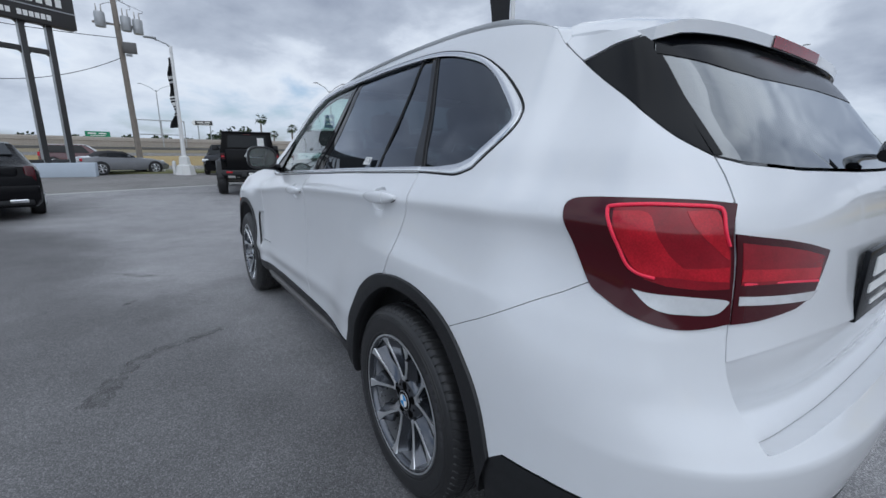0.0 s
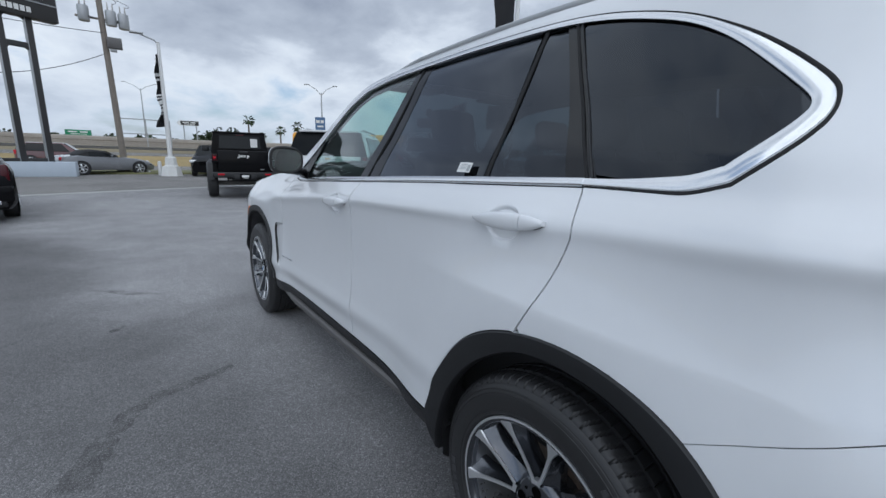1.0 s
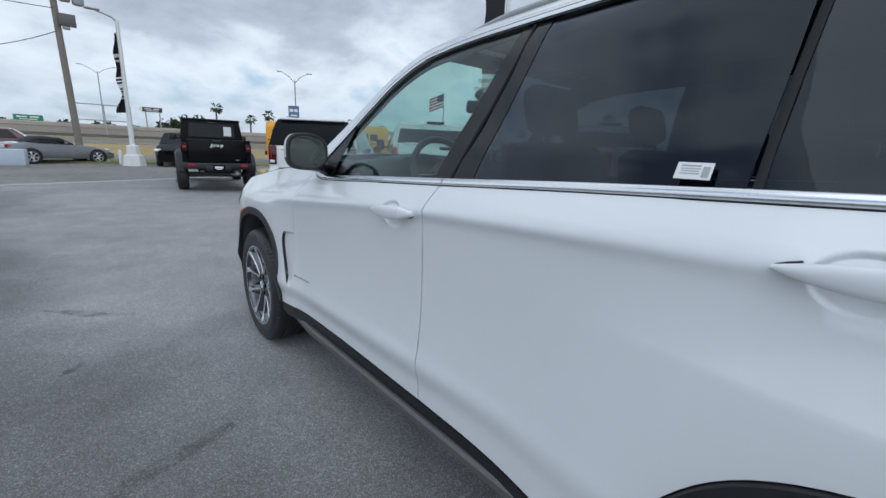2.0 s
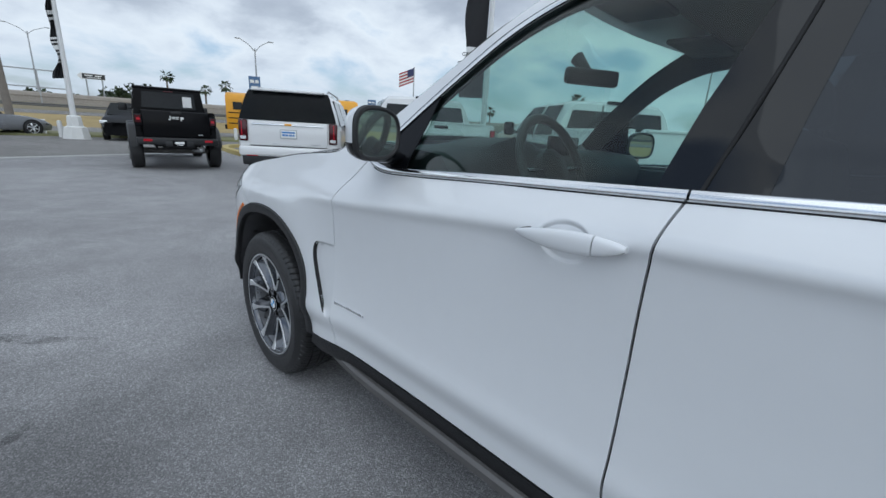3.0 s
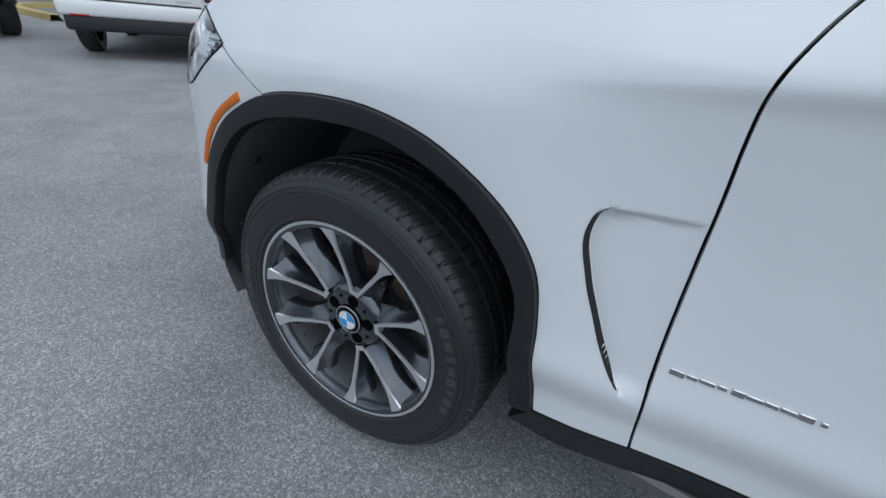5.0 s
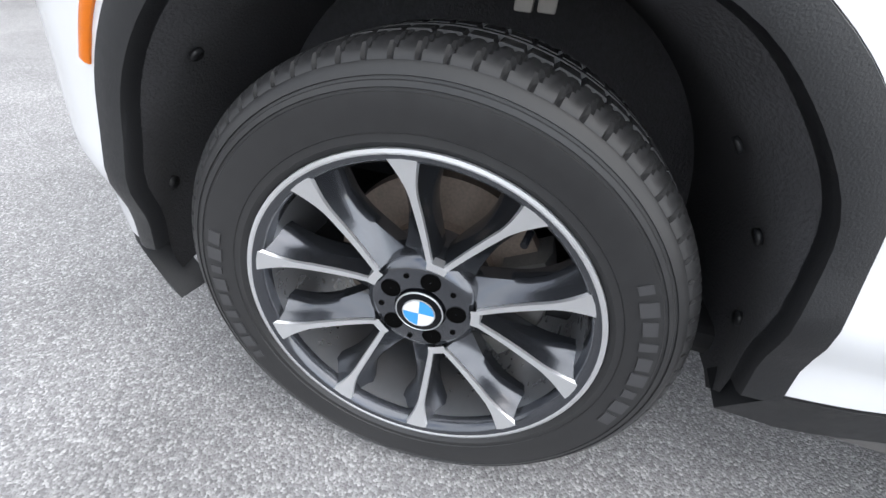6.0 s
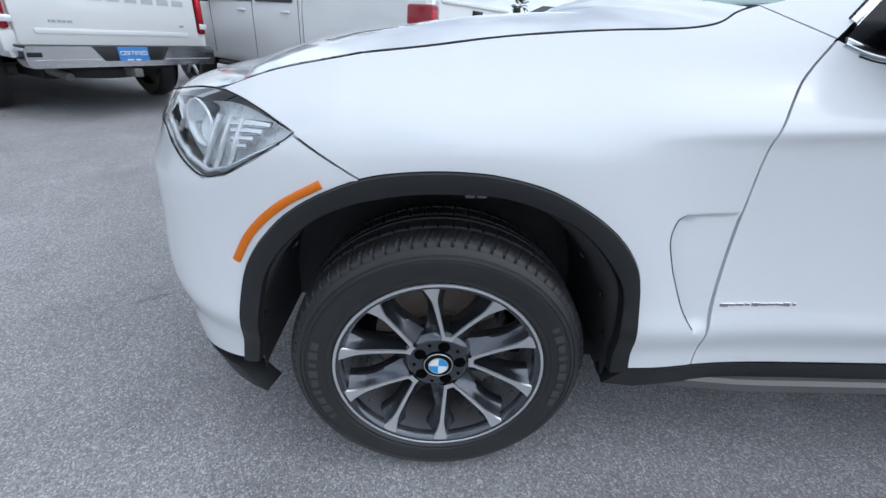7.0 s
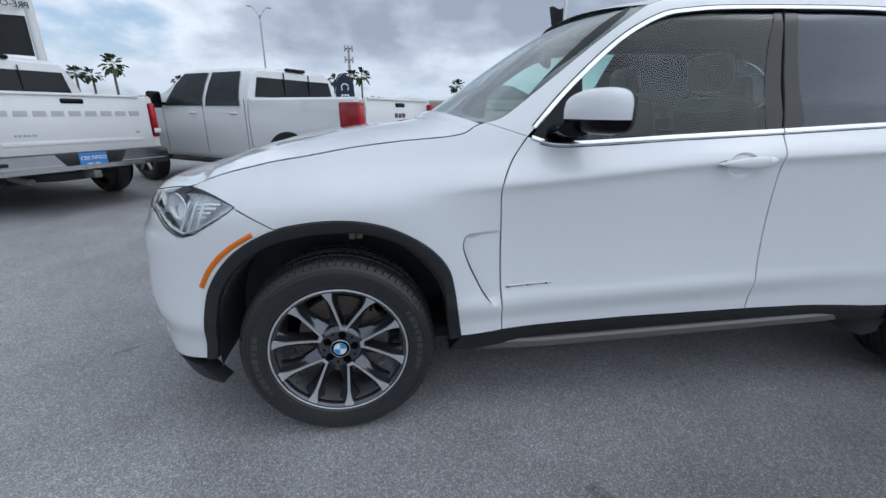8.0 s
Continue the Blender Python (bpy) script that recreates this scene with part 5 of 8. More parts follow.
def build_wheel(name, x, y, turn, spin):
    w = empty(name, pose(0, 0, 0))
    w.parent = suv
    tagged(w, "five V-spoke two-tone alloy wheel with black tyre")
    m = pose(x, y, WHEEL_Z) @ (pose(0, 0, 0) if turn < 0 else pose(0, 0, 0, 0, 0, 180)) @ pose(0, 0, 0, spin)
    w.matrix_basis = m @ Matrix.Scale(WHEEL_R / 0.3684, 4)

    def sub(nm, bm, mat, label="", smooth=40, owner=None):
        return part(nm, bm, mat, owner or w, label, smooth)
    # outwards is -x
    tyre = sub("tyre", wheel_tyre(), RUBBER, "", 28)
    # moulded lettering, left as bars and blocks along two arcs
    bm = bmesh.new()
    for start, count in ((-30, 9), (150, 9)):
        for k in range(count):
            a = radians(start + k * 5.6)
            hgt = 0.021
            c = Vector((-0.1282, 0.3035 * math.cos(a), 0.3035 * math.sin(a)))
            add_box(bm, (0, 0, 0), (0.0032, 0.022 if k % 3 else 0.013, hgt if k % 2 else hgt * 0.8), 0.0, Matrix.Translation(c) @ Matrix.Rotation(a - math.pi / 2, 4, "X"))
    tagged(sub("tyre_marking", bm, RUBBER_MARK, "", None, tyre), kind="stuff")
    rim = sub("rim", lathe([(0.252, -0.112), (0.2585, -0.117), (0.2575, -0.1205), (0.250, -0.121), (0.2425, -0.117), (0.238, -0.108), (0.236, -0.095)], 96), ALLOY_DARK)
    sub("barrel", lathe([(0.236, -0.095), (0.230, -0.02), (0.224, 0.06), (0.24, 0.11)], 72), BARREL, "", 40, rim)
    sub("rim_edge", lathe([(0.2588, -0.1175), (0.258, -0.1212), (0.2535, -0.1222), (0.2505, -0.1205), (0.2495, -0.116)], 96), ALLOY, "bright machined rim edge", 40, rim)
    # hub
    sub("hub", lathe([(0.095, -0.004), (0.095, -0.048), (0.091, -0.066), (0.084, -0.077), (0.075, -0.0835), (0.066, -0.0862), (0.040, -0.0875), (0.0385, -0.083), (0.001, -0.083)], 60), ALLOY_DARK, "", 40, rim)
    # black discs on the solid hub paint in the shade of its holes
    for k in range(5):
        a = radians(138 + 72 * k)
        bm = lathe([(0.0045, -0.0864), (0.0042, -0.088), (0.001, -0.0878)], 12, m=Matrix.Translation((0, 0.0615 * math.cos(a), 0.0615 * math.sin(a))))
        sub("pin_hole_disc", bm, HOLE_SHADE, "", 40, rim)
    for k in range(5):
        a = radians(102 + 72 * k)
        c = Vector((0, 0.0545 * math.cos(a), 0.0545 * math.sin(a)))
        bm = lathe([(0.0155, -0.0872), (0.0150, -0.0885), (0.0146, -0.0875), (0.001, -0.0874)], 20, m=Matrix.Translation(c))
        sub("bolt_hole_disc", bm, HOLE_SHADE, "", 40, rim)
    sub("valve", tube([(-0.095, 0.215 * math.cos(2.2), 0.215 * math.sin(2.2)), (-0.118, 0.206 * math.cos(2.2), 0.206 * math.sin(2.2))], 0.005, 8), GLOSS_BLACK, "", 50, rim)
    # roundel in four quarters
    sub("centre_cap", lathe([(0.0375, -0.083), (0.0375, -0.092), (0.034, -0.0945), (0.001, -0.0965)], 36), GLOSS_BLACK, "round black, blue and white hub cap", 50, rim)
    sub("cap_ring", lathe([(0.0368, -0.0915), (0.0365, -0.0938), (0.0350, -0.0945), (0.0345, -0.0938)], 36), ALLOY, "", 50, rim)
    sub("cap_ring", lathe([(0.0252, -0.0955), (0.0248, -0.0968), (0.0238, -0.0968), (0.0234, -0.096)], 36), ALLOY, "", 50, rim)
    for k in range(4):
        bm = bmesh.new()
        pts = [Vector((-0.0968, 0, 0))] + [Vector((-0.0966, 0.0235 * math.cos(t), 0.0235 * math.sin(t))) for t in np.linspace(k * math.pi / 2, (k + 1) * math.pi / 2, 8)]
        ring = [bm.verts.new(p) for p in pts]
        lowr = [bm.verts.new(p + Vector((0.003, 0, 0))) for p in pts]
        bm.faces.new(ring)
        for i in range(len(ring)):
            bm.faces.new((ring[i], ring[(i + 1) % len(ring)], lowr[(i + 1) % len(ring)], lowr[i]))
        sub("roundel_quarter", bm, ROUNDEL_BLUE if k % 2 else SIGN_PALE, "", None, rim)
    # five V spokes of two legs; each leg has a bright face and a dark flank that sweeps back
    for k in range(5):
        mid = radians(102 + 72 * k)
        for s in (-1, 1):
            def at(r, a, x):
                return Vector((x, r * math.cos(mid + a), r * math.sin(mid + a)))
            dark = bmesh.new()
            bright = bmesh.new()
            rows_b, rows_d = [], []
            for j in range(19):
                f = j / 18
                # straight leg: from the foot beside the hub out to the rim
                along, off = 0.0845 + (0.2335 - 0.0845) * f, 0.0105 + 0.0715 * f
                r = math.hypot(along, off)
                a0 = s * math.atan2(off, along)
                wide = 0.0085 + 0.004 * f + 0.03 * float(np.clip((f - 0.66) / 0.34, 0, 1)) ** 1.6
                xf = -0.088 - 0.030 * f ** 1.6
                da = wide / r / 2
                inn, outw = a0 - s * da, a0 + s * da
                rows_b.append([at(r, inn - s * 0.0006 / r, xf + 0.0034), at(r, inn + s * 0.10 * da, xf - 0.001), at(r, outw - s * 0.10 * da, xf - 0.001), at(r, outw + s * 0.0006 / r, xf + 0.0034)])
                # dark body: broad hollow flanks that widen to the rim, and a saddle towards the hub
                grow = float(smooth_step((f - 0.42) / 0.58))
                ow = 0.032 * (1 - f) ** 2.2 + 0.010 + 0.014 * grow
                iw = min(max(off - wide / 2 - 0.0004, 0.0), 0.007 + 0.019 * grow)
                deep = 0.026 + 0.012 * grow
                rows_d.append([at(r, inn, xf + 0.005), at(r, inn - s * iw * 0.3 / r, xf + 0.004 + deep * 0.42), at(r, inn - s * iw * 0.7 / r, xf + 0.004 + deep * 0.82), at(r, inn - s * iw / r, xf + 0.004 + deep), at(r, inn - s * iw / r, xf + 0.058),
                               at(r, outw + s * ow / r, xf + 0.058), at(r, outw + s * ow / r, xf + 0.004 + deep), at(r, outw + s * ow * 0.7 / r, xf + 0.004 + deep * 0.82), at(r, outw + s * ow * 0.3 / r, xf + 0.004 + deep * 0.42), at(r, outw, xf + 0.005)])
            vs = grid(bright, rows_b)
            vd = grid(dark, rows_d)
            cap(dark, vd[0]), cap(dark, vd[-1])
            sub("spoke", dark, ALLOY_DARK, "", 55, rim)
            sub("spoke_face", bright, ALLOY, "", 30, rim)
        # bridge across the foot of the V
        bm = bmesh.new()
        rows = []
        for a in np.linspace(-radians(10), radians(10), 7):
            rows.append([Vector((-0.0885, 0.0765 * math.cos(mid + a), 0.0765 * math.sin(mid + a))), Vector((-0.0895, 0.081 * math.cos(mid + a), 0.081 * math.sin(mid + a))), Vector((-0.0895, 0.0895 * math.cos(mid + a), 0.0895 * math.sin(mid + a))), Vector((-0.075, 0.092 * math.cos(mid + a), 0.092 * math.sin(mid + a)))])
        grid(bm, rows)
        sub("spoke_foot", bm, ALLOY, "", 40, rim)
    return w


def build_brake(x, y, side):
    m = pose(x, y, WHEEL_Z)
    d = part("brake_disc", lathe([(0.03, -0.03), (0.095, -0.03), (0.098, -0.012), (0.172, -0.01), (0.174, 0.012), (0.1, 0.014)], 64, m=m if side < 0 else m @ pose(0, 0, 0, 0, 0, 180)), DISC, suv, smooth=40)
    part("brake_hub", lathe([(0.001, -0.042), (0.07, -0.042), (0.094, -0.035), (0.0955, -0.011)], 40, m=m if side < 0 else m @ pose(0, 0, 0, 0, 0, 180)), RUST, suv, smooth=40)
    bm = bmesh.new()
    rows = []
    for a in np.linspace(-0.62, 0.62, 13):
        t = a + math.pi - 0.15
        rows.append([Vector((px * -side, -rr * math.cos(t) * 1, rr * math.sin(t) * 1)) for rr, px in ((0.118, -0.045), (0.185, -0.045), (0.196, -0.02), (0.196, 0.03), (0.118, 0.03))])
    vs = grid(bm, rows, closed=True)
    cap(bm, vs[0]), cap(bm, vs[-1])
    bmesh.ops.rotate(bm, verts=bm.verts, cent=(0, 0, 0), matrix=Matrix.Rotation(math.pi, 3, "X") if y > -1 else Matrix.Identity(3))
    bmesh.ops.transform(bm, matrix=m, verts=bm.verts)
    part("brake_caliper", bm, CAST, suv, smooth=35)


FACE_F, FACE_R = -0.828, -0.838
build_wheel("front_wheel", FACE_F, 0.012, -1, 0)
build_wheel("rear_wheel", FACE_R, AXLE_R, -1, -19)
build_wheel("front_wheel", -FACE_F, 0.012, 1, 12)
build_wheel("rear_wheel", -FACE_R, AXLE_R, 1, 50)
for side in (-1, 1):
    build_brake(side * 0.80, 0.012, side)
    build_brake(side * 0.81, AXLE_R, side)

# small fixings inside the front wheel house
for side in (-1, 1):
    for dy, dz in ((0.0, 0.0), (0.03, -0.002)):
        part("liner_tag", box((side * 0.73, -0.075 + dy, 0.775 + dz), (0.03, 0.024, 0.024), 0.003), CONCRETE, suv, smooth=40)
    for a, x in ((25, 0.86), (8, 0.86), (40, 0.84), (140, 0.86), (170, 0.86), (100, 0.74)):
        c = Vector((side * x, 0.02 - 0.447 * math.cos(radians(a)), 0.385 + 0.445 * math.sin(radians(a))))
        part("liner_clip", tube([c, c + Vector((0, 0.006 * math.cos(radians(a)), -0.006 * math.sin(radians(a))))], 0.011, 8), CLADDING, suv, smooth=40)

# ------------------------------------------------------------ cabin
part("floor_shade_plate", box((0, -1.45, 0.36), (1.66, 3.6, 0.05), 0.02), GAP, suv)
for side in (-1, 1):
    part("door_card", box((side * 0.80, -1.75, 0.80), (0.05, 2.3, 0.66), 0.02), TRIM_DARK, suv, smooth=40)
part("firewall", box((0, -0.52, 0.78), (1.5, 0.05, 0.72), 0.02), GAP, suv)
bm = bmesh.new()
rows = []
for k in range(17):
    x = -0.76 + 1.52 * k / 16
    hood_up = 0.055 * math.exp(-((x + 0.37) / 0.17) ** 2)
    rows.append([Vector((x, y, z)) for y, z in ((-0.56, 1.1), (-0.62, 1.18), (-0.78, 1.215 + hood_up * 0.7), (-1.0, 1.2 + hood_up * 1.2), (-1.05, 1.14 + hood_up), (-1.02, 0.9), (-0.85, 0.7), (-0.56, 0.7))])
vs = grid(bm, rows, closed=True)
cap(bm, vs[0]), cap(bm, vs[-1], True)
part("dashboard", bm, TRIM_DARK, suv, smooth=50)
part("display", box((0.0, -0.99, 1.23), (0.24, 0.02, 0.1), 0.006), GLOSS_BLACK, suv, smooth=40)
# steering wheel
wheel_m = pose(-0.37, -1.18, 1.165, 66, 0, 0)
bm = bmesh.new()
rows = []
for k in range(40):
    a = 2 * math.pi * k / 40
    c = Vector((0.187 * math.cos(a), 0.187 * math.sin(a), 0))
    o = Vector((math.cos(a), math.sin(a), 0))
    rows.append([wheel_m @ (c + o * 0.0165 * math.cos(b) + Vector((0, 0, 0.0165 * math.sin(b)))) for b in np.linspace(0, 2 * math.pi, 10, endpoint=False)])
grid(bm, rows, closed=True, loop=True)
steer = part("steering_wheel", bm, SEAT, suv, smooth=60)
part("steering_hub", lathe([(0.001, 0.03), (0.05, 0.026), (0.075, 0.008), (0.07, -0.03)], 24, "z", wheel_m), TRIM_DARK, steer, smooth=50)
for ang in (0, 180, 250, 290):
    a = radians(ang)
    part("steering_spoke", tube([wheel_m @ Vector((0.06 * math.cos(a), 0.06 * math.sin(a), 0.0)), wheel_m @ Vector((0.17 * math.cos(a), 0.17 * math.sin(a), 0.0))], 0.016, 8, flat=0.5), ALLOY_DARK if ang in (0, 180) else TRIM_DARK, steer, smooth=60)


def build_seat(x, y, wide=0.5, high=0.62, rest=True):
    s = empty("seat", None)
    s.parent = suv
    part("cushion", box((x, y + 0.12, 0.66), (wide, 0.5, 0.18), 0.06, segments=3), SEAT, s, smooth=60)
    m = pose(x, y - 0.1, 0.72, -14)
    part("backrest", box((0, 0, high / 2), (wide * 0.96, 0.14, high), 0.06, m, 3), SEAT, s, smooth=60)
    if rest:
        part("headrest", box((0, 0, high + 0.12), (0.25, 0.09, 0.17), 0.04, m, 3), SEAT, s, smooth=60)
        for dx in (-0.06, 0.06):
            part("headrest_post", tube([m @ Vector((dx, 0, high - 0.02)), m @ Vector((dx, 0, high + 0.06))], 0.007, 8), CHROME, s, smooth=60)


build_seat(-0.38, -1.86)
build_seat(0.38, -1.86)
for x in (-0.42, 0.0, 0.42):
    build_seat(x, -2.72, 0.42, 0.6)
part("inner_mirror", box((0, 0, 0), (0.25, 0.035, 0.066), 0.016, pose(0.0, -1.08, 1.52, 0, 0, -28), 3), TRIM_DARK, suv, smooth=50)
part("inner_mirror_foot", tube([(0.0, -1.0, 1.6), (0.0, -1.07, 1.535)], [0.03, 0.014], 8), TRIM_DARK, suv, smooth=50)
line_in = [p for p in ROOF_LINE if p[0] < -1.42]
across([(u, z - 0.035) for u, z in line_in], lambda f: 0.08 * (1 - f) ** 3, lambda f: 0.034, "headliner", HEADLINER, "", 12, 2.4)
for dx in (-0.37, 0.37):
    part("sun_visor", box((dx, -1.36, 1.668), (0.36, 0.17, 0.02), 0.008, None, 2), HEADLINER, suv, smooth=40)
# small white sticker inside the rear door pane
s = body(-2.46, 1.262)
sx, sy, sz = float(s[0]), float(s[1]), float(s[2])
st = part("window_sticker", box((0, 0, 0), (0.002, 0.062, 0.034), 0, Matrix.Translation((sx - 0.004, sy, sz)) @ Matrix.Rotation(radians(28), 4, "Y")), PAPER, suv, "white paper sticker with grey bars")
bm = bmesh.new()
for k, (dy, dz, wd, hh) in enumerate(((0.006, 0.010, 0.034, 0.003), (0.006, 0.004, 0.034, 0.002), (0.006, -0.001, 0.030, 0.002), (0.006, -0.006, 0.034, 0.002), (-0.021, -0.002, 0.012, 0.022))):
    add_box(bm, (-0.0012, dy, dz), (0.001, wd, hh), 0, Matrix.Translation((sx - 0.004, sy, sz)) @ Matrix.Rotation(radians(28), 4, "Y"))
part("sticker_bars", bm, STEEL, st)


# ------------------------------------------------------------ other vehicles
# each faces +y from its rear bumper at y = 0, and is then set at its place
def shell(stations):
    """A closed skin over cross-sections (y, half outline from the sill up to the middle of the roof)."""
    bm = bmesh.new()
    rows = []
    for y, half in stations:
        rows.append([Vector((x, y, z)) for x, z in half] + [Vector((-x, y, z)) for x, z in reversed(half)])
    vs = grid(bm, rows, closed=True)
    cap(bm, vs[0]), cap(bm, vs[-1], True)
    return bm


def quad_plate(a, b, c, d, thick, steps=1):
    """A four-cornered plate with thickness towards its normal."""
    p = [Vector(v) for v in (a, b, c, d)]
    n = (p[1] - p[0]).cross(p[3] - p[0]).normalized()
    bm = bmesh.new()
    lo = [bm.verts.new(v - n * thick) for v in p]
    hi = [bm.verts.new(v + n * thick) for v in p]
    bm.faces.new(hi), bm.faces.new(list(reversed(lo)))
    for k in range(4):
        bm.faces.new((lo[k], lo[(k + 1) % 4], hi[(k + 1) % 4], hi[k]))
    return bm


def road_wheel(owner, x, y, r, side, rim_mat=None, wide=0.24, spokes=5):
    w = empty("wheel")
    w.parent = owner
    w.matrix_basis = pose(x, y, r) @ (pose(0, 0, 0) if side < 0 else pose(0, 0, 0, 0, 0, 180))
    h = wide / 2
    part("tyre", lathe([(r * 0.64, -h * 0.85), (r * 0.72, -h), (r * 0.9, -h), (r * 0.98, -h * 0.8), (r, -h * 0.5), (r, h * 0.5), (r * 0.98, h * 0.8), (r * 0.9, h), (r * 0.64, h * 0.85)], 40), RUBBER, w, smooth=40)
    part("rim", lathe([(r * 0.66, -h * 0.9), (r * 0.63, -h * 0.95), (r * 0.58, -h * 0.75), (r * 0.56, h * 0.2), (0.001, h * 0.2)], 32), CAST, w, smooth=40)
    if rim_mat is ALLOY:
        part("rim_lip", lathe([(r * 0.67, -h * 0.9), (r * 0.67, -h * 0.99), (r * 0.61, -h * 0.95), (r * 0.59, -h * 0.8)], 32), ALLOY, w, smooth=40)
    for k in range(spokes):
        a = 2 * math.pi * k / spokes + 0.3
        p0 = Vector((-h * 0.72, 0.02 * math.cos(a), 0.02 * math.sin(a)))
        p1 = Vector((-h * 0.86, r * 0.62 * math.cos(a), r * 0.62 * math.sin(a)))
        part("spoke", tube([p0, p1], [0.055, 0.05] if spokes < 8 else [0.03, 0.036], 6, flat=0.5), rim_mat or ALLOY, w, smooth=40)


def bars(name, m, items, mat, owner, depth=0.004, label=""):
    """Flat bars standing for a badge or writing: (x, z, width, height) in the plane of m."""
    bm = bmesh.new()
    for x, z, wd, hh in items:
        add_box(bm, (x, -depth / 2, z), (wd, depth, hh), 0, m)
    return part(name, bm, mat, owner, label)


def lettering(text, size, mat, m, owner, name="lettering", depth=0.002):
    c = bpy.data.curves.new(name, "FONT")
    c.body, c.size, c.extrude, c.align_x, c.align_y = text, size, depth, "CENTER", "CENTER"
    c.materials.append(mat)
    ob = new(name, c)
    if owner is not None:
        ob.parent = owner
    ob.matrix_basis = m
    return ob


FACE_BACK = pose(0, 0, 0, 90, 0, 0)


def build_pickup(name, paint, m, label, length=5.9, half=1.02, top=1.92, bed_top=1.42, maker="wide", bed=2.05):
    t = tagged(empty(name, m), label, "pickup truck")
    wheel_r = 0.40
    axle = 1.28
    cy = bed - 2.05
    length += cy
    # bed with open box
    bm = bmesh.new()
    zt = bed_top
    ring = [(-half + 0.04, 0.62), (-half, 0.8), (-half, 1.12), (-half + 0.02, zt - 0.03), (-half + 0.05, zt), (-half + 0.12, zt), (-half + 0.12, 0.85), (half - 0.12, 0.85), (half - 0.12, zt), (half - 0.05, zt), (half - 0.02, zt - 0.03), (half, 1.12), (half, 0.8), (half - 0.04, 0.62)]
    rows = [[Vector((x, y, z)) for x, z in ring] for y in (0.09, 0.14, 1.0, bed - 0.15, bed - 0.03)]
    vs = grid(bm, rows, closed=True)
    cap(bm, vs[0]), cap(bm, vs[-1], True)
    part("bed", bm, paint, t, smooth=30)
    # cab and nose
    def sec(w, belt, roof, tum, zl=0.5):
        return [(w - 0.06, zl), (w, zl + 0.12), (w, belt - 0.2), (w - 0.025, belt), (w - tum * 0.55, (belt + roof) / 2), (w - tum, roof - 0.07), (w - tum - 0.08, roof - 0.015), (0.3, roof)]
    st = [(2.05, sec(half, 1.42, top - 0.06, 0.20)), (2.12, sec(half, 1.42, top - 0.01, 0.21)), (2.6, sec(half, 1.42, top, 0.22)), (3.5, sec(half, 1.42, top, 0.22)), (3.75, sec(half, 1.42, top - 0.03, 0.22)),
          (4.1, sec(half, 1.42, top - 0.22, 0.2)), (4.42, sec(half, 1.4, 1.46, 0.12)), (4.5, sec(half, 1.36, 1.41, 0.1)), (5.3, sec(half, 1.3, 1.36, 0.1)), (5.7, sec(half - 0.02, 1.24, 1.3, 0.1)), (length - cy, sec(half - 0.12, 1.05, 1.12, 0.14, 0.55))]
    st = [(y + cy, half_line) for y, half_line in st]
    part("cab", shell(st), paint, t, smooth=35)
    # tailgate
    gate = part("tailgate", box((0, 0.075, 1.06), (half * (1.78 if maker == "wide" else 1.62), 0.07, 0.70), 0.02), paint, t, smooth=40)
    part("gate_lip", box((0, 0.065, zt - 0.012), (half * 1.56, 0.1, 0.035), 0.012), paint, gate, smooth=40)
    part("gate_crease", box((0, 0.036, 0.86), (half * 1.5, 0.012, 0.05), 0.005), paint, gate, smooth=40)
    part("gate_handle", box((0, 0.036, 1.335), (0.24, 0.016, 0.055), 0.012), GLOSS_BLACK, gate, smooth=40)
    n = 9
    if maker == "wide":
        for k in range(n):
            bars("letter_bar", pose(0, 0.039, 1.17), [(-0.70 + 0.175 * k, 0.02, 0.125, 0.062)], LETTER_SHADE, gate)
    else:
        for k in range(3):
            bars("letter_bar", pose(0, 0.039, 1.17), [(-0.1 + 0.1 * k, 0.02, 0.075, 0.06)], RED_PAINT, gate)
    bars("badge", pose(0, 0.039, 0.95), [(-0.62, 0, 0.02, 0.022), (-0.585, 0, 0.03, 0.022), (-0.54, 0, 0.03, 0.022), (-0.50, 0, 0.03, 0.022), (-0.45, 0, 0.04, 0.022), (0.7, 0, 0.05, 0.022)], STEEL, gate)
    for s in (-1, 1):
        lamp = part("tail_lamp", box((s * (half - (0.045 if maker == "wide" else 0.062)), 0.10 if maker == "wide" else 0.17, 1.10 if maker == "wide" else 1.16), (0.09 if maker == "wide" else 0.13, 0.12 if maker == "wide" else 0.34, 0.46 if maker == "wide" else 0.40), 0.03, None, 3), RED_MID, t, "red tail lamp", smooth=50)
        part("lamp_glow", box((s * (half - 0.055), 0.075 if maker == "wide" else 0.13, 1.17), (0.06 if maker == "wide" else 0.1, 0.1 if maker == "wide" else 0.28, 0.28), 0.02, None, 3), RED_BRIGHT, lamp, smooth=40)
        part("lamp_clear", box((s * (half - 0.06), 0.003, 0.96), (0.09, 0.012, 0.06), 0.005), LAMP_CLEAR, lamp, smooth=40)
        part("corner_post", box((s * (half - 0.1), 0.12, 0.77), (0.2, 0.08, 0.2), 0.02), paint, t, smooth=40)
    # bumper with a plate pocket and corner steps
    bump = empty("rear_bumper")
    bump.parent = t
    for s in (-1, 1):
        line = [(0.40, 0.735), (0.93, 0.735), (0.96, 0.70), (0.96, 0.60), (0.93, 0.54), (0.0, 0.54), (0.0, 0.595), (0.30, 0.595)]
        m2 = axes((0, -0.13, 0), Vector((s, 0, 0)), Vector((0, 0, 1)), Vector((0, 1, 0)))
        part("bumper_bar", slab(line, 0.2, m2), BUMPER_CHROME, bump, smooth=30)
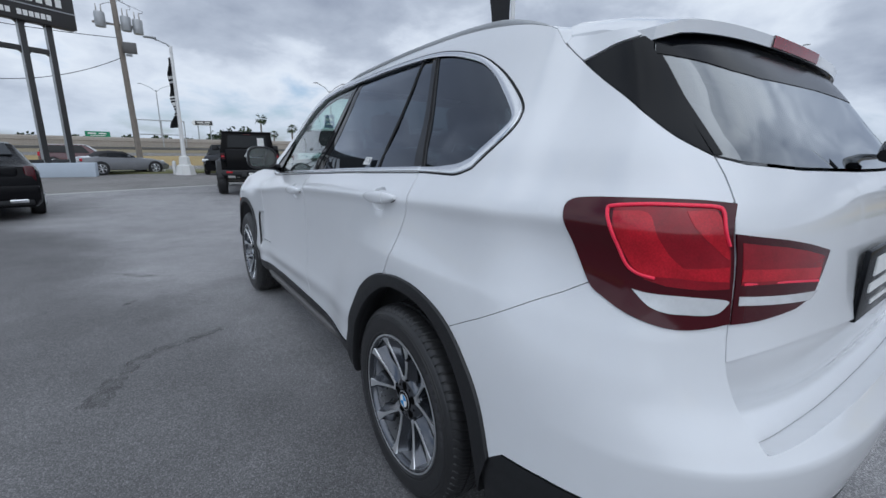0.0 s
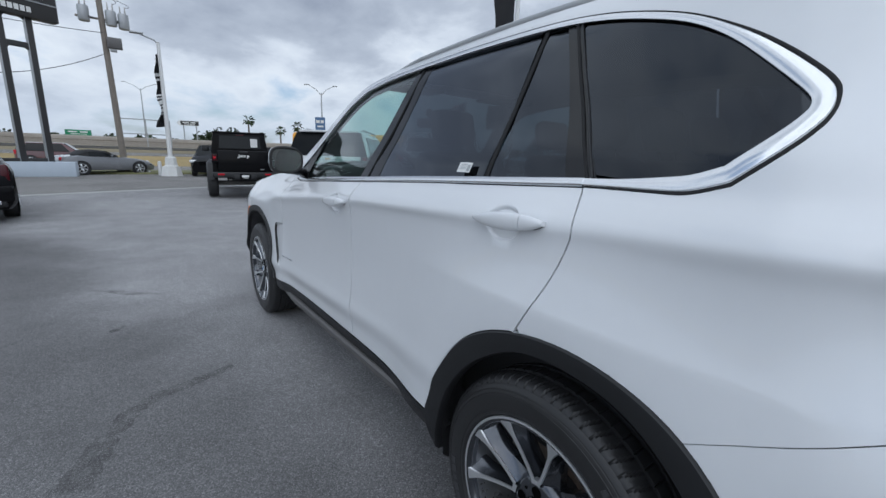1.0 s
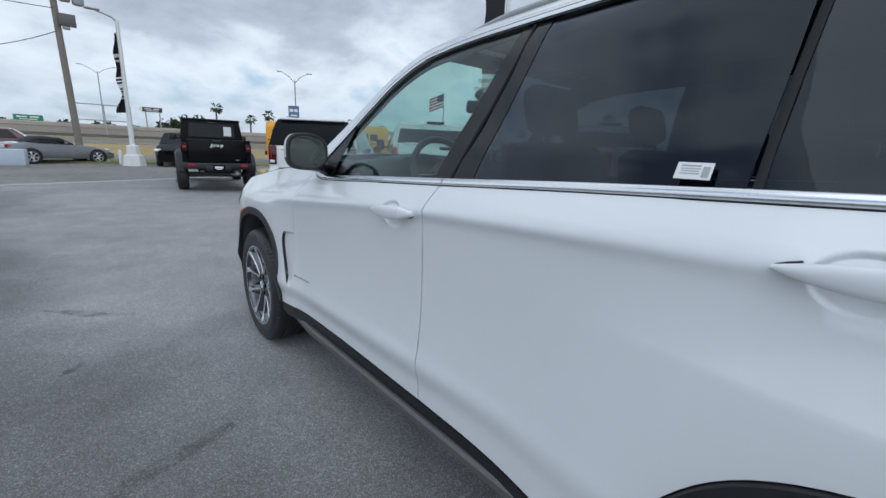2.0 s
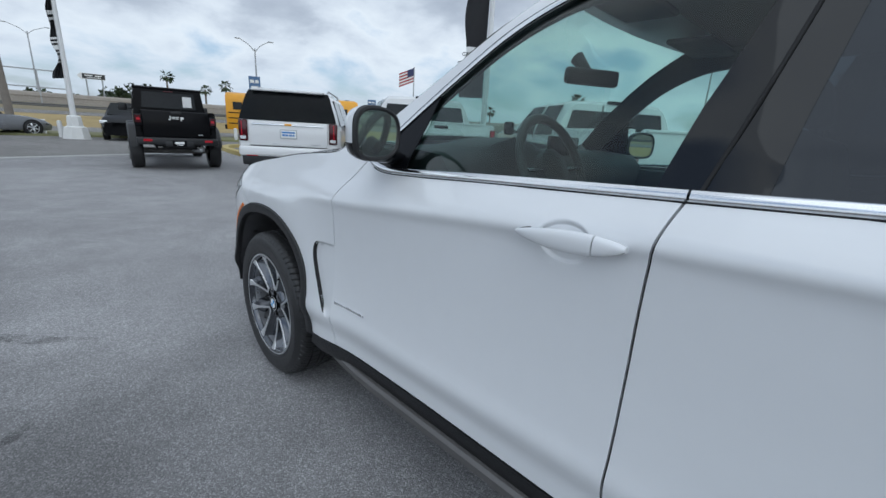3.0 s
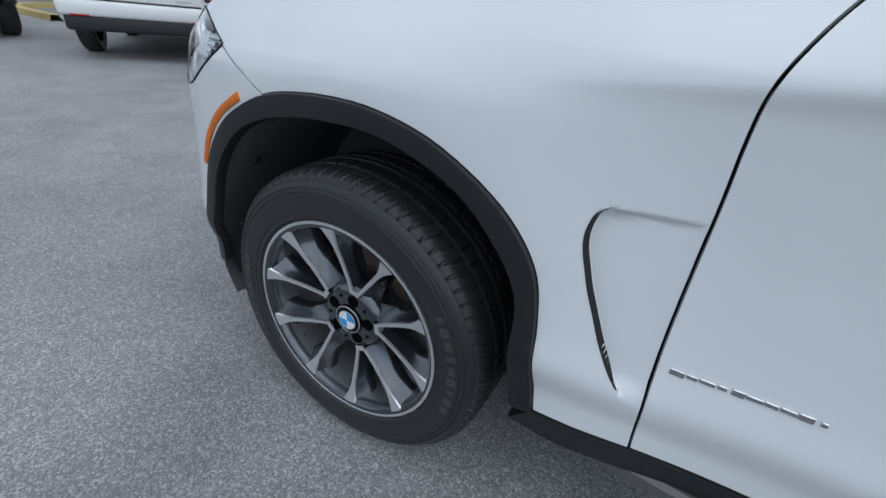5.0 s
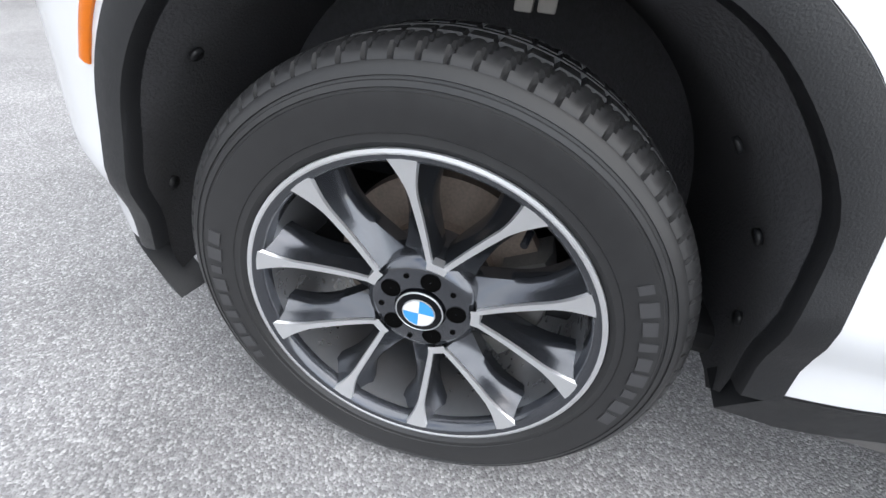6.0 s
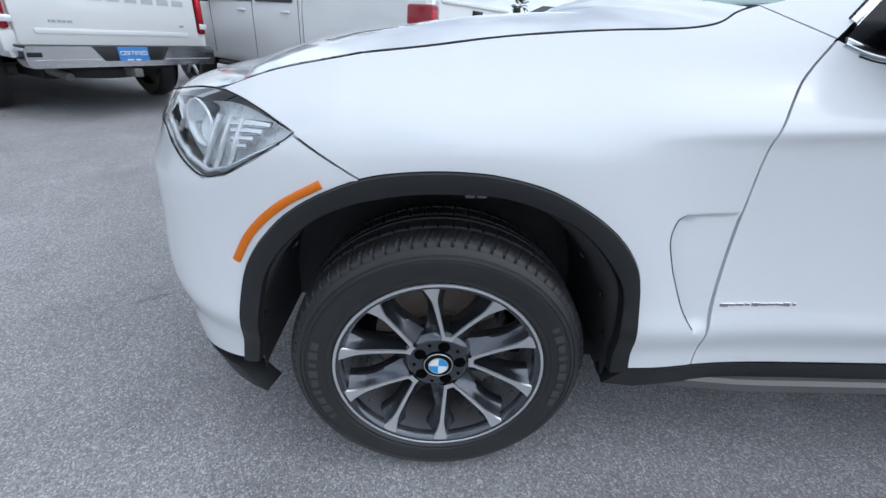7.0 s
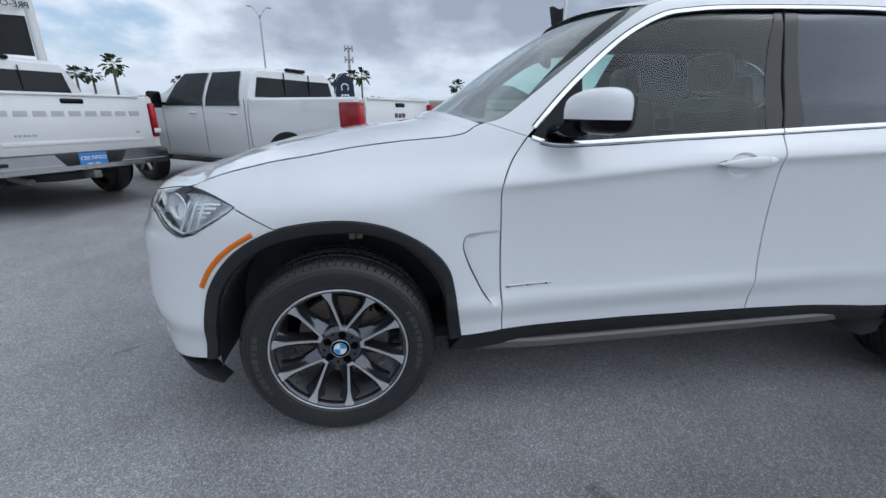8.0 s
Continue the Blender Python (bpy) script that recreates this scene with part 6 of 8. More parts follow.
        part("corner_step", box((s * 0.885, -0.075, 0.66), (0.13, 0.12, 0.05), 0.015, None, 3), GAP, bump, smooth=50)
        part("bumper_crease", box((s * 0.62, -0.131, 0.61), (0.56, 0.012, 0.01), 0.003), STEEL, bump)
    part("plate_pocket", box((0, -0.03, 0.665), (0.78, 0.16, 0.136), 0.01), CLADDING, bump, smooth=40)
    part("step_pad", box((0, 0.0, 0.728), (1.9, 0.22, 0.022), 0.008), CLADDING, bump, smooth=40)
    plate = part("number_plate", box((0, -0.118, 0.655), (0.31, 0.012, 0.155), 0.004), PLATE_BLUE, bump, "blue plate insert with white lettering")
    if maker == "wide":
        lettering("CERTIFIED", 0.062, SIGN_PALE, pose(0, -0.1255, 0.67) @ FACE_BACK, plate)
    bars("plate_bars", pose(0, -0.1245, 0.605), [(-0.05, 0, 0.06, 0.012), (0.03, 0, 0.05, 0.012)], SIGN_PALE, plate)
    # plate added under the truck to block light and darken the ground
    part("floor_shade_plate", box((0, length / 2 + 0.1, 0.40), (1.24, length - 1.0, 0.1), 0.02), GAP, t)
    part("tow_hitch", box((0, -0.02, 0.47), (0.09, 0.24, 0.09), 0.012), CAST, t, smooth=40)
    part("frame_rail", box((0, 1.3, 0.55), (1.1, 2.3, 0.14), 0.02), GAP, t)
    part("rear_axle", tube([(-0.8, axle, 0.4), (0.8, axle, 0.4)], 0.07, 10), CAST, t, smooth=40)
    part("exhaust", tube([(-0.55, 0.15, 0.42), (-0.55, 1.0, 0.45)], 0.04, 10), CAST, t, smooth=40)
    part("spare_wheel", lathe([(0.12, 0.36), (0.37, 0.36), (0.38, 0.44), (0.37, 0.52), (0.12, 0.52)], 32, "z", pose(0, 0.75, 0)), RUBBER, t, smooth=40)
    # glass
    part("rear_window", quad_plate((-0.85, bed + 0.002, 1.435), (0.85, bed + 0.002, 1.435), (0.76, bed + 0.025, top - 0.085), (-0.76, bed + 0.025, top - 0.085), 0.02), GLASS_DARK, t)
    part("window_divider", box((0.27, bed - 0.016, 1.63), (0.008, 0.02, 0.36)), GAP, t)
    part("window_divider", box((-0.27, bed - 0.016, 1.63), (0.008, 0.02, 0.36)), GAP, t)
    part("brake_light", box((0, bed, top - 0.02), (0.4, 0.06, 0.05), 0.012), GLOSS_BLACK, t, smooth=40)
    part("windscreen", quad_plate((-0.82, 4.38 + cy, 1.47), (0.82, 4.38 + cy, 1.47), (0.68, 3.8 + cy, top - 0.06), (-0.68, 3.8 + cy, top - 0.06), 0.02), GLASS_DARK, t)
    for s in (-1, 1):
        for y0, y1, y2, y3 in ((2.2, 2.98, 2.96, 2.32), (3.06, 4.02, 3.66, 3.06)):
            bm = bmesh.new()
            rows = []
            for f, x, z in ((0.0, half + 0.004, 1.31), (0.22, half - 0.014, 1.42), (0.6, half - 0.105, top - 0.24), (1.0, half - 0.195, top - 0.075)):
                a, b = y0 + (y3 - y0) * f, y1 + (y2 - y1) * f
                rows.append([Vector((s * x, cy + a + (b - a) * j / 4, z)) for j in range(5)])
            grid(bm, rows)
            bmesh.ops.solidify(bm, geom=bm.faces[:], thickness=0.012)
            part("side_window", bm, GLASS_GREY, t, smooth=40)
        for yc in (2.35, 3.3):
            part("door_handle", box((s * (half + 0.012), yc + cy, 1.2), (0.03, 0.17, 0.035), 0.012), paint, t, smooth=50)
        for yg in (2.1, 3.06, 4.1):
            part("door_gap", box((s * (half + 0.0005), yg + cy, 1.0), (0.004, 0.008, 0.8)), GAP, t)
        part("sill_step", box((s * (half - 0.03), 3.1 + cy, 0.46), (0.14, 1.9, 0.06), 0.02), CLADDING, t, smooth=40)
        mirror = part("door_mirror", box((s * (half + 0.17), 4.0 + cy, 1.4), (0.2, 0.12, 0.26), 0.04, None, 3), GLOSS_BLACK, t, smooth=50)
        part("mirror_arm", box((s * (half + 0.04), 4.03 + cy, 1.34), (0.12, 0.06, 0.05), 0.012), GLOSS_BLACK, mirror, smooth=50)
        for yc in (axle, length - 1.0):
            bm = lathe([(0.40, 0.0), (0.49, 0.0), (0.50, 0.01), (0.50, 0.025), (0.40, 0.025)], 40)
            bmesh.ops.transform(bm, matrix=pose(s * (half + 0.002), yc, 0.47) @ (pose(0, 0, 0) if s > 0 else pose(0, 0, 0)), verts=bm.verts)
            bmesh.ops.bisect_plane(bm, geom=bm.verts[:] + bm.edges[:] + bm.faces[:], plane_co=(0, 0, 0.52), plane_no=(0, 0, 1), clear_inner=True)
            part("arch_lip", bm, CLADDING, t, smooth=40)
            # flat dark disc paints in the shaded wheel opening of the closed flank
            bm = lathe([(0.001, 0), (0.46, 0)], 40)
            bmesh.ops.transform(bm, matrix=pose(s * (half + 0.003), yc, 0.49), verts=bm.verts)
            part("wheel_opening_disc", bm, GAP, t)
            road_wheel(t, s * (half - 0.1), yc, wheel_r, s)
    return t


# grey stands for the shading on letters pressed into white paint
LETTER_SHADE = material("pale grey for shading of pressed letters", (0.50, 0.51, 0.52), 0.35, metal=0.2)
GLASS_GREY = material("grey side glass", (0.055, 0.062, 0.066), 0.05, vary=0.25, scale=1.5, spec=0.5)
GLASS_DARK = material("dark tinted car glass", (0.010, 0.012, 0.014), 0.06, vary=0.2, scale=2, spec=0.25)
build_pickup("pickup_truck", TRUCK_WHITE, pose(3.53, 3.48, 0, 0, 0, -30.5), "white full-size pickup truck with chrome rear bumper and blue plate", bed=1.6)
build_pickup("pickup_truck", TRUCK_WHITE, pose(4.1, -0.5, 0, 0, 0, -35), "white crew cab pickup truck parked at a slant", top=1.88, maker="other")


def build_wagon(m):
    """A large white suv seen from behind."""
    t = tagged(empty("large_suv", m), "large white sport utility car with dark rear window", "car")
    half, top = 1.02, 1.90

    def sec(w, belt, roof, tum, zl=0.42):
        return [(w - 0.08, zl), (w - 0.01, zl + 0.1), (w, 0.8), (w, belt - 0.12), (w - 0.03, belt), (w - tum * 0.55, (belt + roof) / 2), (w - tum, roof - 0.09), (w - tum - 0.07, roof - 0.02), (0.35, roof)]
    st = [(0.06, sec(half - 0.07, 1.14, 1.32, 0.16)), (0.10, sec(half - 0.03, 1.16, 1.62, 0.2)), (0.2, sec(half, 1.17, 1.80, 0.22)), (0.36, sec(half, 1.18, top - 0.03, 0.23)), (1.2, sec(half, 1.18, top, 0.23)), (2.9, sec(half, 1.18, top, 0.23)),
          (3.3, sec(half, 1.18, top - 0.1, 0.22)), (3.95, sec(half, 1.17, 1.3, 0.12)), (4.1, sec(half, 1.14, 1.24, 0.1)), (4.9, sec(half - 0.02, 1.1, 1.17, 0.1)), (5.3, sec(half - 0.14, 0.95, 1.0, 0.12))]
    part("body_shell", shell(st), TRUCK_WHITE, t, smooth=40)
    gate = part("tailgate", box((0, 0.05, 1.02), (1.56, 0.06, 0.5), 0.025, None, 3), TRUCK_WHITE, t, smooth=50)
    part("chrome_bar", box((0, 0.012, 1.195), (1.4, 0.02, 0.022), 0.006), CHROME, gate, smooth=40)
    part("emblem", box((0, 0.008, 1.205), (0.14, 0.02, 0.04), 0.008), BUS_YELLOW, gate, "gold bow-shaped emblem")
    part("gate_seam", box((0, 0.022, 0.77), (1.5, 0.02, 0.012)), GAP, gate)
    bm = bmesh.new()
    rows = []
    for z, y, w in ((1.275, 0.026, 0.95), (1.33, 0.03, 0.94), (1.5, 0.055, 0.895), (1.62, 0.075, 0.86), (1.74, 0.125, 0.825), (1.85, 0.185, 0.78)):
        rows.append([Vector((w * f, y + 0.025 * abs(f) ** 5, z)) for f in np.linspace(-1, 1, 15)])
    grid(bm, rows)
    bmesh.ops.solidify(bm, geom=bm.faces[:], thickness=-0.012)
    part("rear_window", bm, GLASS_DARK, t, smooth=50)
    part("roof_spoiler", box((0, 0.22, 1.862), (1.42, 0.26, 0.05), 0.02, None, 3), TRUCK_WHITE, t, smooth=50)
    part("rear_wiper", tube([(0.0, 0.05, 1.22), (0.35, 0.055, 1.235)], [0.014, 0.007], 6), GLOSS_BLACK, t)
    for s in (-1, 1):
        lamp = part("tail_lamp", box((s * 0.885, 0.1, 1.06), (0.17, 0.16, 0.42), 0.03, None, 3), RED_DARK, t, "dark red tail lamp", smooth=50)
        part("lamp_band", box((s * 0.905, 0.019, 1.08), (0.016, 0.008, 0.32), 0.003), RED_BRIGHT, lamp)
        part("lamp_clear", box((s * 0.885, 0.017, 0.92), (0.11, 0.012, 0.06), 0.004), LAMP_CLEAR, lamp)
        part("side_window", quad_plate((s * (half - 0.035), 0.55, 1.22), (s * (half - 0.035), 1.7, 1.22), (s * (half - 0.2), 1.7, 1.76), (s * (half - 0.2), 0.75, 1.76), 0.014), GLASS_DARK, t)
        part("side_window", quad_plate((s * (half - 0.035), 1.78, 1.22), (s * (half - 0.035), 3.5, 1.22), (s * (half - 0.2), 2.95, 1.76), (s * (half - 0.2), 1.78, 1.76), 0.014), GLASS_DARK, t)
        part("door_mirror", box((s * (half + 0.13), 3.55, 1.26), (0.22, 0.12, 0.18), 0.04, None, 3), GLOSS_BLACK, t, smooth=50)
        part("reflector", box((s * 0.72, -0.03, 0.58), (0.22, 0.02, 0.03), 0.006), RED_BRIGHT, t)
        part("roof_rail", tube([(s * 0.72, 0.6, 1.9), (s * 0.72, 0.8, 1.94), (s * 0.72, 2.6, 1.94), (s * 0.72, 2.8, 1.9)], 0.018, 8), STEEL, t, smooth=50)
        for yc in (1.15, 4.25):
            # dark disc on the flank, standing for the shade in the wheel opening
            bm = lathe([(0.001, 0), (0.43, 0)], 40)
            bmesh.ops.transform(bm, matrix=pose(s * (half + 0.003), yc, 0.45), verts=bm.verts)
            part("wheel_opening_disc", bm, GAP, t)
            road_wheel(t, s * (half - 0.1), yc, 0.395, s)
    part("rear_bumper", box((0, 0.06, 0.66), (1.94, 0.22, 0.2), 0.05, None, 3), TRUCK_WHITE, t, smooth=50)
    part("lower_bumper", box((0, 0.08, 0.48), (1.84, 0.2, 0.2), 0.04, None, 3), CLADDING, t, smooth=50)
    part("exhaust", tube([(0.6, 0.0, 0.36), (0.6, 0.6, 0.38)], 0.04, 10), CAST, t, smooth=50)
    part("plate_frame", box((0, 0.016, 1.02), (0.335, 0.012, 0.18), 0.004), STEEL, gate)
    plate = part("number_plate", box((0, 0.008, 1.02), (0.30, 0.012, 0.145), 0.004), PAPER, gate, "dealer plate with blue bars")
    bars("plate_bars", pose(0, 0.001, 1.02), [(0, 0.035, 0.26, 0.03), (-0.09, -0.02, 0.05, 0.035), (-0.03, -0.02, 0.05, 0.035), (0.04, -0.02, 0.05, 0.035), (0.10, -0.02, 0.04, 0.035)], PLATE_BLUE, plate)
    bars("badge", pose(0, 0.018, 0.83), [(0.45 + 0.035 * k, 0, 0.025, 0.018) for k in range(6)] + [(-0.3 + 0.03 * k, 0, 0.02, 0.012) for k in range(4)], STEEL, gate)


build_wagon(pose(2.15, 6.55, 0, 0, 0, -36))


def build_black_truck(m):
    """A boxy black pickup with flared wheel arches, a hard top and a tailgate."""
    t = tagged(empty("black_pickup", m), "black boxy pickup truck with hard top and paper in rear window", "pickup truck")
    half = 0.8
    bm = bmesh.new()
    zt = 1.36
    ring = [(-half, 0.62), (-half, zt - 0.03), (-half + 0.03, zt), (-half + 0.09, zt), (-half + 0.09, 0.85), (half - 0.09, 0.85), (half - 0.09, zt), (half - 0.03, zt), (half, zt - 0.03), (half, 0.62)]
    rows = [[Vector((x, y, z)) for x, z in ring] for y in (0.16, 0.2, 1.7)]
    vs = grid(bm, rows, closed=True)
    cap(bm, vs[0]), cap(bm, vs[-1], True)
    part("bed", bm, BLACK_PAINT, t, smooth=30)
    cab = [(1.74, [(half - 0.03, 0.55), (half, 0.7), (half, 1.34), (half - 0.07, 1.84), (half - 0.12, 1.88), (0.3, 1.9)]), (1.78, [(half - 0.03, 0.55), (half, 0.7), (half, 1.34), (half - 0.07, 1.86), (half - 0.12, 1.9), (0.3, 1.92)]),
           (3.4, [(half - 0.03, 0.55), (half, 0.7), (half, 1.34), (half - 0.07, 1.86), (half - 0.12, 1.9), (0.3, 1.92)]), (3.75, [(half - 0.03, 0.55), (half, 0.7), (half, 1.33), (half - 0.02, 1.36), (half - 0.1, 1.38), (0.3, 1.38)]),
           (5.2, [(half - 0.2, 0.6), (half - 0.16, 0.7), (half - 0.16, 1.1), (half - 0.2, 1.2), (half - 0.26, 1.24), (0.3, 1.26)])]
    part("cab", shell(cab), BLACK_PAINT, t, smooth=35)
    part("hard_top", box((0, 2.55, 1.895), (1.5, 1.66, 0.07), 0.03, None, 3), BLACK_PAINT, t, smooth=50)
    gate = part("tailgate", box((0, 0.14, 1.05), (1.34, 0.06, 0.6), 0.03, None, 3), BLACK_PAINT, t, smooth=50)
    bars("gate_letters", pose(0, 0.109, 1.20), [(-0.12, 0, 0.02, 0.09), (-0.145, -0.04, 0.04, 0.02), (-0.06, -0.015, 0.065, 0.018), (-0.06, 0.015, 0.065, 0.018), (0.02, -0.015, 0.065, 0.018), (0.02, 0.015, 0.065, 0.018), (0.09, -0.02, 0.02, 0.09), (0.115, 0.0, 0.05, 0.05)], SIGN_PALE, gate)
    bars("badge", pose(0, 0.109, 0.84), [(0.46, 0, 0.1, 0.02)], STEEL, gate)
    part("gate_handle", box((0, 0.108, 1.315), (0.2, 0.02, 0.04), 0.01), CLADDING, gate, smooth=40)
    part("rear_window", quad_plate((-0.60, 1.735, 1.42), (0.60, 1.735, 1.42), (0.56, 1.745, 1.80), (-0.56, 1.745, 1.80), 0.014), GLASS_DARK, t)
    part("window_sheet", box((0.40, 1.71, 1.60), (0.2, 0.006, 0.26)), PAPER, t, "white paper sheet taped in the rear window")
    part("brake_light", box((0, 1.72, 1.83), (0.22, 0.05, 0.03), 0.008), RED_DARK, t)
    bump = part("rear_bumper", box((0, 0.04, 0.68), (1.62, 0.16, 0.16), 0.03, None, 3), CLADDING, t, smooth=50)
    part("bumper_drop", box((0, 0.03, 0.62), (0.6, 0.16, 0.14), 0.03, None, 3), CLADDING, bump, smooth=50)
    plate = part("number_plate", box((0, -0.055, 0.64), (0.28, 0.012, 0.13), 0.004), GLOSS_BLACK, bump)
    bars("plate_bars", pose(0, -0.062, 0.64), [(0, 0.012, 0.19, 0.05), (0, -0.035, 0.13, 0.02)], SIGN_PALE, plate)
    for s in (-1, 1):
        lamp = part("tail_lamp", box((s * 0.735, 0.15, 1.13), (0.15, 0.12, 0.25), 0.02, None, 3), GLOSS_BLACK, t, smooth=50)
        part("lamp_ring", box((s * 0.735, 0.087, 1.15), (0.11, 0.012, 0.16), 0.005), RED_DARK, lamp)
        part("lamp_glow", box((s * 0.735, 0.08, 1.15), (0.07, 0.012, 0.05), 0.004), RED_BRIGHT, lamp)
        part("reflector", box((s * 0.6, -0.045, 0.70), (0.16, 0.012, 0.05), 0.004), RED_BRIGHT, bump)
        part("tow_hook", tube([(s * 0.36, -0.05, 0.56), (s * 0.36, -0.1, 0.55), (s * 0.42, -0.1, 0.55), (s * 0.42, -0.05, 0.56)], 0.014, 6), CAST, bump)
        part("door_mirror", box((s * (half + 0.19), 3.4, 1.42), (0.2, 0.1, 0.2), 0.03, None, 3), CLADDING, t, smooth=50)
        part("mirror_arm", box((s * (half + 0.05), 3.42, 1.38), (0.14, 0.05, 0.05), 0.01), CLADDING, t, smooth=50)
        part("side_window", quad_plate((s * (half + 0.0), 1.95, 1.38), (s * (half + 0.0), 3.5, 1.38), (s * (half - 0.065), 3.3, 1.80), (s * (half - 0.065), 1.95, 1.80), 0.012), GLASS_DARK, t)
        for yc in (1.0, 4.45):
            bm = bmesh.new()
            rows = []
            for f in np.linspace(0, math.pi, 15):
                c, sn = math.cos(f), math.sin(f)
                rows.append([Vector((s * x, yc + r * c * 1.05, 0.52 + r * sn * 0.95)) for x, r in ((half - 0.02, 0.47), (half + 0.15, 0.47), (half + 0.16, 0.50), (half + 0.13, 0.545), (half - 0.02, 0.56))])
            vs = grid(bm, rows, closed=True)
            cap(bm, vs[0]), cap(bm, vs[-1])
            part("arch_flare", bm, CLADDING, t, smooth=45)
            road_wheel(t, s * 0.82, yc, 0.41, s, CAST, 0.27)
    part("frame_rail", box((0, 1.3, 0.56), (0.9, 2.2, 0.14), 0.02), GAP, t)
    part("rear_axle", tube([(-0.7, 1.0, 0.41), (0.7, 1.0, 0.41)], 0.07, 10), CAST, t, smooth=40)
    part("muffler", box((0.42, 0.5, 0.5), (0.24, 0.5, 0.16), 0.06, None, 3), STEEL, t, smooth=50)
    part("exhaust", tube([(0.42, 0.0, 0.5), (0.42, 0.4, 0.5)], 0.035, 10), STEEL, t, smooth=50)


build_black_truck(pose(0.84, 9.45, 0, 0, 0, -8))


def low_car(name, paint, m, label, length, half, heights, wheels, wheel_r, category="car"):
    """A low car: heights holds (y, belt z, roof z, inset of the roof)."""
    t = tagged(empty(name, m), label, category)
    st = []
    for y, belt, roof, tum, w in heights:
        st.append((y, [(w - 0.1, 0.24), (w - 0.02, 0.34), (w, 0.5), (w - 0.01, belt - 0.12), (w - 0.05, belt), (max(w - tum * 0.6, 0.1), (belt * 0.4 + roof * 0.6)), (max(w - tum, 0.08), roof - 0.03), (0.06, roof)]))
    part("body_shell", shell(st), paint, t, smooth=45)
    for s in (-1, 1):
        for yc in wheels:
            # wheel opening painted as a flat dark disc, its shade in the colour
            bm = lathe([(0.001, 0), (wheel_r + 0.03, 0)], 36)
            bmesh.ops.transform(bm, matrix=pose(s * (half + 0.003), yc, wheel_r + 0.01), verts=bm.verts)
            part("wheel_opening_disc", bm, GAP, t)
            road_wheel(t, s * (half - 0.1), yc, wheel_r, s, ALLOY, 0.22, 6)
    return t


roadster = low_car("roadster", SILVER_PAINT, pose(-4.86, 24.38, 0, 0, 0, -65.4), "silver two-seat roadster with black fabric top", 4.25, 0.92,
                   [(0.0, 0.7, 0.76, 0.2, 0.74), (0.12, 0.84, 0.9, 0.2, 0.86), (0.7, 0.92, 0.98, 0.22, 0.92), (1.3, 0.9, 0.95, 0.22, 0.92), (2.4, 0.88, 0.92, 0.22, 0.9), (3.3, 0.8, 0.86, 0.24, 0.91), (3.9, 0.68, 0.72, 0.24, 0.86), (4.25, 0.5, 0.55, 0.2, 0.6)], (0.82, 3.37), 0.335)
top_st = [(0.75, [(0.72, 0.93), (0.66, 0.97), (0.4, 0.99), (0.1, 0.99)]), (1.15, [(0.74, 0.93), (0.66, 1.14), (0.5, 1.2), (0.1, 1.22)]), (1.6, [(0.76, 0.93), (0.66, 1.17), (0.5, 1.24), (0.1, 1.26)]), (1.95, [(0.76, 0.92), (0.68, 1.12), (0.52, 1.2), (0.1, 1.22)]), (2.5, [(0.74, 0.9), (0.70, 0.92), (0.5, 0.93), (0.1, 0.93)])]
part("fabric_top", shell(top_st), FLAG_BLACK, roadster, "black fabric roof", smooth=45)
for s in (-1, 1):
    part("side_window", quad_plate((s * 0.775, 1.2, 0.95), (s * 0.775, 2.3, 0.94), (s * 0.69, 1.9, 1.12), (s * 0.68, 1.25, 1.14), 0.012), GLASS_DARK, roadster)
    part("tail_lamp", box((s * 0.72, 0.12, 0.78), (0.16, 0.2, 0.16), 0.04, None, 3), RED_BRIGHT, roadster, "red tail lamp", smooth=50)
    part("door_mirror", box((s * 0.98, 2.1, 0.98), (0.16, 0.1, 0.1), 0.03, None, 3), SILVER_PAINT, roadster, smooth=50)
    part("head_lamp", box((s * 0.72, 3.75, 0.68), (0.16, 0.3, 0.1), 0.03, None, 3), LAMP_CLEAR, roadster, smooth=50)
part("windscreen", quad_plate((-0.68, 2.5, 0.93), (0.68, 2.5, 0.93), (0.56, 2.0, 1.2), (-0.56, 2.0, 1.2), 0.014), GLASS_DARK, roadster)

sedan = low_car("black_sedan", BLACK_PAINT, pose(-4.22, 6.40, 0, 0, 0, 13), "glossy black sedan with chrome exhaust tips", 4.9, 0.93,
                [(0.0, 0.7, 0.8, 0.12, 0.84), (0.1, 0.92, 1.0, 0.16, 0.9), (0.5, 0.97, 1.06, 0.2, 0.93), (0.9, 0.98, 1.16, 0.24, 0.93), (1.6, 0.98, 1.42, 0.28, 0.93), (2.4, 0.97, 1.46, 0.28, 0.93), (3.0, 0.95, 1.36, 0.26, 0.93), (3.7, 0.92, 1.0, 0.18, 0.92), (4.5, 0.82, 0.9, 0.2, 0.9), (4.9, 0.6, 0.66, 0.2, 0.72)], (1.05, 3.9), 0.345)
part("rear_window", quad_plate((-0.62, 0.98, 1.17), (0.62, 0.98, 1.17), (0.55, 1.55, 1.39), (-0.55, 1.55, 1.39), 0.02), GLASS_DARK, sedan)
part("rear_bumper", box((0, 0.05, 0.5), (1.72, 0.2, 0.3), 0.06, None, 3), BLACK_PAINT, sedan, smooth=50)
part("diffuser", box((0, 0.06, 0.34), (1.5, 0.2, 0.12), 0.03, None, 3), CLADDING, sedan, smooth=50)
part("trunk_lid", box((0, 0.06, 0.84), (1.2, 0.1, 0.26), 0.05, None, 3), BLACK_PAINT, sedan, smooth=50)
part("number_plate", box((-0.05, 0.0, 0.78), (0.31, 0.012, 0.15), 0.004), PAPER, sedan, "pale number plate")
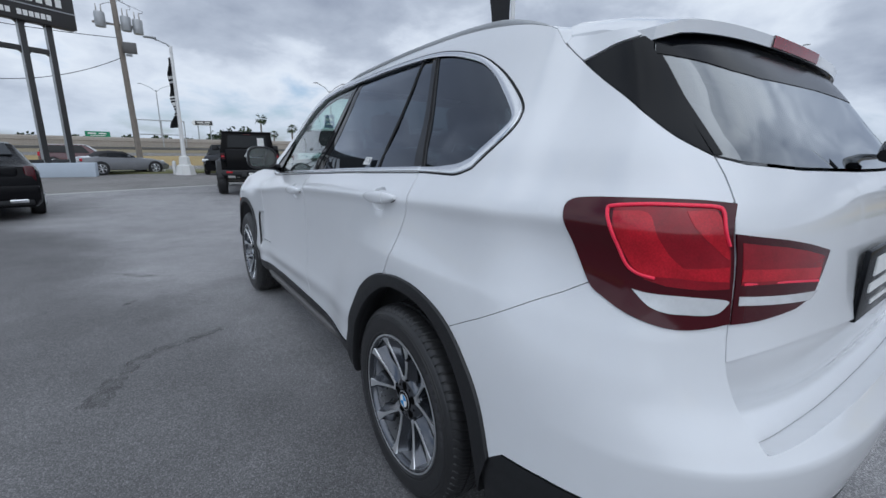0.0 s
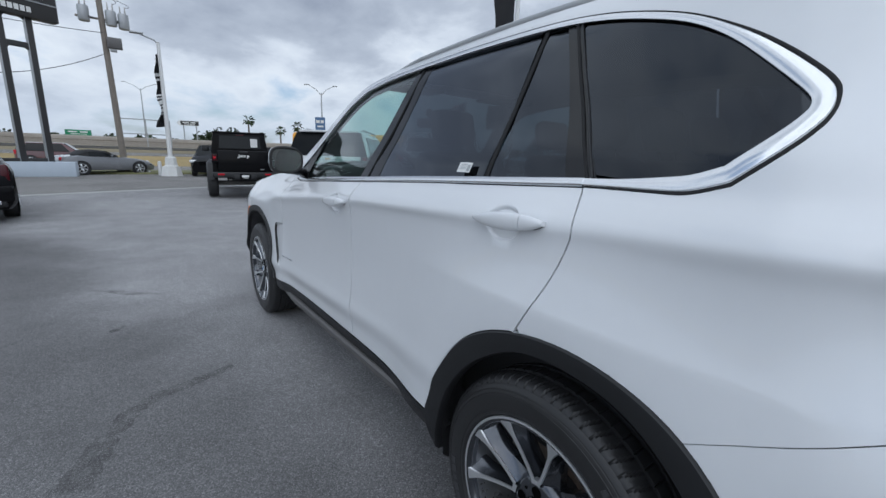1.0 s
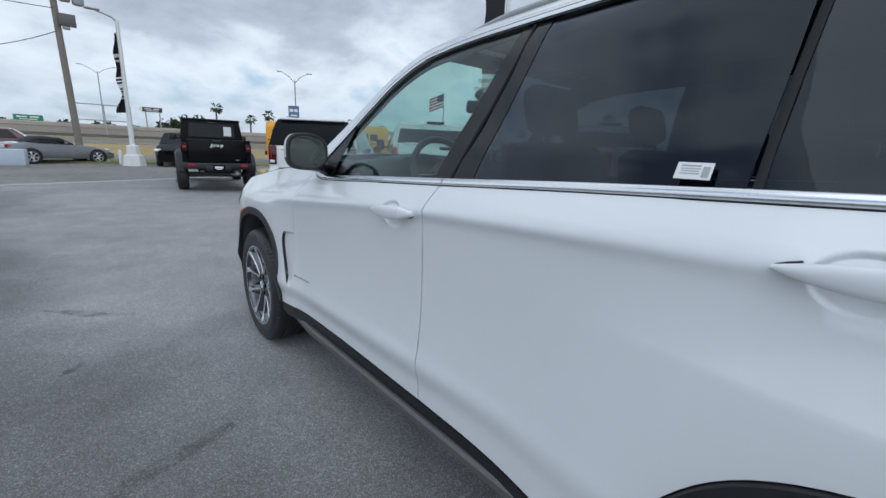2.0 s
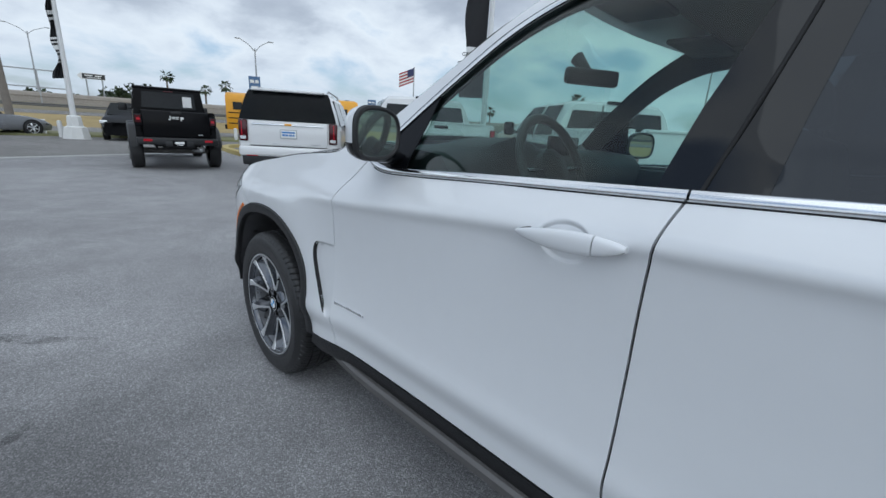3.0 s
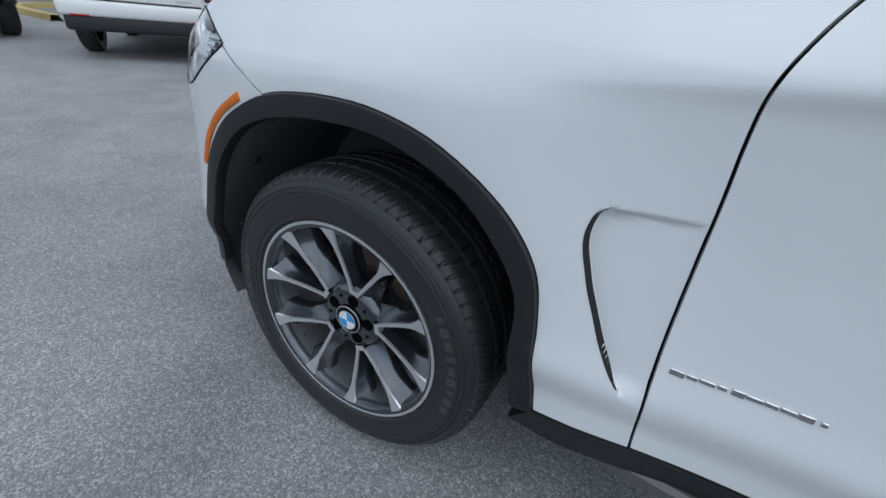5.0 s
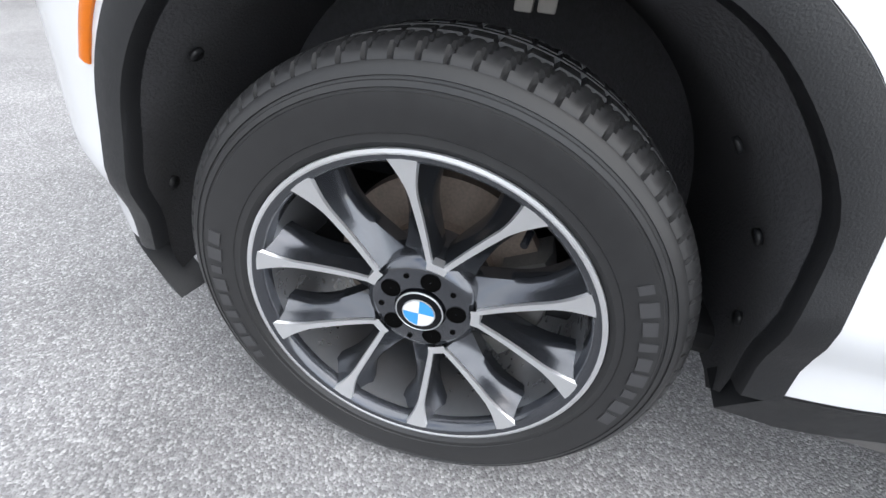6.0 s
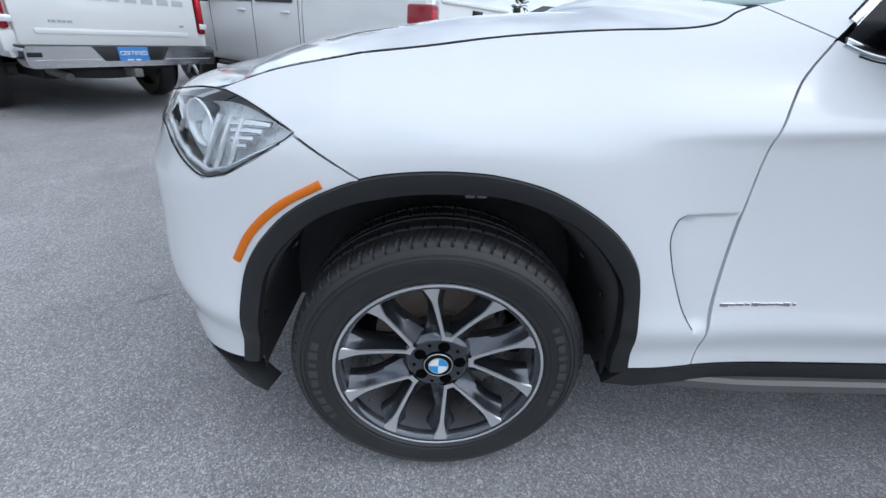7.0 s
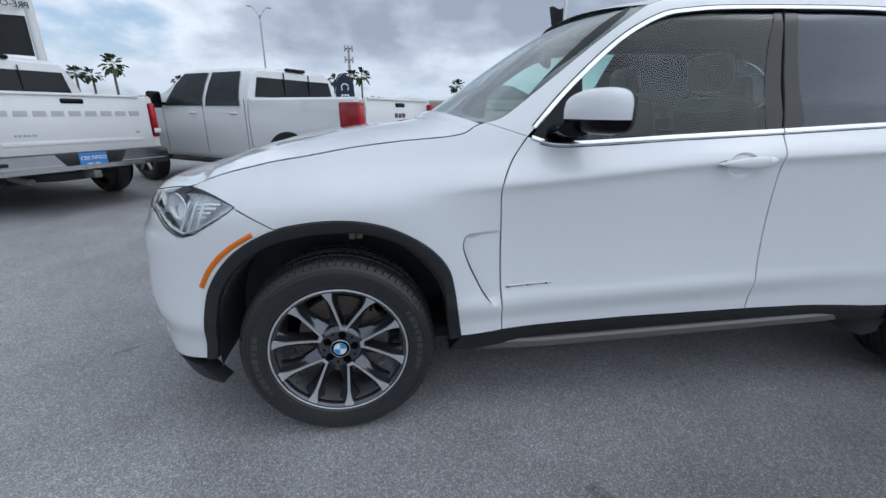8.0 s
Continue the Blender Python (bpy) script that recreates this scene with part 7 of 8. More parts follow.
for s in (-1, 1):
    part("tail_lamp", box((s * 0.76, 0.1, 0.78), (0.16, 0.16, 0.42), 0.04, None, 3), RED_DARK, sedan, "tall dark red tail lamp", smooth=50)
    part("exhaust_tip", box((s * 0.55, -0.02, 0.36), (0.26, 0.1, 0.07), 0.02, None, 3), CHROME, sedan, smooth=50)


def build_bus(m):
    t = tagged(empty("school_bus", m), "yellow school bus on the road behind the car park", "bus")
    half = 1.2
    def sec(top, w=half, low=0.55):
        return [(w - 0.05, low), (w, low + 0.1), (w, top - 0.5), (w - 0.12, top - 0.18), (w - 0.4, top - 0.04), (0.2, top)]
    part("body_shell", shell([(0, sec(2.95, 1.12)), (0.1, sec(3.0)), (8.6, sec(3.0)), (8.8, sec(2.9, 1.15))]), BUS_YELLOW, t, smooth=40)
    part("hood", shell([(8.75, sec(1.75, 1.1, 0.6)), (9.8, sec(1.65, 1.0, 0.6)), (10.2, sec(1.5, 0.9, 0.65))]), BUS_YELLOW, t, smooth=40)
    for s in (-1, 1):
        for k in range(11):
            part("side_window", box((s * (half - 0.01), 0.75 + 0.7 * k, 2.1), (0.06, 0.58, 0.5), 0.02), GLASS_DARK, t)
        for z in (0.95, 1.3, 1.65):
            part("rub_rail", box((s * (half + 0.01), 4.3, z), (0.03, 8.3, 0.06)), GAP, t)
        for yc in (2.2, 9.0):
            road_wheel(t, s * 1.08, yc, 0.5, s, CAST)
    part("windscreen", box((0, 8.82, 2.15), (2.0, 0.05, 0.8), 0.02), GLASS_DARK, t)
    part("bumper", box((0, 10.3, 0.7), (2.2, 0.16, 0.3), 0.03), GAP, t)
    part("rear_bumper", box((0, -0.05, 0.7), (2.3, 0.14, 0.3), 0.03), GAP, t)


build_bus(pose(8.8, 30.6, 0, 0, 0, -117.8))


def far_car(name, paint, m, label, box_like=False):
    """A parked car some way off: body, glass, lamps and wheels."""
    hs = [(0.0, 0.75, 0.85, 0.1, 0.8), (0.08, 0.98, 1.1, 0.14, 0.9), (0.3, 1.02, 1.5, 0.24, 0.92), (0.6, 1.02, 1.66, 0.25, 0.92), (2.6, 1.0, 1.68, 0.25, 0.92), (3.4, 0.98, 1.12, 0.15, 0.92), (4.2, 0.9, 1.02, 0.15, 0.9), (4.6, 0.6, 0.8, 0.15, 0.78)]
    t = low_car(name, paint, m, label, 4.6, 0.92, hs, (0.85, 3.6), 0.36)
    for s in (-1, 1):
        part("side_window", quad_plate((s * 0.9, 0.5, 1.06), (s * 0.9, 3.0, 1.04), (s * 0.7, 2.55, 1.58), (s * 0.7, 0.7, 1.58), 0.02), GLASS_DARK, t)
        part("tail_lamp", box((s * 0.82, 0.08, 0.95), (0.16, 0.14, 0.3), 0.03, None, 3), RED_BRIGHT, t, smooth=50)
        part("head_lamp", box((s * 0.74, 4.36, 0.8), (0.3, 0.3, 0.14), 0.03, None, 3), LAMP_CLEAR, t, smooth=50)
    part("windscreen", quad_plate((-0.75, 3.35, 1.1), (0.75, 3.35, 1.1), (0.62, 2.7, 1.62), (-0.62, 2.7, 1.62), 0.03), GLASS_DARK, t)
    part("rear_window", quad_plate((-0.7, 0.13, 1.14), (0.7, 0.13, 1.14), (0.6, 0.34, 1.56), (-0.6, 0.34, 1.56), 0.05), GLASS_DARK, t)
    part("grille", box((0, 4.56, 0.7), (0.9, 0.08, 0.24), 0.02), GLOSS_BLACK, t)


far_car("red_car", RED_PAINT, pose(-8.3, 39.0, 0, 0, 0, -93), "dark red sport utility car on the road behind the sign")
far_car("dark_car", BLACK_PAINT, pose(2.7, 26.2, 0, 0, 0, 165), "black sport utility car waiting at the lot exit")


# ------------------------------------------------------------ street furniture and distance
def place(az, r, z=0.0):
    """A point at a bearing (degrees from +x) and distance from the middle of the walk."""
    return Vector((-1.7 + r * math.cos(radians(az)), -2.0 + r * math.sin(radians(az)), z))


def belt(name, rows, mat, label, category, a0=-60.0, a1=190.0, n=120):
    """A long strip of ground that bends round the car park: rows of (distance, height)."""
    bm = bmesh.new()
    grid(bm, [[place(a0 + (a1 - a0) * k / n, r, z) for k in range(n + 1)] for r, z in rows])
    return tagged(part(name, bm, mat, smooth=50), label, category, kind="structure")


bm = bmesh.new()
near, far = [], []
for k in range(41):
    x = -16.0 + 30.0 * k / 40
    near.append(Vector((x, 14.14 + 0.4464 * (x + 0.0), 0.004)))
    a = math.atan2(28.0, x * 0.9)
    far.append(place(math.degrees(a), 26.9, 0.004))
grid(bm, [near, far])
tagged(part("lot_apron", bm, FAR_ASPHALT, smooth=50), "pale concrete apron beyond the white line", "pavement", kind="structure")
belt("verge", [(26.8, 0.0), (26.85, 0.10), (27.1, 0.11), (30.0, 0.13), (30.2, 0.12), (30.25, 0.0)], KERB_GRASS, "thin grass verge with kerb", "verge")
belt("frontage_road", [(30.2, 0.005), (42.0, 0.005)], FAR_ASPHALT, "pale worn frontage road", "road")
belt("embankment", [(42.0, 0.0), (44.0, 0.12), (48.0, 0.35), (54.0, 0.7)], GOLD_GRASS, "yellow dry grass slope below the highway", "grass")
belt("service_road", [(54.0, 0.7), (54.05, 0.78), (59.0, 1.0)], FAR_ASPHALT, "grey slip road along the highway", "road")
belt("upper_bank", [(59.0, 0.99), (62.0, 1.3), (66.0, 1.75)], DRY_GRASS, "brown dry bank below the highway wall", "grass")
belt("guard_rail", [(58.8, 1.35), (58.75, 1.42), (58.8, 1.5), (58.75, 1.58), (58.8, 1.66), (58.9, 1.66), (58.9, 1.35)], CAST, "weathered grey steel guard rail beside the slip road", "guard rail")
belt("highway_wall", [(66.0, 1.4), (66.0, 2.35), (65.95, 2.38), (65.95, 2.5), (66.0, 2.53), (66.0, 2.75), (66.1, 2.86), (66.5, 2.86), (66.6, 2.75), (66.6, 1.4)], WALL_TAN, "tan concrete highway barrier", "wall")
belt("highway", [(66.6, 2.2), (90.0, 2.3), (140.0, 1.0), (200.0, 0.02)], DRY_GRASS, "dry land beyond the highway", "ground")

bm = bmesh.new()
a, b = Vector((-9.5, 9.9, 0.009)), Vector((4.5, 16.15, 0.009))
d = (b - a).normalized()
nrm = Vector((-d.y, d.x, 0)) * 0.17
vs = [bm.verts.new(v) for v in (a - nrm, b - nrm, b + nrm, a + nrm)]
bm.faces.new(vs)
tagged(part("painted_line", bm, LINE_WHITE), "worn white painted line on asphalt", "road marking", kind="structure")


def blob_patch(name, pts, wide, label, z=0.006, seed=1):
    """A stain with a ragged edge along a bent line."""
    random.seed(seed)
    line = round_line(pts, 6)
    left, right = [], []
    n = len(line)
    for i, p in enumerate(line):
        q, o = line[min(i + 1, n - 1)], line[max(i - 1, 0)]
        d = Vector((q[0] - o[0], q[1] - o[1])).normalized()
        w = wide(i / (n - 1)) * random.uniform(0.8, 1.2)
        left.append(Vector((p[0] - d.y * w, p[1] + d.x * w, z)))
        right.append(Vector((p[0] + d.y * w * random.uniform(0.8, 1.2), p[1] - d.x * w, z)))
    bm = bmesh.new()
    grid(bm, [left, right])
    tagged(part(name, bm, STAIN), label, "stain", kind="structure")


blob_patch("oil_stain", [(-2.03, -1.6), (-1.99, -1.49), (-1.92, -1.28), (-1.84, -1.12), (-1.73, -1.02), (-1.55, -0.95), (-1.33, -0.86)], lambda f: 0.062 - 0.03 * f + 0.026 * math.exp(-(f / 0.1) ** 2), "dark curved oil stain on the asphalt", seed=3)
blob_patch("oil_stain", [(-1.97, 0.10), (-1.91, 0.18), (-1.86, 0.25)], lambda f: 0.03 * math.sin(math.pi * min(max(f, 0.08), 0.92)), "small dark oil spot on the asphalt", seed=4)
blob_patch("oil_stain", [(-2.12, 1.36), (-1.94, 1.2), (-1.8, 1.06), (-1.58, 0.92)], lambda f: 0.05 * math.sin(math.pi * min(max(f, 0.06), 0.94)), "faint brown stain on the asphalt", seed=5)
blob_patch("oil_stain", [(-2.53, 0.18), (-2.43, 0.28)], lambda f: 0.03 * math.sin(math.pi * min(max(f, 0.1), 0.9)), "small dark oil spot on the asphalt", seed=6)
blob_patch("oil_stain", [(-0.24, 1.31), (-0.19, 1.24), (-0.15, 1.18)], lambda f: 0.02 * math.sin(math.pi * min(max(f, 0.1), 0.9)), "small dark oil spot on the asphalt", seed=7)
blob_patch("oil_stain", [(1.28, 4.27), (1.32, 4.24), (1.37, 4.21)], lambda f: 0.022 * math.sin(math.pi * min(max(f, 0.15), 0.85)), "small dark mark on the asphalt", seed=9)


def pole_lamp():
    """White lamp pole on a stepped concrete foot, with a furled flag tied to it."""
    x, y = -0.08, 23.0
    t = tagged(empty("street_lamp", pose(x, y, 0)), "white lamp pole on concrete foot with furled banner", "street lamp")
    bm = bmesh.new()
    rows = []
    for z, s in ((0.0, 0.52), (0.3, 0.46), (0.5, 0.42), (0.55, 0.3), (0.95, 0.26), (1.0, 0.2)):
        rows.append([Vector((s * math.cos(a), s * math.sin(a), z)) for a in np.linspace(math.pi / 8, 2 * math.pi + math.pi / 8, 8, endpoint=False)])
    vs = grid(bm, rows, closed=True)
    cap(bm, vs[-1])
    part("foot", bm, CONCRETE_WHITE, t, smooth=20)
    part("pole", tube([(0, 0, 0.9), (0, 0, 6.55)], [0.11, 0.075], 14), POLE_WHITE, t, smooth=60)
    part("arm", tube([(0, 0, 6.45), (-0.15, 0, 6.62), (-0.7, 0, 6.8)], 0.035, 8), STEEL, t, smooth=60)
    part("lamp_head", box((-0.85, 0, 6.84), (0.55, 0.24, 0.09), 0.04, None, 3), STEEL, t, smooth=50)
    def pleats(z):
        """Cross-section of the gathered cloth at a height: a folded ribbon."""
        f = (z - 2.5) / 3.5
        wide = 0.10 + 0.22 * math.exp(-(f / 0.16) ** 2) + 0.07 * math.sin(9 * f + 1) ** 2 + 0.07 * math.exp(-((f - 0.42) / 0.12) ** 2)
        lean = 0.05 * math.sin(7 * f)
        return [(-0.08 - wide * (0.02 + k / 10) + lean * k / 10, 0.07 * math.sin(k * 2.1 + 5 * f) * (0.6 + 0.4 * math.sin(11 * f))) for k in range(11)]

    def cloth(z0, z1, off):
        bm = bmesh.new()
        n = max(2, int((z1 - z0) / 0.06))
        rows = []
        for i in range(n + 1):
            z = z0 + (z1 - z0) * i / n
            p = pleats(z)
            rows.append([Vector((x, y - 0.006 - off, z - 0.05 * k / 10)) for k, (x, y) in enumerate(p)] + [Vector((x, y + 0.006 + off, z - 0.05 * k / 10)) for k, (x, y) in reversed(list(enumerate(p)))])
        vs = grid(bm, rows, closed=True)
        cap(bm, vs[0]), cap(bm, vs[-1])
        bmesh.ops.recalc_face_normals(bm, faces=bm.faces)
        return bm

    flag = tagged(part("furled_banner", cloth(2.5, 6.0, 0), FLAG_BLACK, smooth=30), "furled black and white banner tied to pole", "banner")
    flag.matrix_basis = pose(x, y, 0)
    for z0, z1 in ((3.12, 3.2), (3.26, 3.42), (3.5, 3.56), (3.62, 3.8), (3.88, 3.94), (4.02, 4.1), (4.75, 4.85), (4.95, 5.1)):
        part("white_fold", cloth(z0, z1, 0.005), FLAG_WHITE, flag, smooth=40)
    for z in (2.95, 4.4, 5.75):
        part("tie", tube([(-0.2, 0, z), (0.09, 0, z)], 0.012, 6), GAP, flag)


pole_lamp()


def utility_pole():
    t = tagged(empty("utility_pole", pose(-2.03, 27.6, 0)), "weathered wooden utility pole with grey transformers", "utility pole")
    part("pole", tube([(-0.06, 0, 0), (-0.38, 0, 14.2)], [0.17, 0.12], 14), WOOD_POLE, t, smooth=60)
    for x, z in ((-0.98, 8.45), (0.18, 8.4), (0.72, 8.32)):
        can = part("transformer", lathe([(0.001, z - 0.5), (0.23, z - 0.5), (0.25, z - 0.45), (0.25, z + 0.2), (0.23, z + 0.26), (0.001, z + 0.3)], 20, "z", pose(x, -0.14, 0)), STEEL, t, smooth=40)
        for dx in (-0.11, 0.11):
            part("insulator", tube([(x + dx, -0.14, z + 0.26), (x + dx, -0.14, z + 0.66)], [0.035, 0.02], 8), CONCRETE, can, smooth=40)
        part("bracket", tube([(x, -0.1, z - 0.2), (-0.2, 0, z - 0.24)], 0.03, 6), STEEL, t)
        part("drop_wire", tube(round_line([(x + 0.1, -0.14, z + 0.6), (x + 0.3, -0.1, z + 0.75), (0.1, 0, z + 1.1), (-0.2, 0, z + 1.3)], 4), 0.012, 5), GAP, t)
    part("meter_box", box((0.2, -0.24, 7.0), (0.66, 0.34, 0.56), 0.03), BOARD, t, smooth=40)
    part("meter_foot", box((0.12, -0.2, 6.62), (0.3, 0.2, 0.12), 0.02), STEEL, t, smooth=40)
    part("cross_arm", box((-0.3, 0, 8.2), (2.1, 0.1, 0.1), 0.01), WOOD_POLE, t)


utility_pole()


def wire(name, a, b, sag):
    a, b = Vector(a), Vector(b)
    pts = [a.lerp(b, k / 16) - Vector((0, 0, sag * 4 * (k / 16) * (1 - k / 16))) for k in range(17)]
    tagged(part(name, tube(pts, 0.018, 5), GAP), "thin black overhead power line", "power line")


wire("power_line", (-2.2, 27.5, 7.5), (-15.0, 25.6, 8.0), 0.35)
wire("power_line", (-2.2, 27.5, 6.5), (-10.5, 27.0, 5.0), 0.85)
wire("power_line", (-2.3, 27.5, 9.6), (-18.0, 39.0, 10.4), 0.5)



def dealer_sign():
    at = pose(-5.1, 22.9, 0)
    t = tagged(empty("pylon_sign", at), "tall dark pylon sign on pale blue plinth", "sign")
    part("plinth", box((-0.95, 0.0, 0.33), (4.4, 1.3, 0.66), 0.03), material("pale blue grey render", (0.50, 0.56, 0.63), 0.8, vary=0.06, scale=2, bump=0.2, bump_scale=30), t, smooth=40)
    turn = pose(0, 0, 0, 0, 0, 28)
    for x in (-3.0, -0.56, 0.40):
        leg = part("leg", box((x, 0, 3.7), (0.22, 0.2, 6.1), 0.012, turn), SIGN_DARK, t, smooth=40)
        # pale strip paints the light on the left face of the dark leg
        part("leg_lit_side", box((x - 0.125, 0, 3.7), (0.03, 0.19, 6.1), 0.008, turn), STEEL, leg, smooth=40)
    for x, hw in ((-1.78, 1.1), (-0.08, 0.37)):
        part("beam", box((x, 0, 5.6), (hw * 2, 0.18, 0.22), 0.02, turn), SIGN_DARK, t, smooth=40)
        part("base_bar", box((x, 0, 0.74), (hw * 2, 0.18, 0.15), 0.02, turn), SIGN_DARK, t, smooth=40)
        for s in (-1, 1):
            for z in (5.5, 6.72):
                # rounded inner corners under the beam and under the box
                bm = bmesh.new()
                arc = [(0.2 - 0.2 * math.sin(a), -0.2 + 0.2 * math.cos(a)) for a in np.linspace(0, math.pi / 2, 8)]
                rows = []
                for y in (-0.085, 0.085):
                    rows.append([turn @ Vector((x + s * (hw + 0.01 - px), y, z + pz)) for px, pz in [(0.0, 0.0)] + arc])
                vs = grid(bm, rows, closed=True)
                for row in vs:
                    bm.faces.new(row)
                bmesh.ops.recalc_face_normals(bm, faces=bm.faces)
                part("corner_web", bm, SIGN_DARK, t)
    cabinet = part("sign_box", box((-0.9, -0.05, 7.78), (4.6, 0.5, 2.1), 0.04, turn), SIGN_DARK, t, smooth=40)
    x = -2.75
    bars_at = []
    for word in (4, 5, 6):
        for k in range(word):
            bars_at.append((x, 7.03, 0.15, 0.22))
            x += 0.2
        x += 0.16
    for item in bars_at:
        bars("name_bar", turn @ pose(0, -0.31, 0), [item], SIGN_PALE, cabinet, 0.02)
    for k in range(6):
        bars("name_bar", turn @ pose(0, -0.31, 0), [(-0.9 + 0.34 * k, 7.73, 0.22, 0.34)], SIGN_PALE, cabinet, 0.02)
    part("box_rim", box((-0.9, -0.06, 7.4), (4.62, 0.52, 0.05), 0.01, turn), STEEL, cabinet)


dealer_sign()


def bollard(x, y, high=0.75):
    tagged(part("bollard", lathe([(0.001, high), (0.08, high - 0.03), (0.09, high - 0.08), (0.09, 0.0)], 14, "z", pose(x, y, 0)), POLE_WHITE, smooth=40), "white painted steel bollard", "bollard", "bollards")


for x, y in ((-1.05, 25.4), (-0.55, 23.9), (6.9, 23.9)):
    bollard(x, y)
tagged(part("marker_post", tube([(3.25, 21.0, 0), (3.25, 21.0, 1.55)], 0.05, 10), POLE_WHITE, smooth=50), "slim pale plastic marker post", "post")


def banner_pole():
    """A white pole with a black and white cloth banner; its print shows through, so it reads backwards from behind."""
    x, y = 9.12, 7.36
    t = tagged(empty("flag_pole", pose(x, y, 0)), "white pole for a vertical banner", "flag pole")
    part("pole", tube([(0, 0, 0), (0, 0, 7.5)], [0.10, 0.07], 14), POLE_WHITE, t, smooth=60)
    part("foot", lathe([(0.28, 0), (0.28, 0.5), (0.2, 0.55), (0.001, 0.55)], 20, "z"), CONCRETE_WHITE, t, smooth=30)
    side = Vector((-0.62, 0.785, 0))
    face = Vector((-0.785, -0.62, 0))

    def cloth(z0, z1, wide, seed):
        bm = bmesh.new()
        rows = []
        for k in range(15):
            z = z0 + (z1 - z0) * k / 14
            rows.append([Vector((x, y, z)) + side * (0.1 + wide * (0.92 + 0.08 * math.sin(3 * z)) * j / 8) + face * 0.06 * math.sin(2.4 * z + j * 0.7 + seed) for j in range(9)])
        a = grid(bm, rows)
        return bm
    banner = tagged(empty("banner"), "black and white cloth banner hanging from pole", "banner")
    ob = part("lower_cloth", cloth(2.35, 3.15, 0.78, 0.2), FLAG_BLACK, banner, smooth=60)
    part("white_band", cloth(3.15, 3.85, 0.72, 0.2), FLAG_WHITE, banner, smooth=60)
    part("upper_cloth", cloth(3.85, 6.9, 0.72, 0.2), FLAG_BLACK, banner, smooth=60)
    m = axes(Vector((x, y, 3.62)) + side * 0.47 + face * 0.09, side, Vector((0, 0, 1)), side.cross(Vector((0, 0, 1))))
    lettering("CERTIFIED", 0.155, INK, m, banner, depth=0.012)
    m = axes(Vector((x, y, 3.36)) + side * 0.47 + face * 0.09, side, Vector((0, 0, 1)), side.cross(Vector((0, 0, 1))))
    lettering("PRE-OWNED", 0.165, INK, m, banner, depth=0.012)


banner_pole()


def furled_banner_pole():
    """A thin white pole with a dark banner wound round it."""
    p = Vector((14.2, -7.1, 0))
    t = tagged(empty("flag_pole", Matrix.Translation(p)), "thin white pole for a small banner", "flag pole")
    part("pole", tube([(0, 0, 0), (0, 0, 6.2)], [0.07, 0.05], 10), POLE_WHITE, t, smooth=60)
    part("foot", lathe([(0.2, 0), (0.2, 0.4), (0.001, 0.42)], 16, "z"), CONCRETE_WHITE, t, smooth=30)
    side = Vector((0.38, 0.92, 0))
    banner = tagged(empty("banner", Matrix.Translation(p)), "small dark banner with pale lower edge on pole", "banner")
    for name, z0, z1, mat in (("dark_cloth", 4.3, 4.95, FLAG_BLACK), ("pale_band", 4.0, 4.3, FLAG_WHITE)):
        bm = bmesh.new()
        grid(bm, [[side * (0.06 + 0.52 * (0.75 + 0.25 * f) * j / 8) + Vector((-0.92, 0.38, 0)) * 0.06 * math.sin(j * 0.8 + 4 * f) + Vector((0, 0, z0 + (z1 - z0) * f - 0.05 * math.sin(j * 0.7))) for j in range(9)] for f in np.linspace(0, 1, 9)])
        part(name, bm, mat, banner, smooth=60)


furled_banner_pole()


def feather_flag():
    t = tagged(empty("feather_flag", pose(12.6, 1.25, 0)), "navy feather flag with white lettering", "flag")
    part("mast", tube([(0, 0, 0), (0, 0, 1.9), (0.0, -0.1, 2.28), (0.0, -0.3, 2.42)], 0.02, 8), STEEL, t, smooth=50)
    prof = [(0.03, 0.5), (0.04, 1.95), (0.0, 2.2), (-0.14, 2.38), (-0.3, 2.42), (-0.44, 2.3), (-0.6, 2.08), (-0.62, 1.7), (-0.6, 0.6)]
    part("sail", slab([(-y, z) for y, z in prof], 0.012, axes((0, 0, 0), Vector((0, -1, 0)), Vector((0, 0, 1)), Vector((-1, 0, 0)))), FLAG_NAVY, t)
    for k, ch in enumerate("CERT"):
        m = axes((-0.03, -0.3, 2.0 - 0.3 * k), Vector((0, 0, -1)), Vector((0, -1, 0)), Vector((-1, 0, 0)))
        lettering(ch, 0.36, SIGN_PALE, m, t, depth=0.004)


feather_flag()


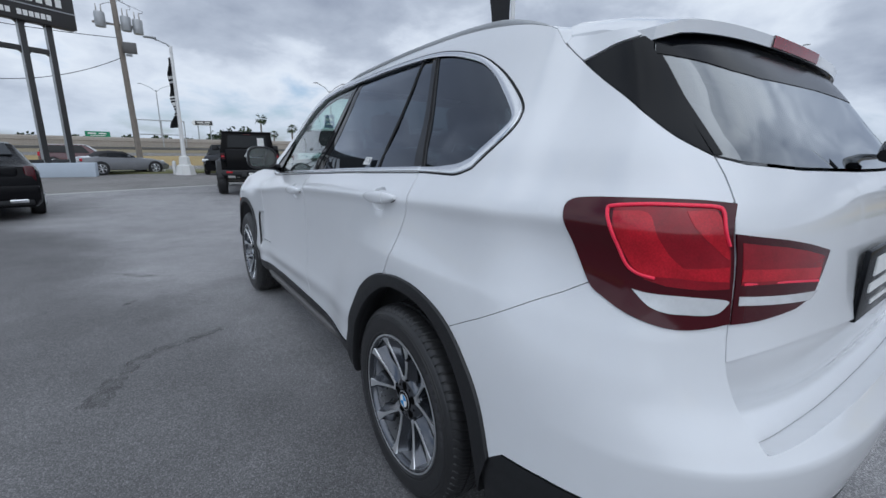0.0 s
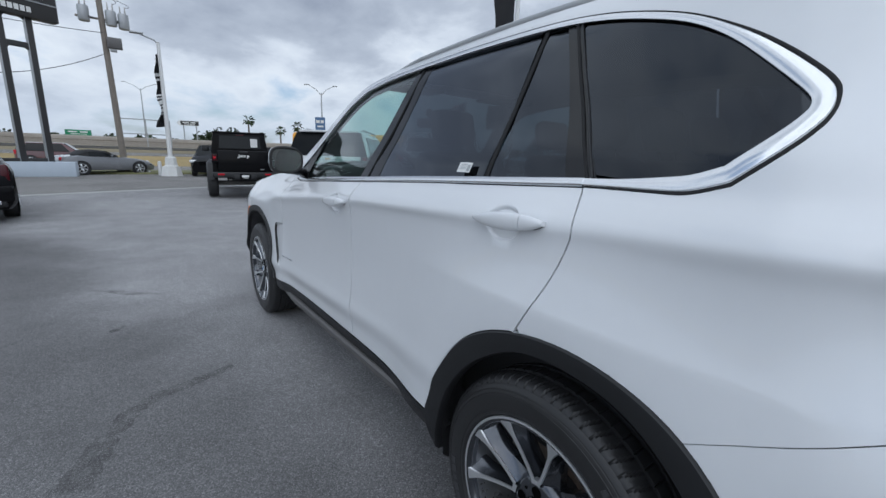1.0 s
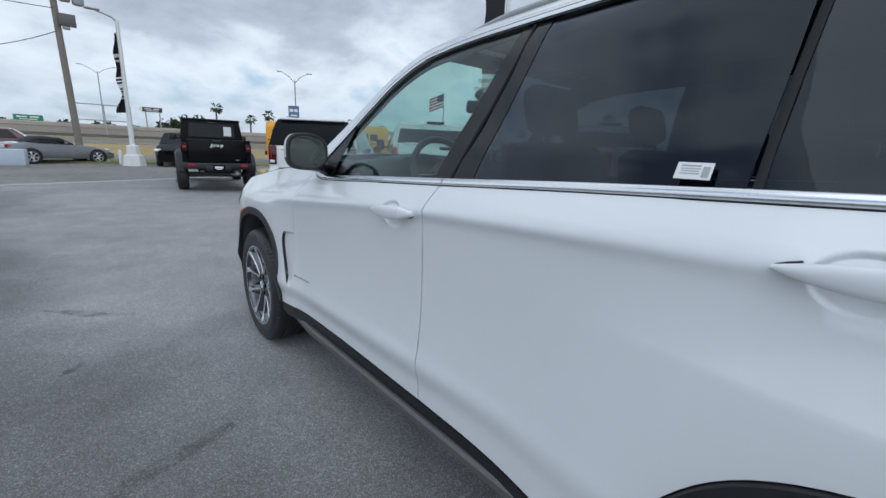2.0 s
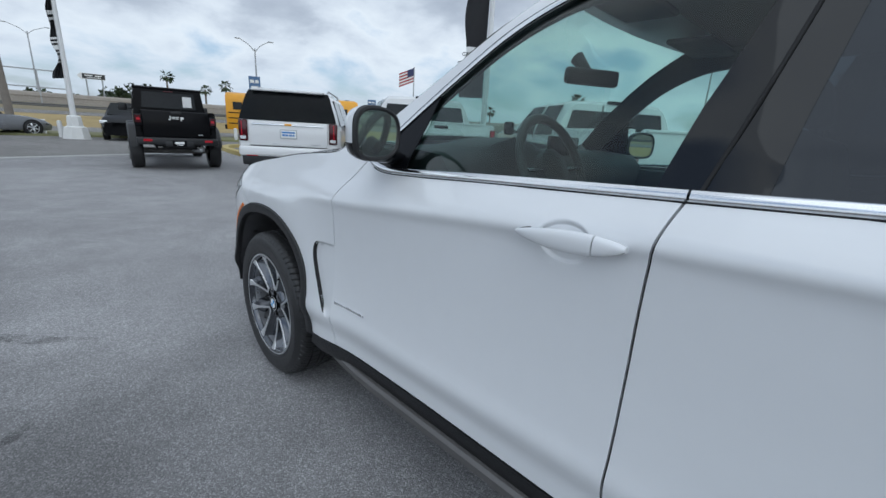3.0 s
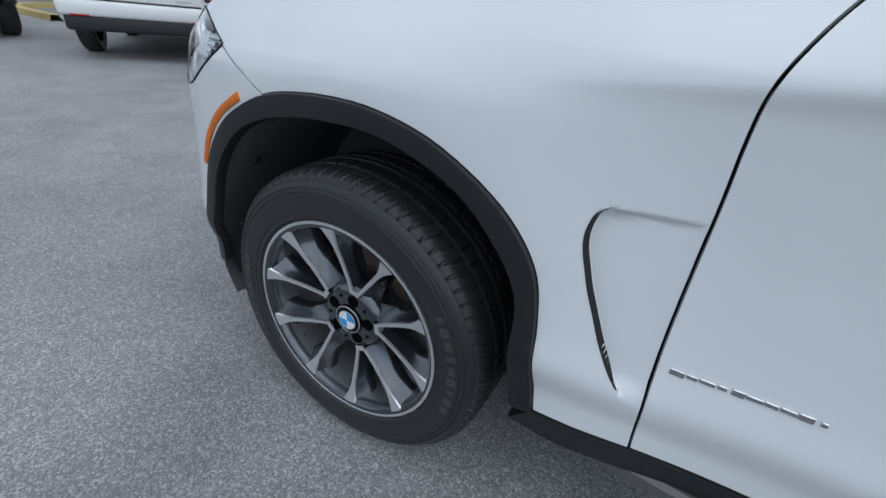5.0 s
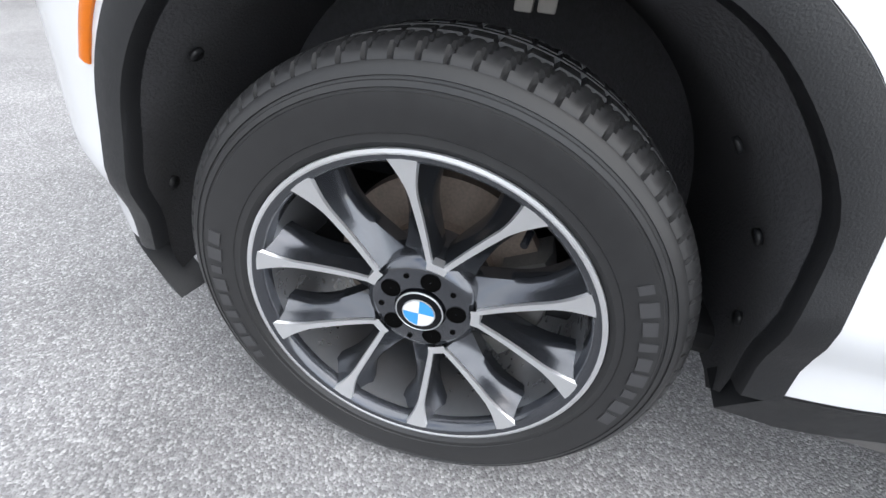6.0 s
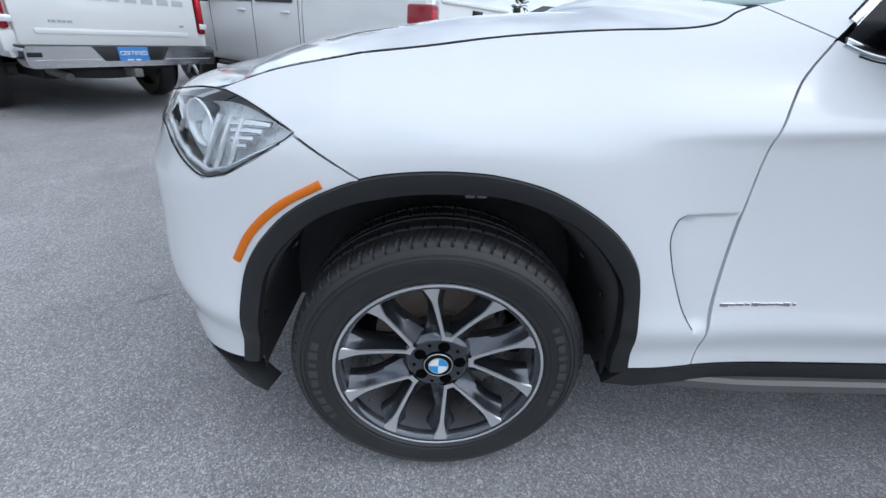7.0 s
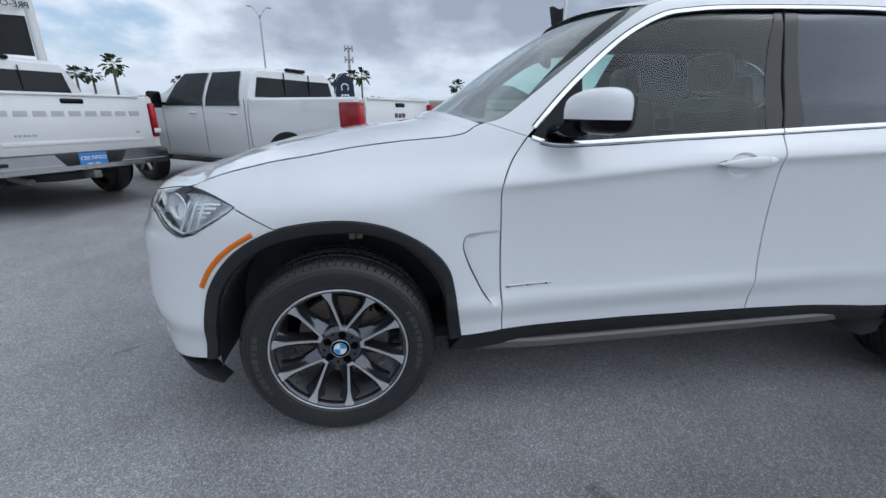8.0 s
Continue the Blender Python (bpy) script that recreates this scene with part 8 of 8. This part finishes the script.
def palm(p, high, crown=1.7, seed=0, lean=0.0):
    random.seed(seed)
    t = tagged(empty("palm_tree", Matrix.Translation(p)), "tall fan palm with bare trunk beyond the road", "palm tree", "distant palms")
    part("trunk", tube([(0, 0, -p.z), (lean * 0.4, 0, high * 0.5), (lean, 0, high)], [0.24, 0.18, 0.15], 8), BARK, t, smooth=60)
    bm = bmesh.new()
    for k in range(46):
        a = random.uniform(0, 2 * math.pi)
        up = random.uniform(-0.9, 1.2)
        ln = crown * random.uniform(0.75, 1.1)
        d = Vector((math.cos(a) * math.cos(up), math.sin(a) * math.cos(up), math.sin(up)))
        s = d.cross(Vector((0, 0, 1))).normalized()
        c = Vector((lean, 0, high))
        fan = [c + d * ln * 0.45, c + d * ln * 0.7 + s * ln * 0.22, c + d * ln + s * ln * 0.1 - Vector((0, 0, ln * 0.12)), c + d * ln * 1.02 - Vector((0, 0, ln * 0.2)), c + d * ln - s * ln * 0.1 - Vector((0, 0, ln * 0.12)), c + d * ln * 0.7 - s * ln * 0.22]
        v = [bm.verts.new(q) for q in fan]
        for i in range(1, len(v) - 1):
            bm.faces.new((v[0], v[i], v[i + 1]))
        w = [bm.verts.new(q) for q in (c, c + d * ln * 0.45 + s * 0.02, c + d * ln * 0.45 - s * 0.02)]
        bm.faces.new(w)
    part("crown", bm, PALM_LEAF, t)


def bush(p, wide, high, seed=0):
    random.seed(seed)
    t = tagged(empty("tree", Matrix.Translation(p)), "low dark broadleaf tree beyond the highway", "tree", "distant trees")
    bm = bmesh.new()
    add_tube(bm, [(0, 0, -p.z), (0.1, 0, high * 0.35), (0.3, 0, high * 0.6)], [0.25, 0.2, 0.1], 7)
    for k in range(4):
        a = k * 1.6
        add_tube(bm, [(0.1, 0, high * 0.35), (wide * 0.3 * math.cos(a), wide * 0.3 * math.sin(a), high * 0.7)], [0.12, 0.04], 6)
    part("trunk", bm, BARK, t, smooth=50)
    bm = bmesh.new()
    for k in range(620):
        a, r = random.uniform(0, 2 * math.pi), math.sqrt(random.random())
        z = high * (0.2 + 0.8 * random.random() ** 0.7 * math.sqrt(max(1 - r * r, 0.05)) * (0.8 + 0.2 * math.sin(3 * a)))
        c = Vector((wide * r * math.cos(a), wide * r * math.sin(a), z))
        s = random.uniform(0.25, 0.6)
        n = Vector((random.uniform(-1, 1), random.uniform(-1, 1), random.uniform(-1, 1))).normalized()
        u = n.orthogonal().normalized() * s
        w = n.cross(u).normalized() * s * 0.6
        v = [bm.verts.new(c + q) for q in (u, w, -u * 0.8, -w)]
        bm.faces.new(v)
    part("crown", bm, LEAF, t)


for k, (az, r, z, cr) in enumerate(((78.0, 100, 8.2, 1.7), (74.4, 100, 6.4, 1.5), (76.6, 110, 5.4, 1.4), (72.3, 100, 7.4, 1.7), (32.3, 90, 6.4, 1.9), (31.0, 92, 6.4, 1.9), (29.3, 84, 7.6, 2.4), (23.4, 110, 7.0, 1.8), (6.6, 96, 7.2, 2.2), (4.6, 84, 7.2, 2.0), (3.3, 90, 7.8, 2.4), (-9.0, 100, 6.8, 2.3), (40.0, 120, 7.0, 1.8), (58.5, 110, 6.0, 1.7), (60.5, 105, 6.2, 1.9))):
    palm(place(az, r, 1.5), z - 1.5, cr * 0.8, 20 + k)
for k, (az, r, wd, z) in enumerate(((80.4, 100, 4.6, 6.9), (82.6, 100, 3.0, 6.0), (78.6, 104, 3.0, 5.4), (91.5, 110, 2.4, 4.6), (88.6, 115, 2.6, 5.0), (59.0, 120, 4.0, 5.2), (-10.5, 100, 4.0, 5.4), (96.0, 120, 3.0, 4.6), (99.5, 120, 3.5, 4.8), (86.0, 120, 2.5, 4.5), (1.5, 110, 3.5, 5.0))):
    bush(place(az, r, 1.2), wd, z - 1.2, 60 + k)


def double_lamp(p, high, arm, az):
    t = tagged(empty("street_lamp", Matrix.Translation(p)), "tall grey street lamp with two arms", "street lamp")
    part("pole", tube([(0, 0, -p.z), (0, 0, high)], [0.12, 0.06], 8), STEEL, t, smooth=50)
    d = Vector((math.sin(radians(az)), -math.cos(radians(az)), 0))
    for s in (-1, 1):
        pts = [Vector((0, 0, high - 0.3)), d * s * arm * 0.4 + Vector((0, 0, high + 0.3)), d * s * arm + Vector((0, 0, high + 0.75))]
        part("arm", tube(pts, 0.04, 6), STEEL, t, smooth=50)
        part("lamp_head", box((0, 0, 0), (0.5, 0.18, 0.1), 0.03, Matrix.Translation(pts[-1] + d * s * 0.2) @ Matrix.Rotation(radians(az - 90), 4, "Z")), STEEL, t, smooth=50)


double_lamp(Vector((15.8, 43.5, 0)), 8.0, 1.3, 70)
double_lamp(place(15.4, 52, 0), 10.6, 0.75, 15)
double_lamp(place(88.5, 80, 1.5), 9.0, 1.8, 88)


def far_sign(name, p, wide, z0, z1, mat, az, label, legs=2, extra=None):
    t = tagged(empty(name, Matrix.Translation(p) @ Matrix.Rotation(radians(az - 90), 4, "Z")), label, "sign")
    for k in range(legs):
        x = 0 if legs == 1 else (-0.35 + 0.7 * k / (legs - 1)) * wide
        part("post", tube([(x, 0.1, -p.z), (x, 0.1, z1 - p.z - 0.1)], 0.1, 8), STEEL, t, smooth=50)
    panel = part("panel", box((0, 0, (z0 + z1) / 2 - p.z), (wide, 0.2, z1 - z0), 0.02), mat, t)
    bars("sign_bars", pose(0, -0.105, (z0 + z1) / 2 - p.z), [(-wide * 0.22, (z1 - z0) * 0.15, wide * 0.34, (z1 - z0) * 0.22), (wide * 0.2, (z1 - z0) * 0.15, wide * 0.3, (z1 - z0) * 0.22), (0, -(z1 - z0) * 0.22, wide * 0.6, (z1 - z0) * 0.12)], SIGN_PALE, panel, 0.02)
    return t


far_sign("shop_sign", place(69.2, 48, 0), 1.05, 4.0, 5.35, SIGN_BLUE, 69, "blue shop sign panel on a pole", 1)
arrow = far_sign("shop_sign", place(84.2, 95, 1.5), 3.0, 6.2, 7.0, SIGN_DARK, 84, "dark arrow-shaped shop sign board on two posts", 2)
bm = bmesh.new()
grid(bm, [[Vector((-1.52, y, 4.45)), Vector((-2.15, y, 5.1)), Vector((-1.52, y, 5.75))] for y in (-0.1, 0.1)], closed=True)
bmesh.ops.holes_fill(bm, edges=bm.edges)
bmesh.ops.recalc_face_normals(bm, faces=bm.faces)
part("arrow_head", bm, SIGN_PALE, arrow)
for z in (4.68, 5.52):
    part("panel_rim", box((0, -0.02, z), (3.1, 0.26, 0.06)), SIGN_PALE, arrow)

frame_at = Matrix.Translation(place(88.4, 62, 0)) @ Matrix.Rotation(radians(-2), 4, "Z")
frame_ob = tagged(empty("billboard", frame_at), "bare grey billboard frame on steel posts", "billboard")
for z in (3.2, 4.9):
    part("rail", box((0, 0, z), (5.0, 0.12, 0.12)), STEEL, frame_ob)
for x in (-2.44, 0.0, 2.44):
    part("post", box((x, 0.13, 2.46), (0.12, 0.12, 4.9)), STEEL, frame_ob)
far_sign("road_sign", place(56.9, 100, 1.5), 4.2, 4.4, 5.3, SIGN_GREEN, 57, "green highway road sign", 2)
far_sign("road_sign", place(94.2, 110, 1.5), 4.0, 3.8, 4.9, SIGN_GREEN, 94, "green highway road sign", 2)
far_sign("shop_sign", place(55.4, 90, 1.5), 1.6, 5.0, 6.4, SIGN_BLUE, 55, "small blue shop sign on a pole", 1)


def cell_tower(p, high):
    t = tagged(empty("cell_tower", Matrix.Translation(p)), "slim grey cell tower with antennas", "tower")
    part("mast", tube([(0, 0, -p.z), (0, 0, high)], [0.4, 0.22], 10), STEEL, t, smooth=50)
    for z in (high - 0.4, high - 2.6):
        for k in range(6):
            a = k * math.pi / 3
            part("antenna", box((0.9 * math.cos(a), 0.9 * math.sin(a), z), (0.25, 0.25, 1.1), 0.03), STEEL, t)
        part("platform", lathe([(0.2, z - 0.1), (0.95, z - 0.1), (0.95, z), (0.2, z)], 12, "z"), STEEL, t)


cell_tower(place(4.6, 100, 1.0), 13.4)


def flag_on_pole():
    p = Vector((31.4, 37.6, 0))
    t = tagged(empty("flag_pole", Matrix.Translation(p)), "silver flag pole with a striped national flag", "flag pole")
    part("pole", tube([(0, 0, 0), (0, 0, 8.1)], [0.09, 0.05], 8), STEEL, t, smooth=50)
    flag = tagged(empty("flag", Matrix.Translation(p)), "red and white striped flag with blue corner", "flag")
    side = Vector((-0.8, 0.6, 0))

    def strip_cloth(z0, z1, x0, x1, out=0.0):
        bm = bmesh.new()
        rows = []
        for z in (z0, z1):
            rows.append([side * (x0 + (x1 - x0) * k / 8) + Vector((0.6, 0.8, 0)) * (0.08 * math.sin(2.6 * (x0 + (x1 - x0) * k / 8)) - out) + Vector((0, 0, z - 0.42 * (x0 + (x1 - x0) * k / 8))) for k in range(9)])
        grid(bm, rows)
        return bm
    for k in range(9):
        part("stripe", strip_cloth(6.5 + 0.165 * k, 6.5 + 0.165 * (k + 1), 0.05, 1.7), FLAG_RED if k % 2 == 0 else FLAG_WHITE, flag)
    part("corner_field", strip_cloth(7.2, 8.0, 0.05, 0.75, 0.02), FLAG_BLUE, flag)


flag_on_pole()


def far_kerb():
    bm = bmesh.new()
    pts = [(3.78, 13.6), (3.85, 15.0), (4.2, 17.2), (5.3, 18.7), (8.5, 19.8)]
    line = round_line([(x, y) for x, y in pts], 6)
    rows = []
    for i, (x, y) in enumerate(line):
        q, o = line[min(i + 1, len(line) - 1)], line[max(i - 1, 0)]
        d = Vector((q[1] - o[1], o[0] - q[0], 0)).normalized()
        rows.append([Vector((x, y, z)) + d * w for w, z in ((0.15, 0), (0.13, 0.14), (-0.13, 0.14), (-0.15, 0))])
    vs = grid(bm, rows)
    tagged(part("kerb", bm, material("faded yellow kerb paint", (0.45, 0.36, 0.14), 0.8, vary=0.2, scale=3), smooth=30), "faded yellow painted kerb", "kerb", kind="structure")


far_kerb()


def far_house(p, az, wide, deep, wall, ridge):
    """A low house with a dark hipped roof, far off."""
    t = tagged(empty("house", Matrix.Translation(p) @ Matrix.Rotation(radians(az - 90), 4, "Z")), "low pale house with dark hipped roof", "house")
    part("wall", box((0, 0, wall / 2), (wide, deep, wall)), CONCRETE, t)
    bm = bmesh.new()
    w, d = wide / 2 + 0.5, deep / 2 + 0.5
    low = [bm.verts.new(v) for v in ((-w, -d, wall), (w, -d, wall), (w, d, wall), (-w, d, wall))]
    top = [bm.verts.new(v) for v in ((-w * 0.45, 0, ridge), (w * 0.45, 0, ridge))]
    bm.faces.new((low[0], low[1], top[1], top[0])), bm.faces.new((low[1], low[2], top[1])), bm.faces.new((low[2], low[3], top[0], top[1])), bm.faces.new((low[3], low[0], top[0])), bm.faces.new(low)
    part("roof", bm, SIGN_DARK, t)
    for x in (-wide * 0.3, 0.0, wide * 0.3):
        win = part("window", box((x, -deep / 2 - 0.02, wall * 0.55), (1.2, 0.08, 1.1), 0.02), GLASS_DARK, t)
        part("frame", box((x, -deep / 2 - 0.03, wall * 0.55 - 0.6), (1.4, 0.1, 0.08)), POLE_WHITE, win)


far_house(place(-13.5, 75, 0.3), -13.5, 12.0, 8.0, 3.2, 5.2)
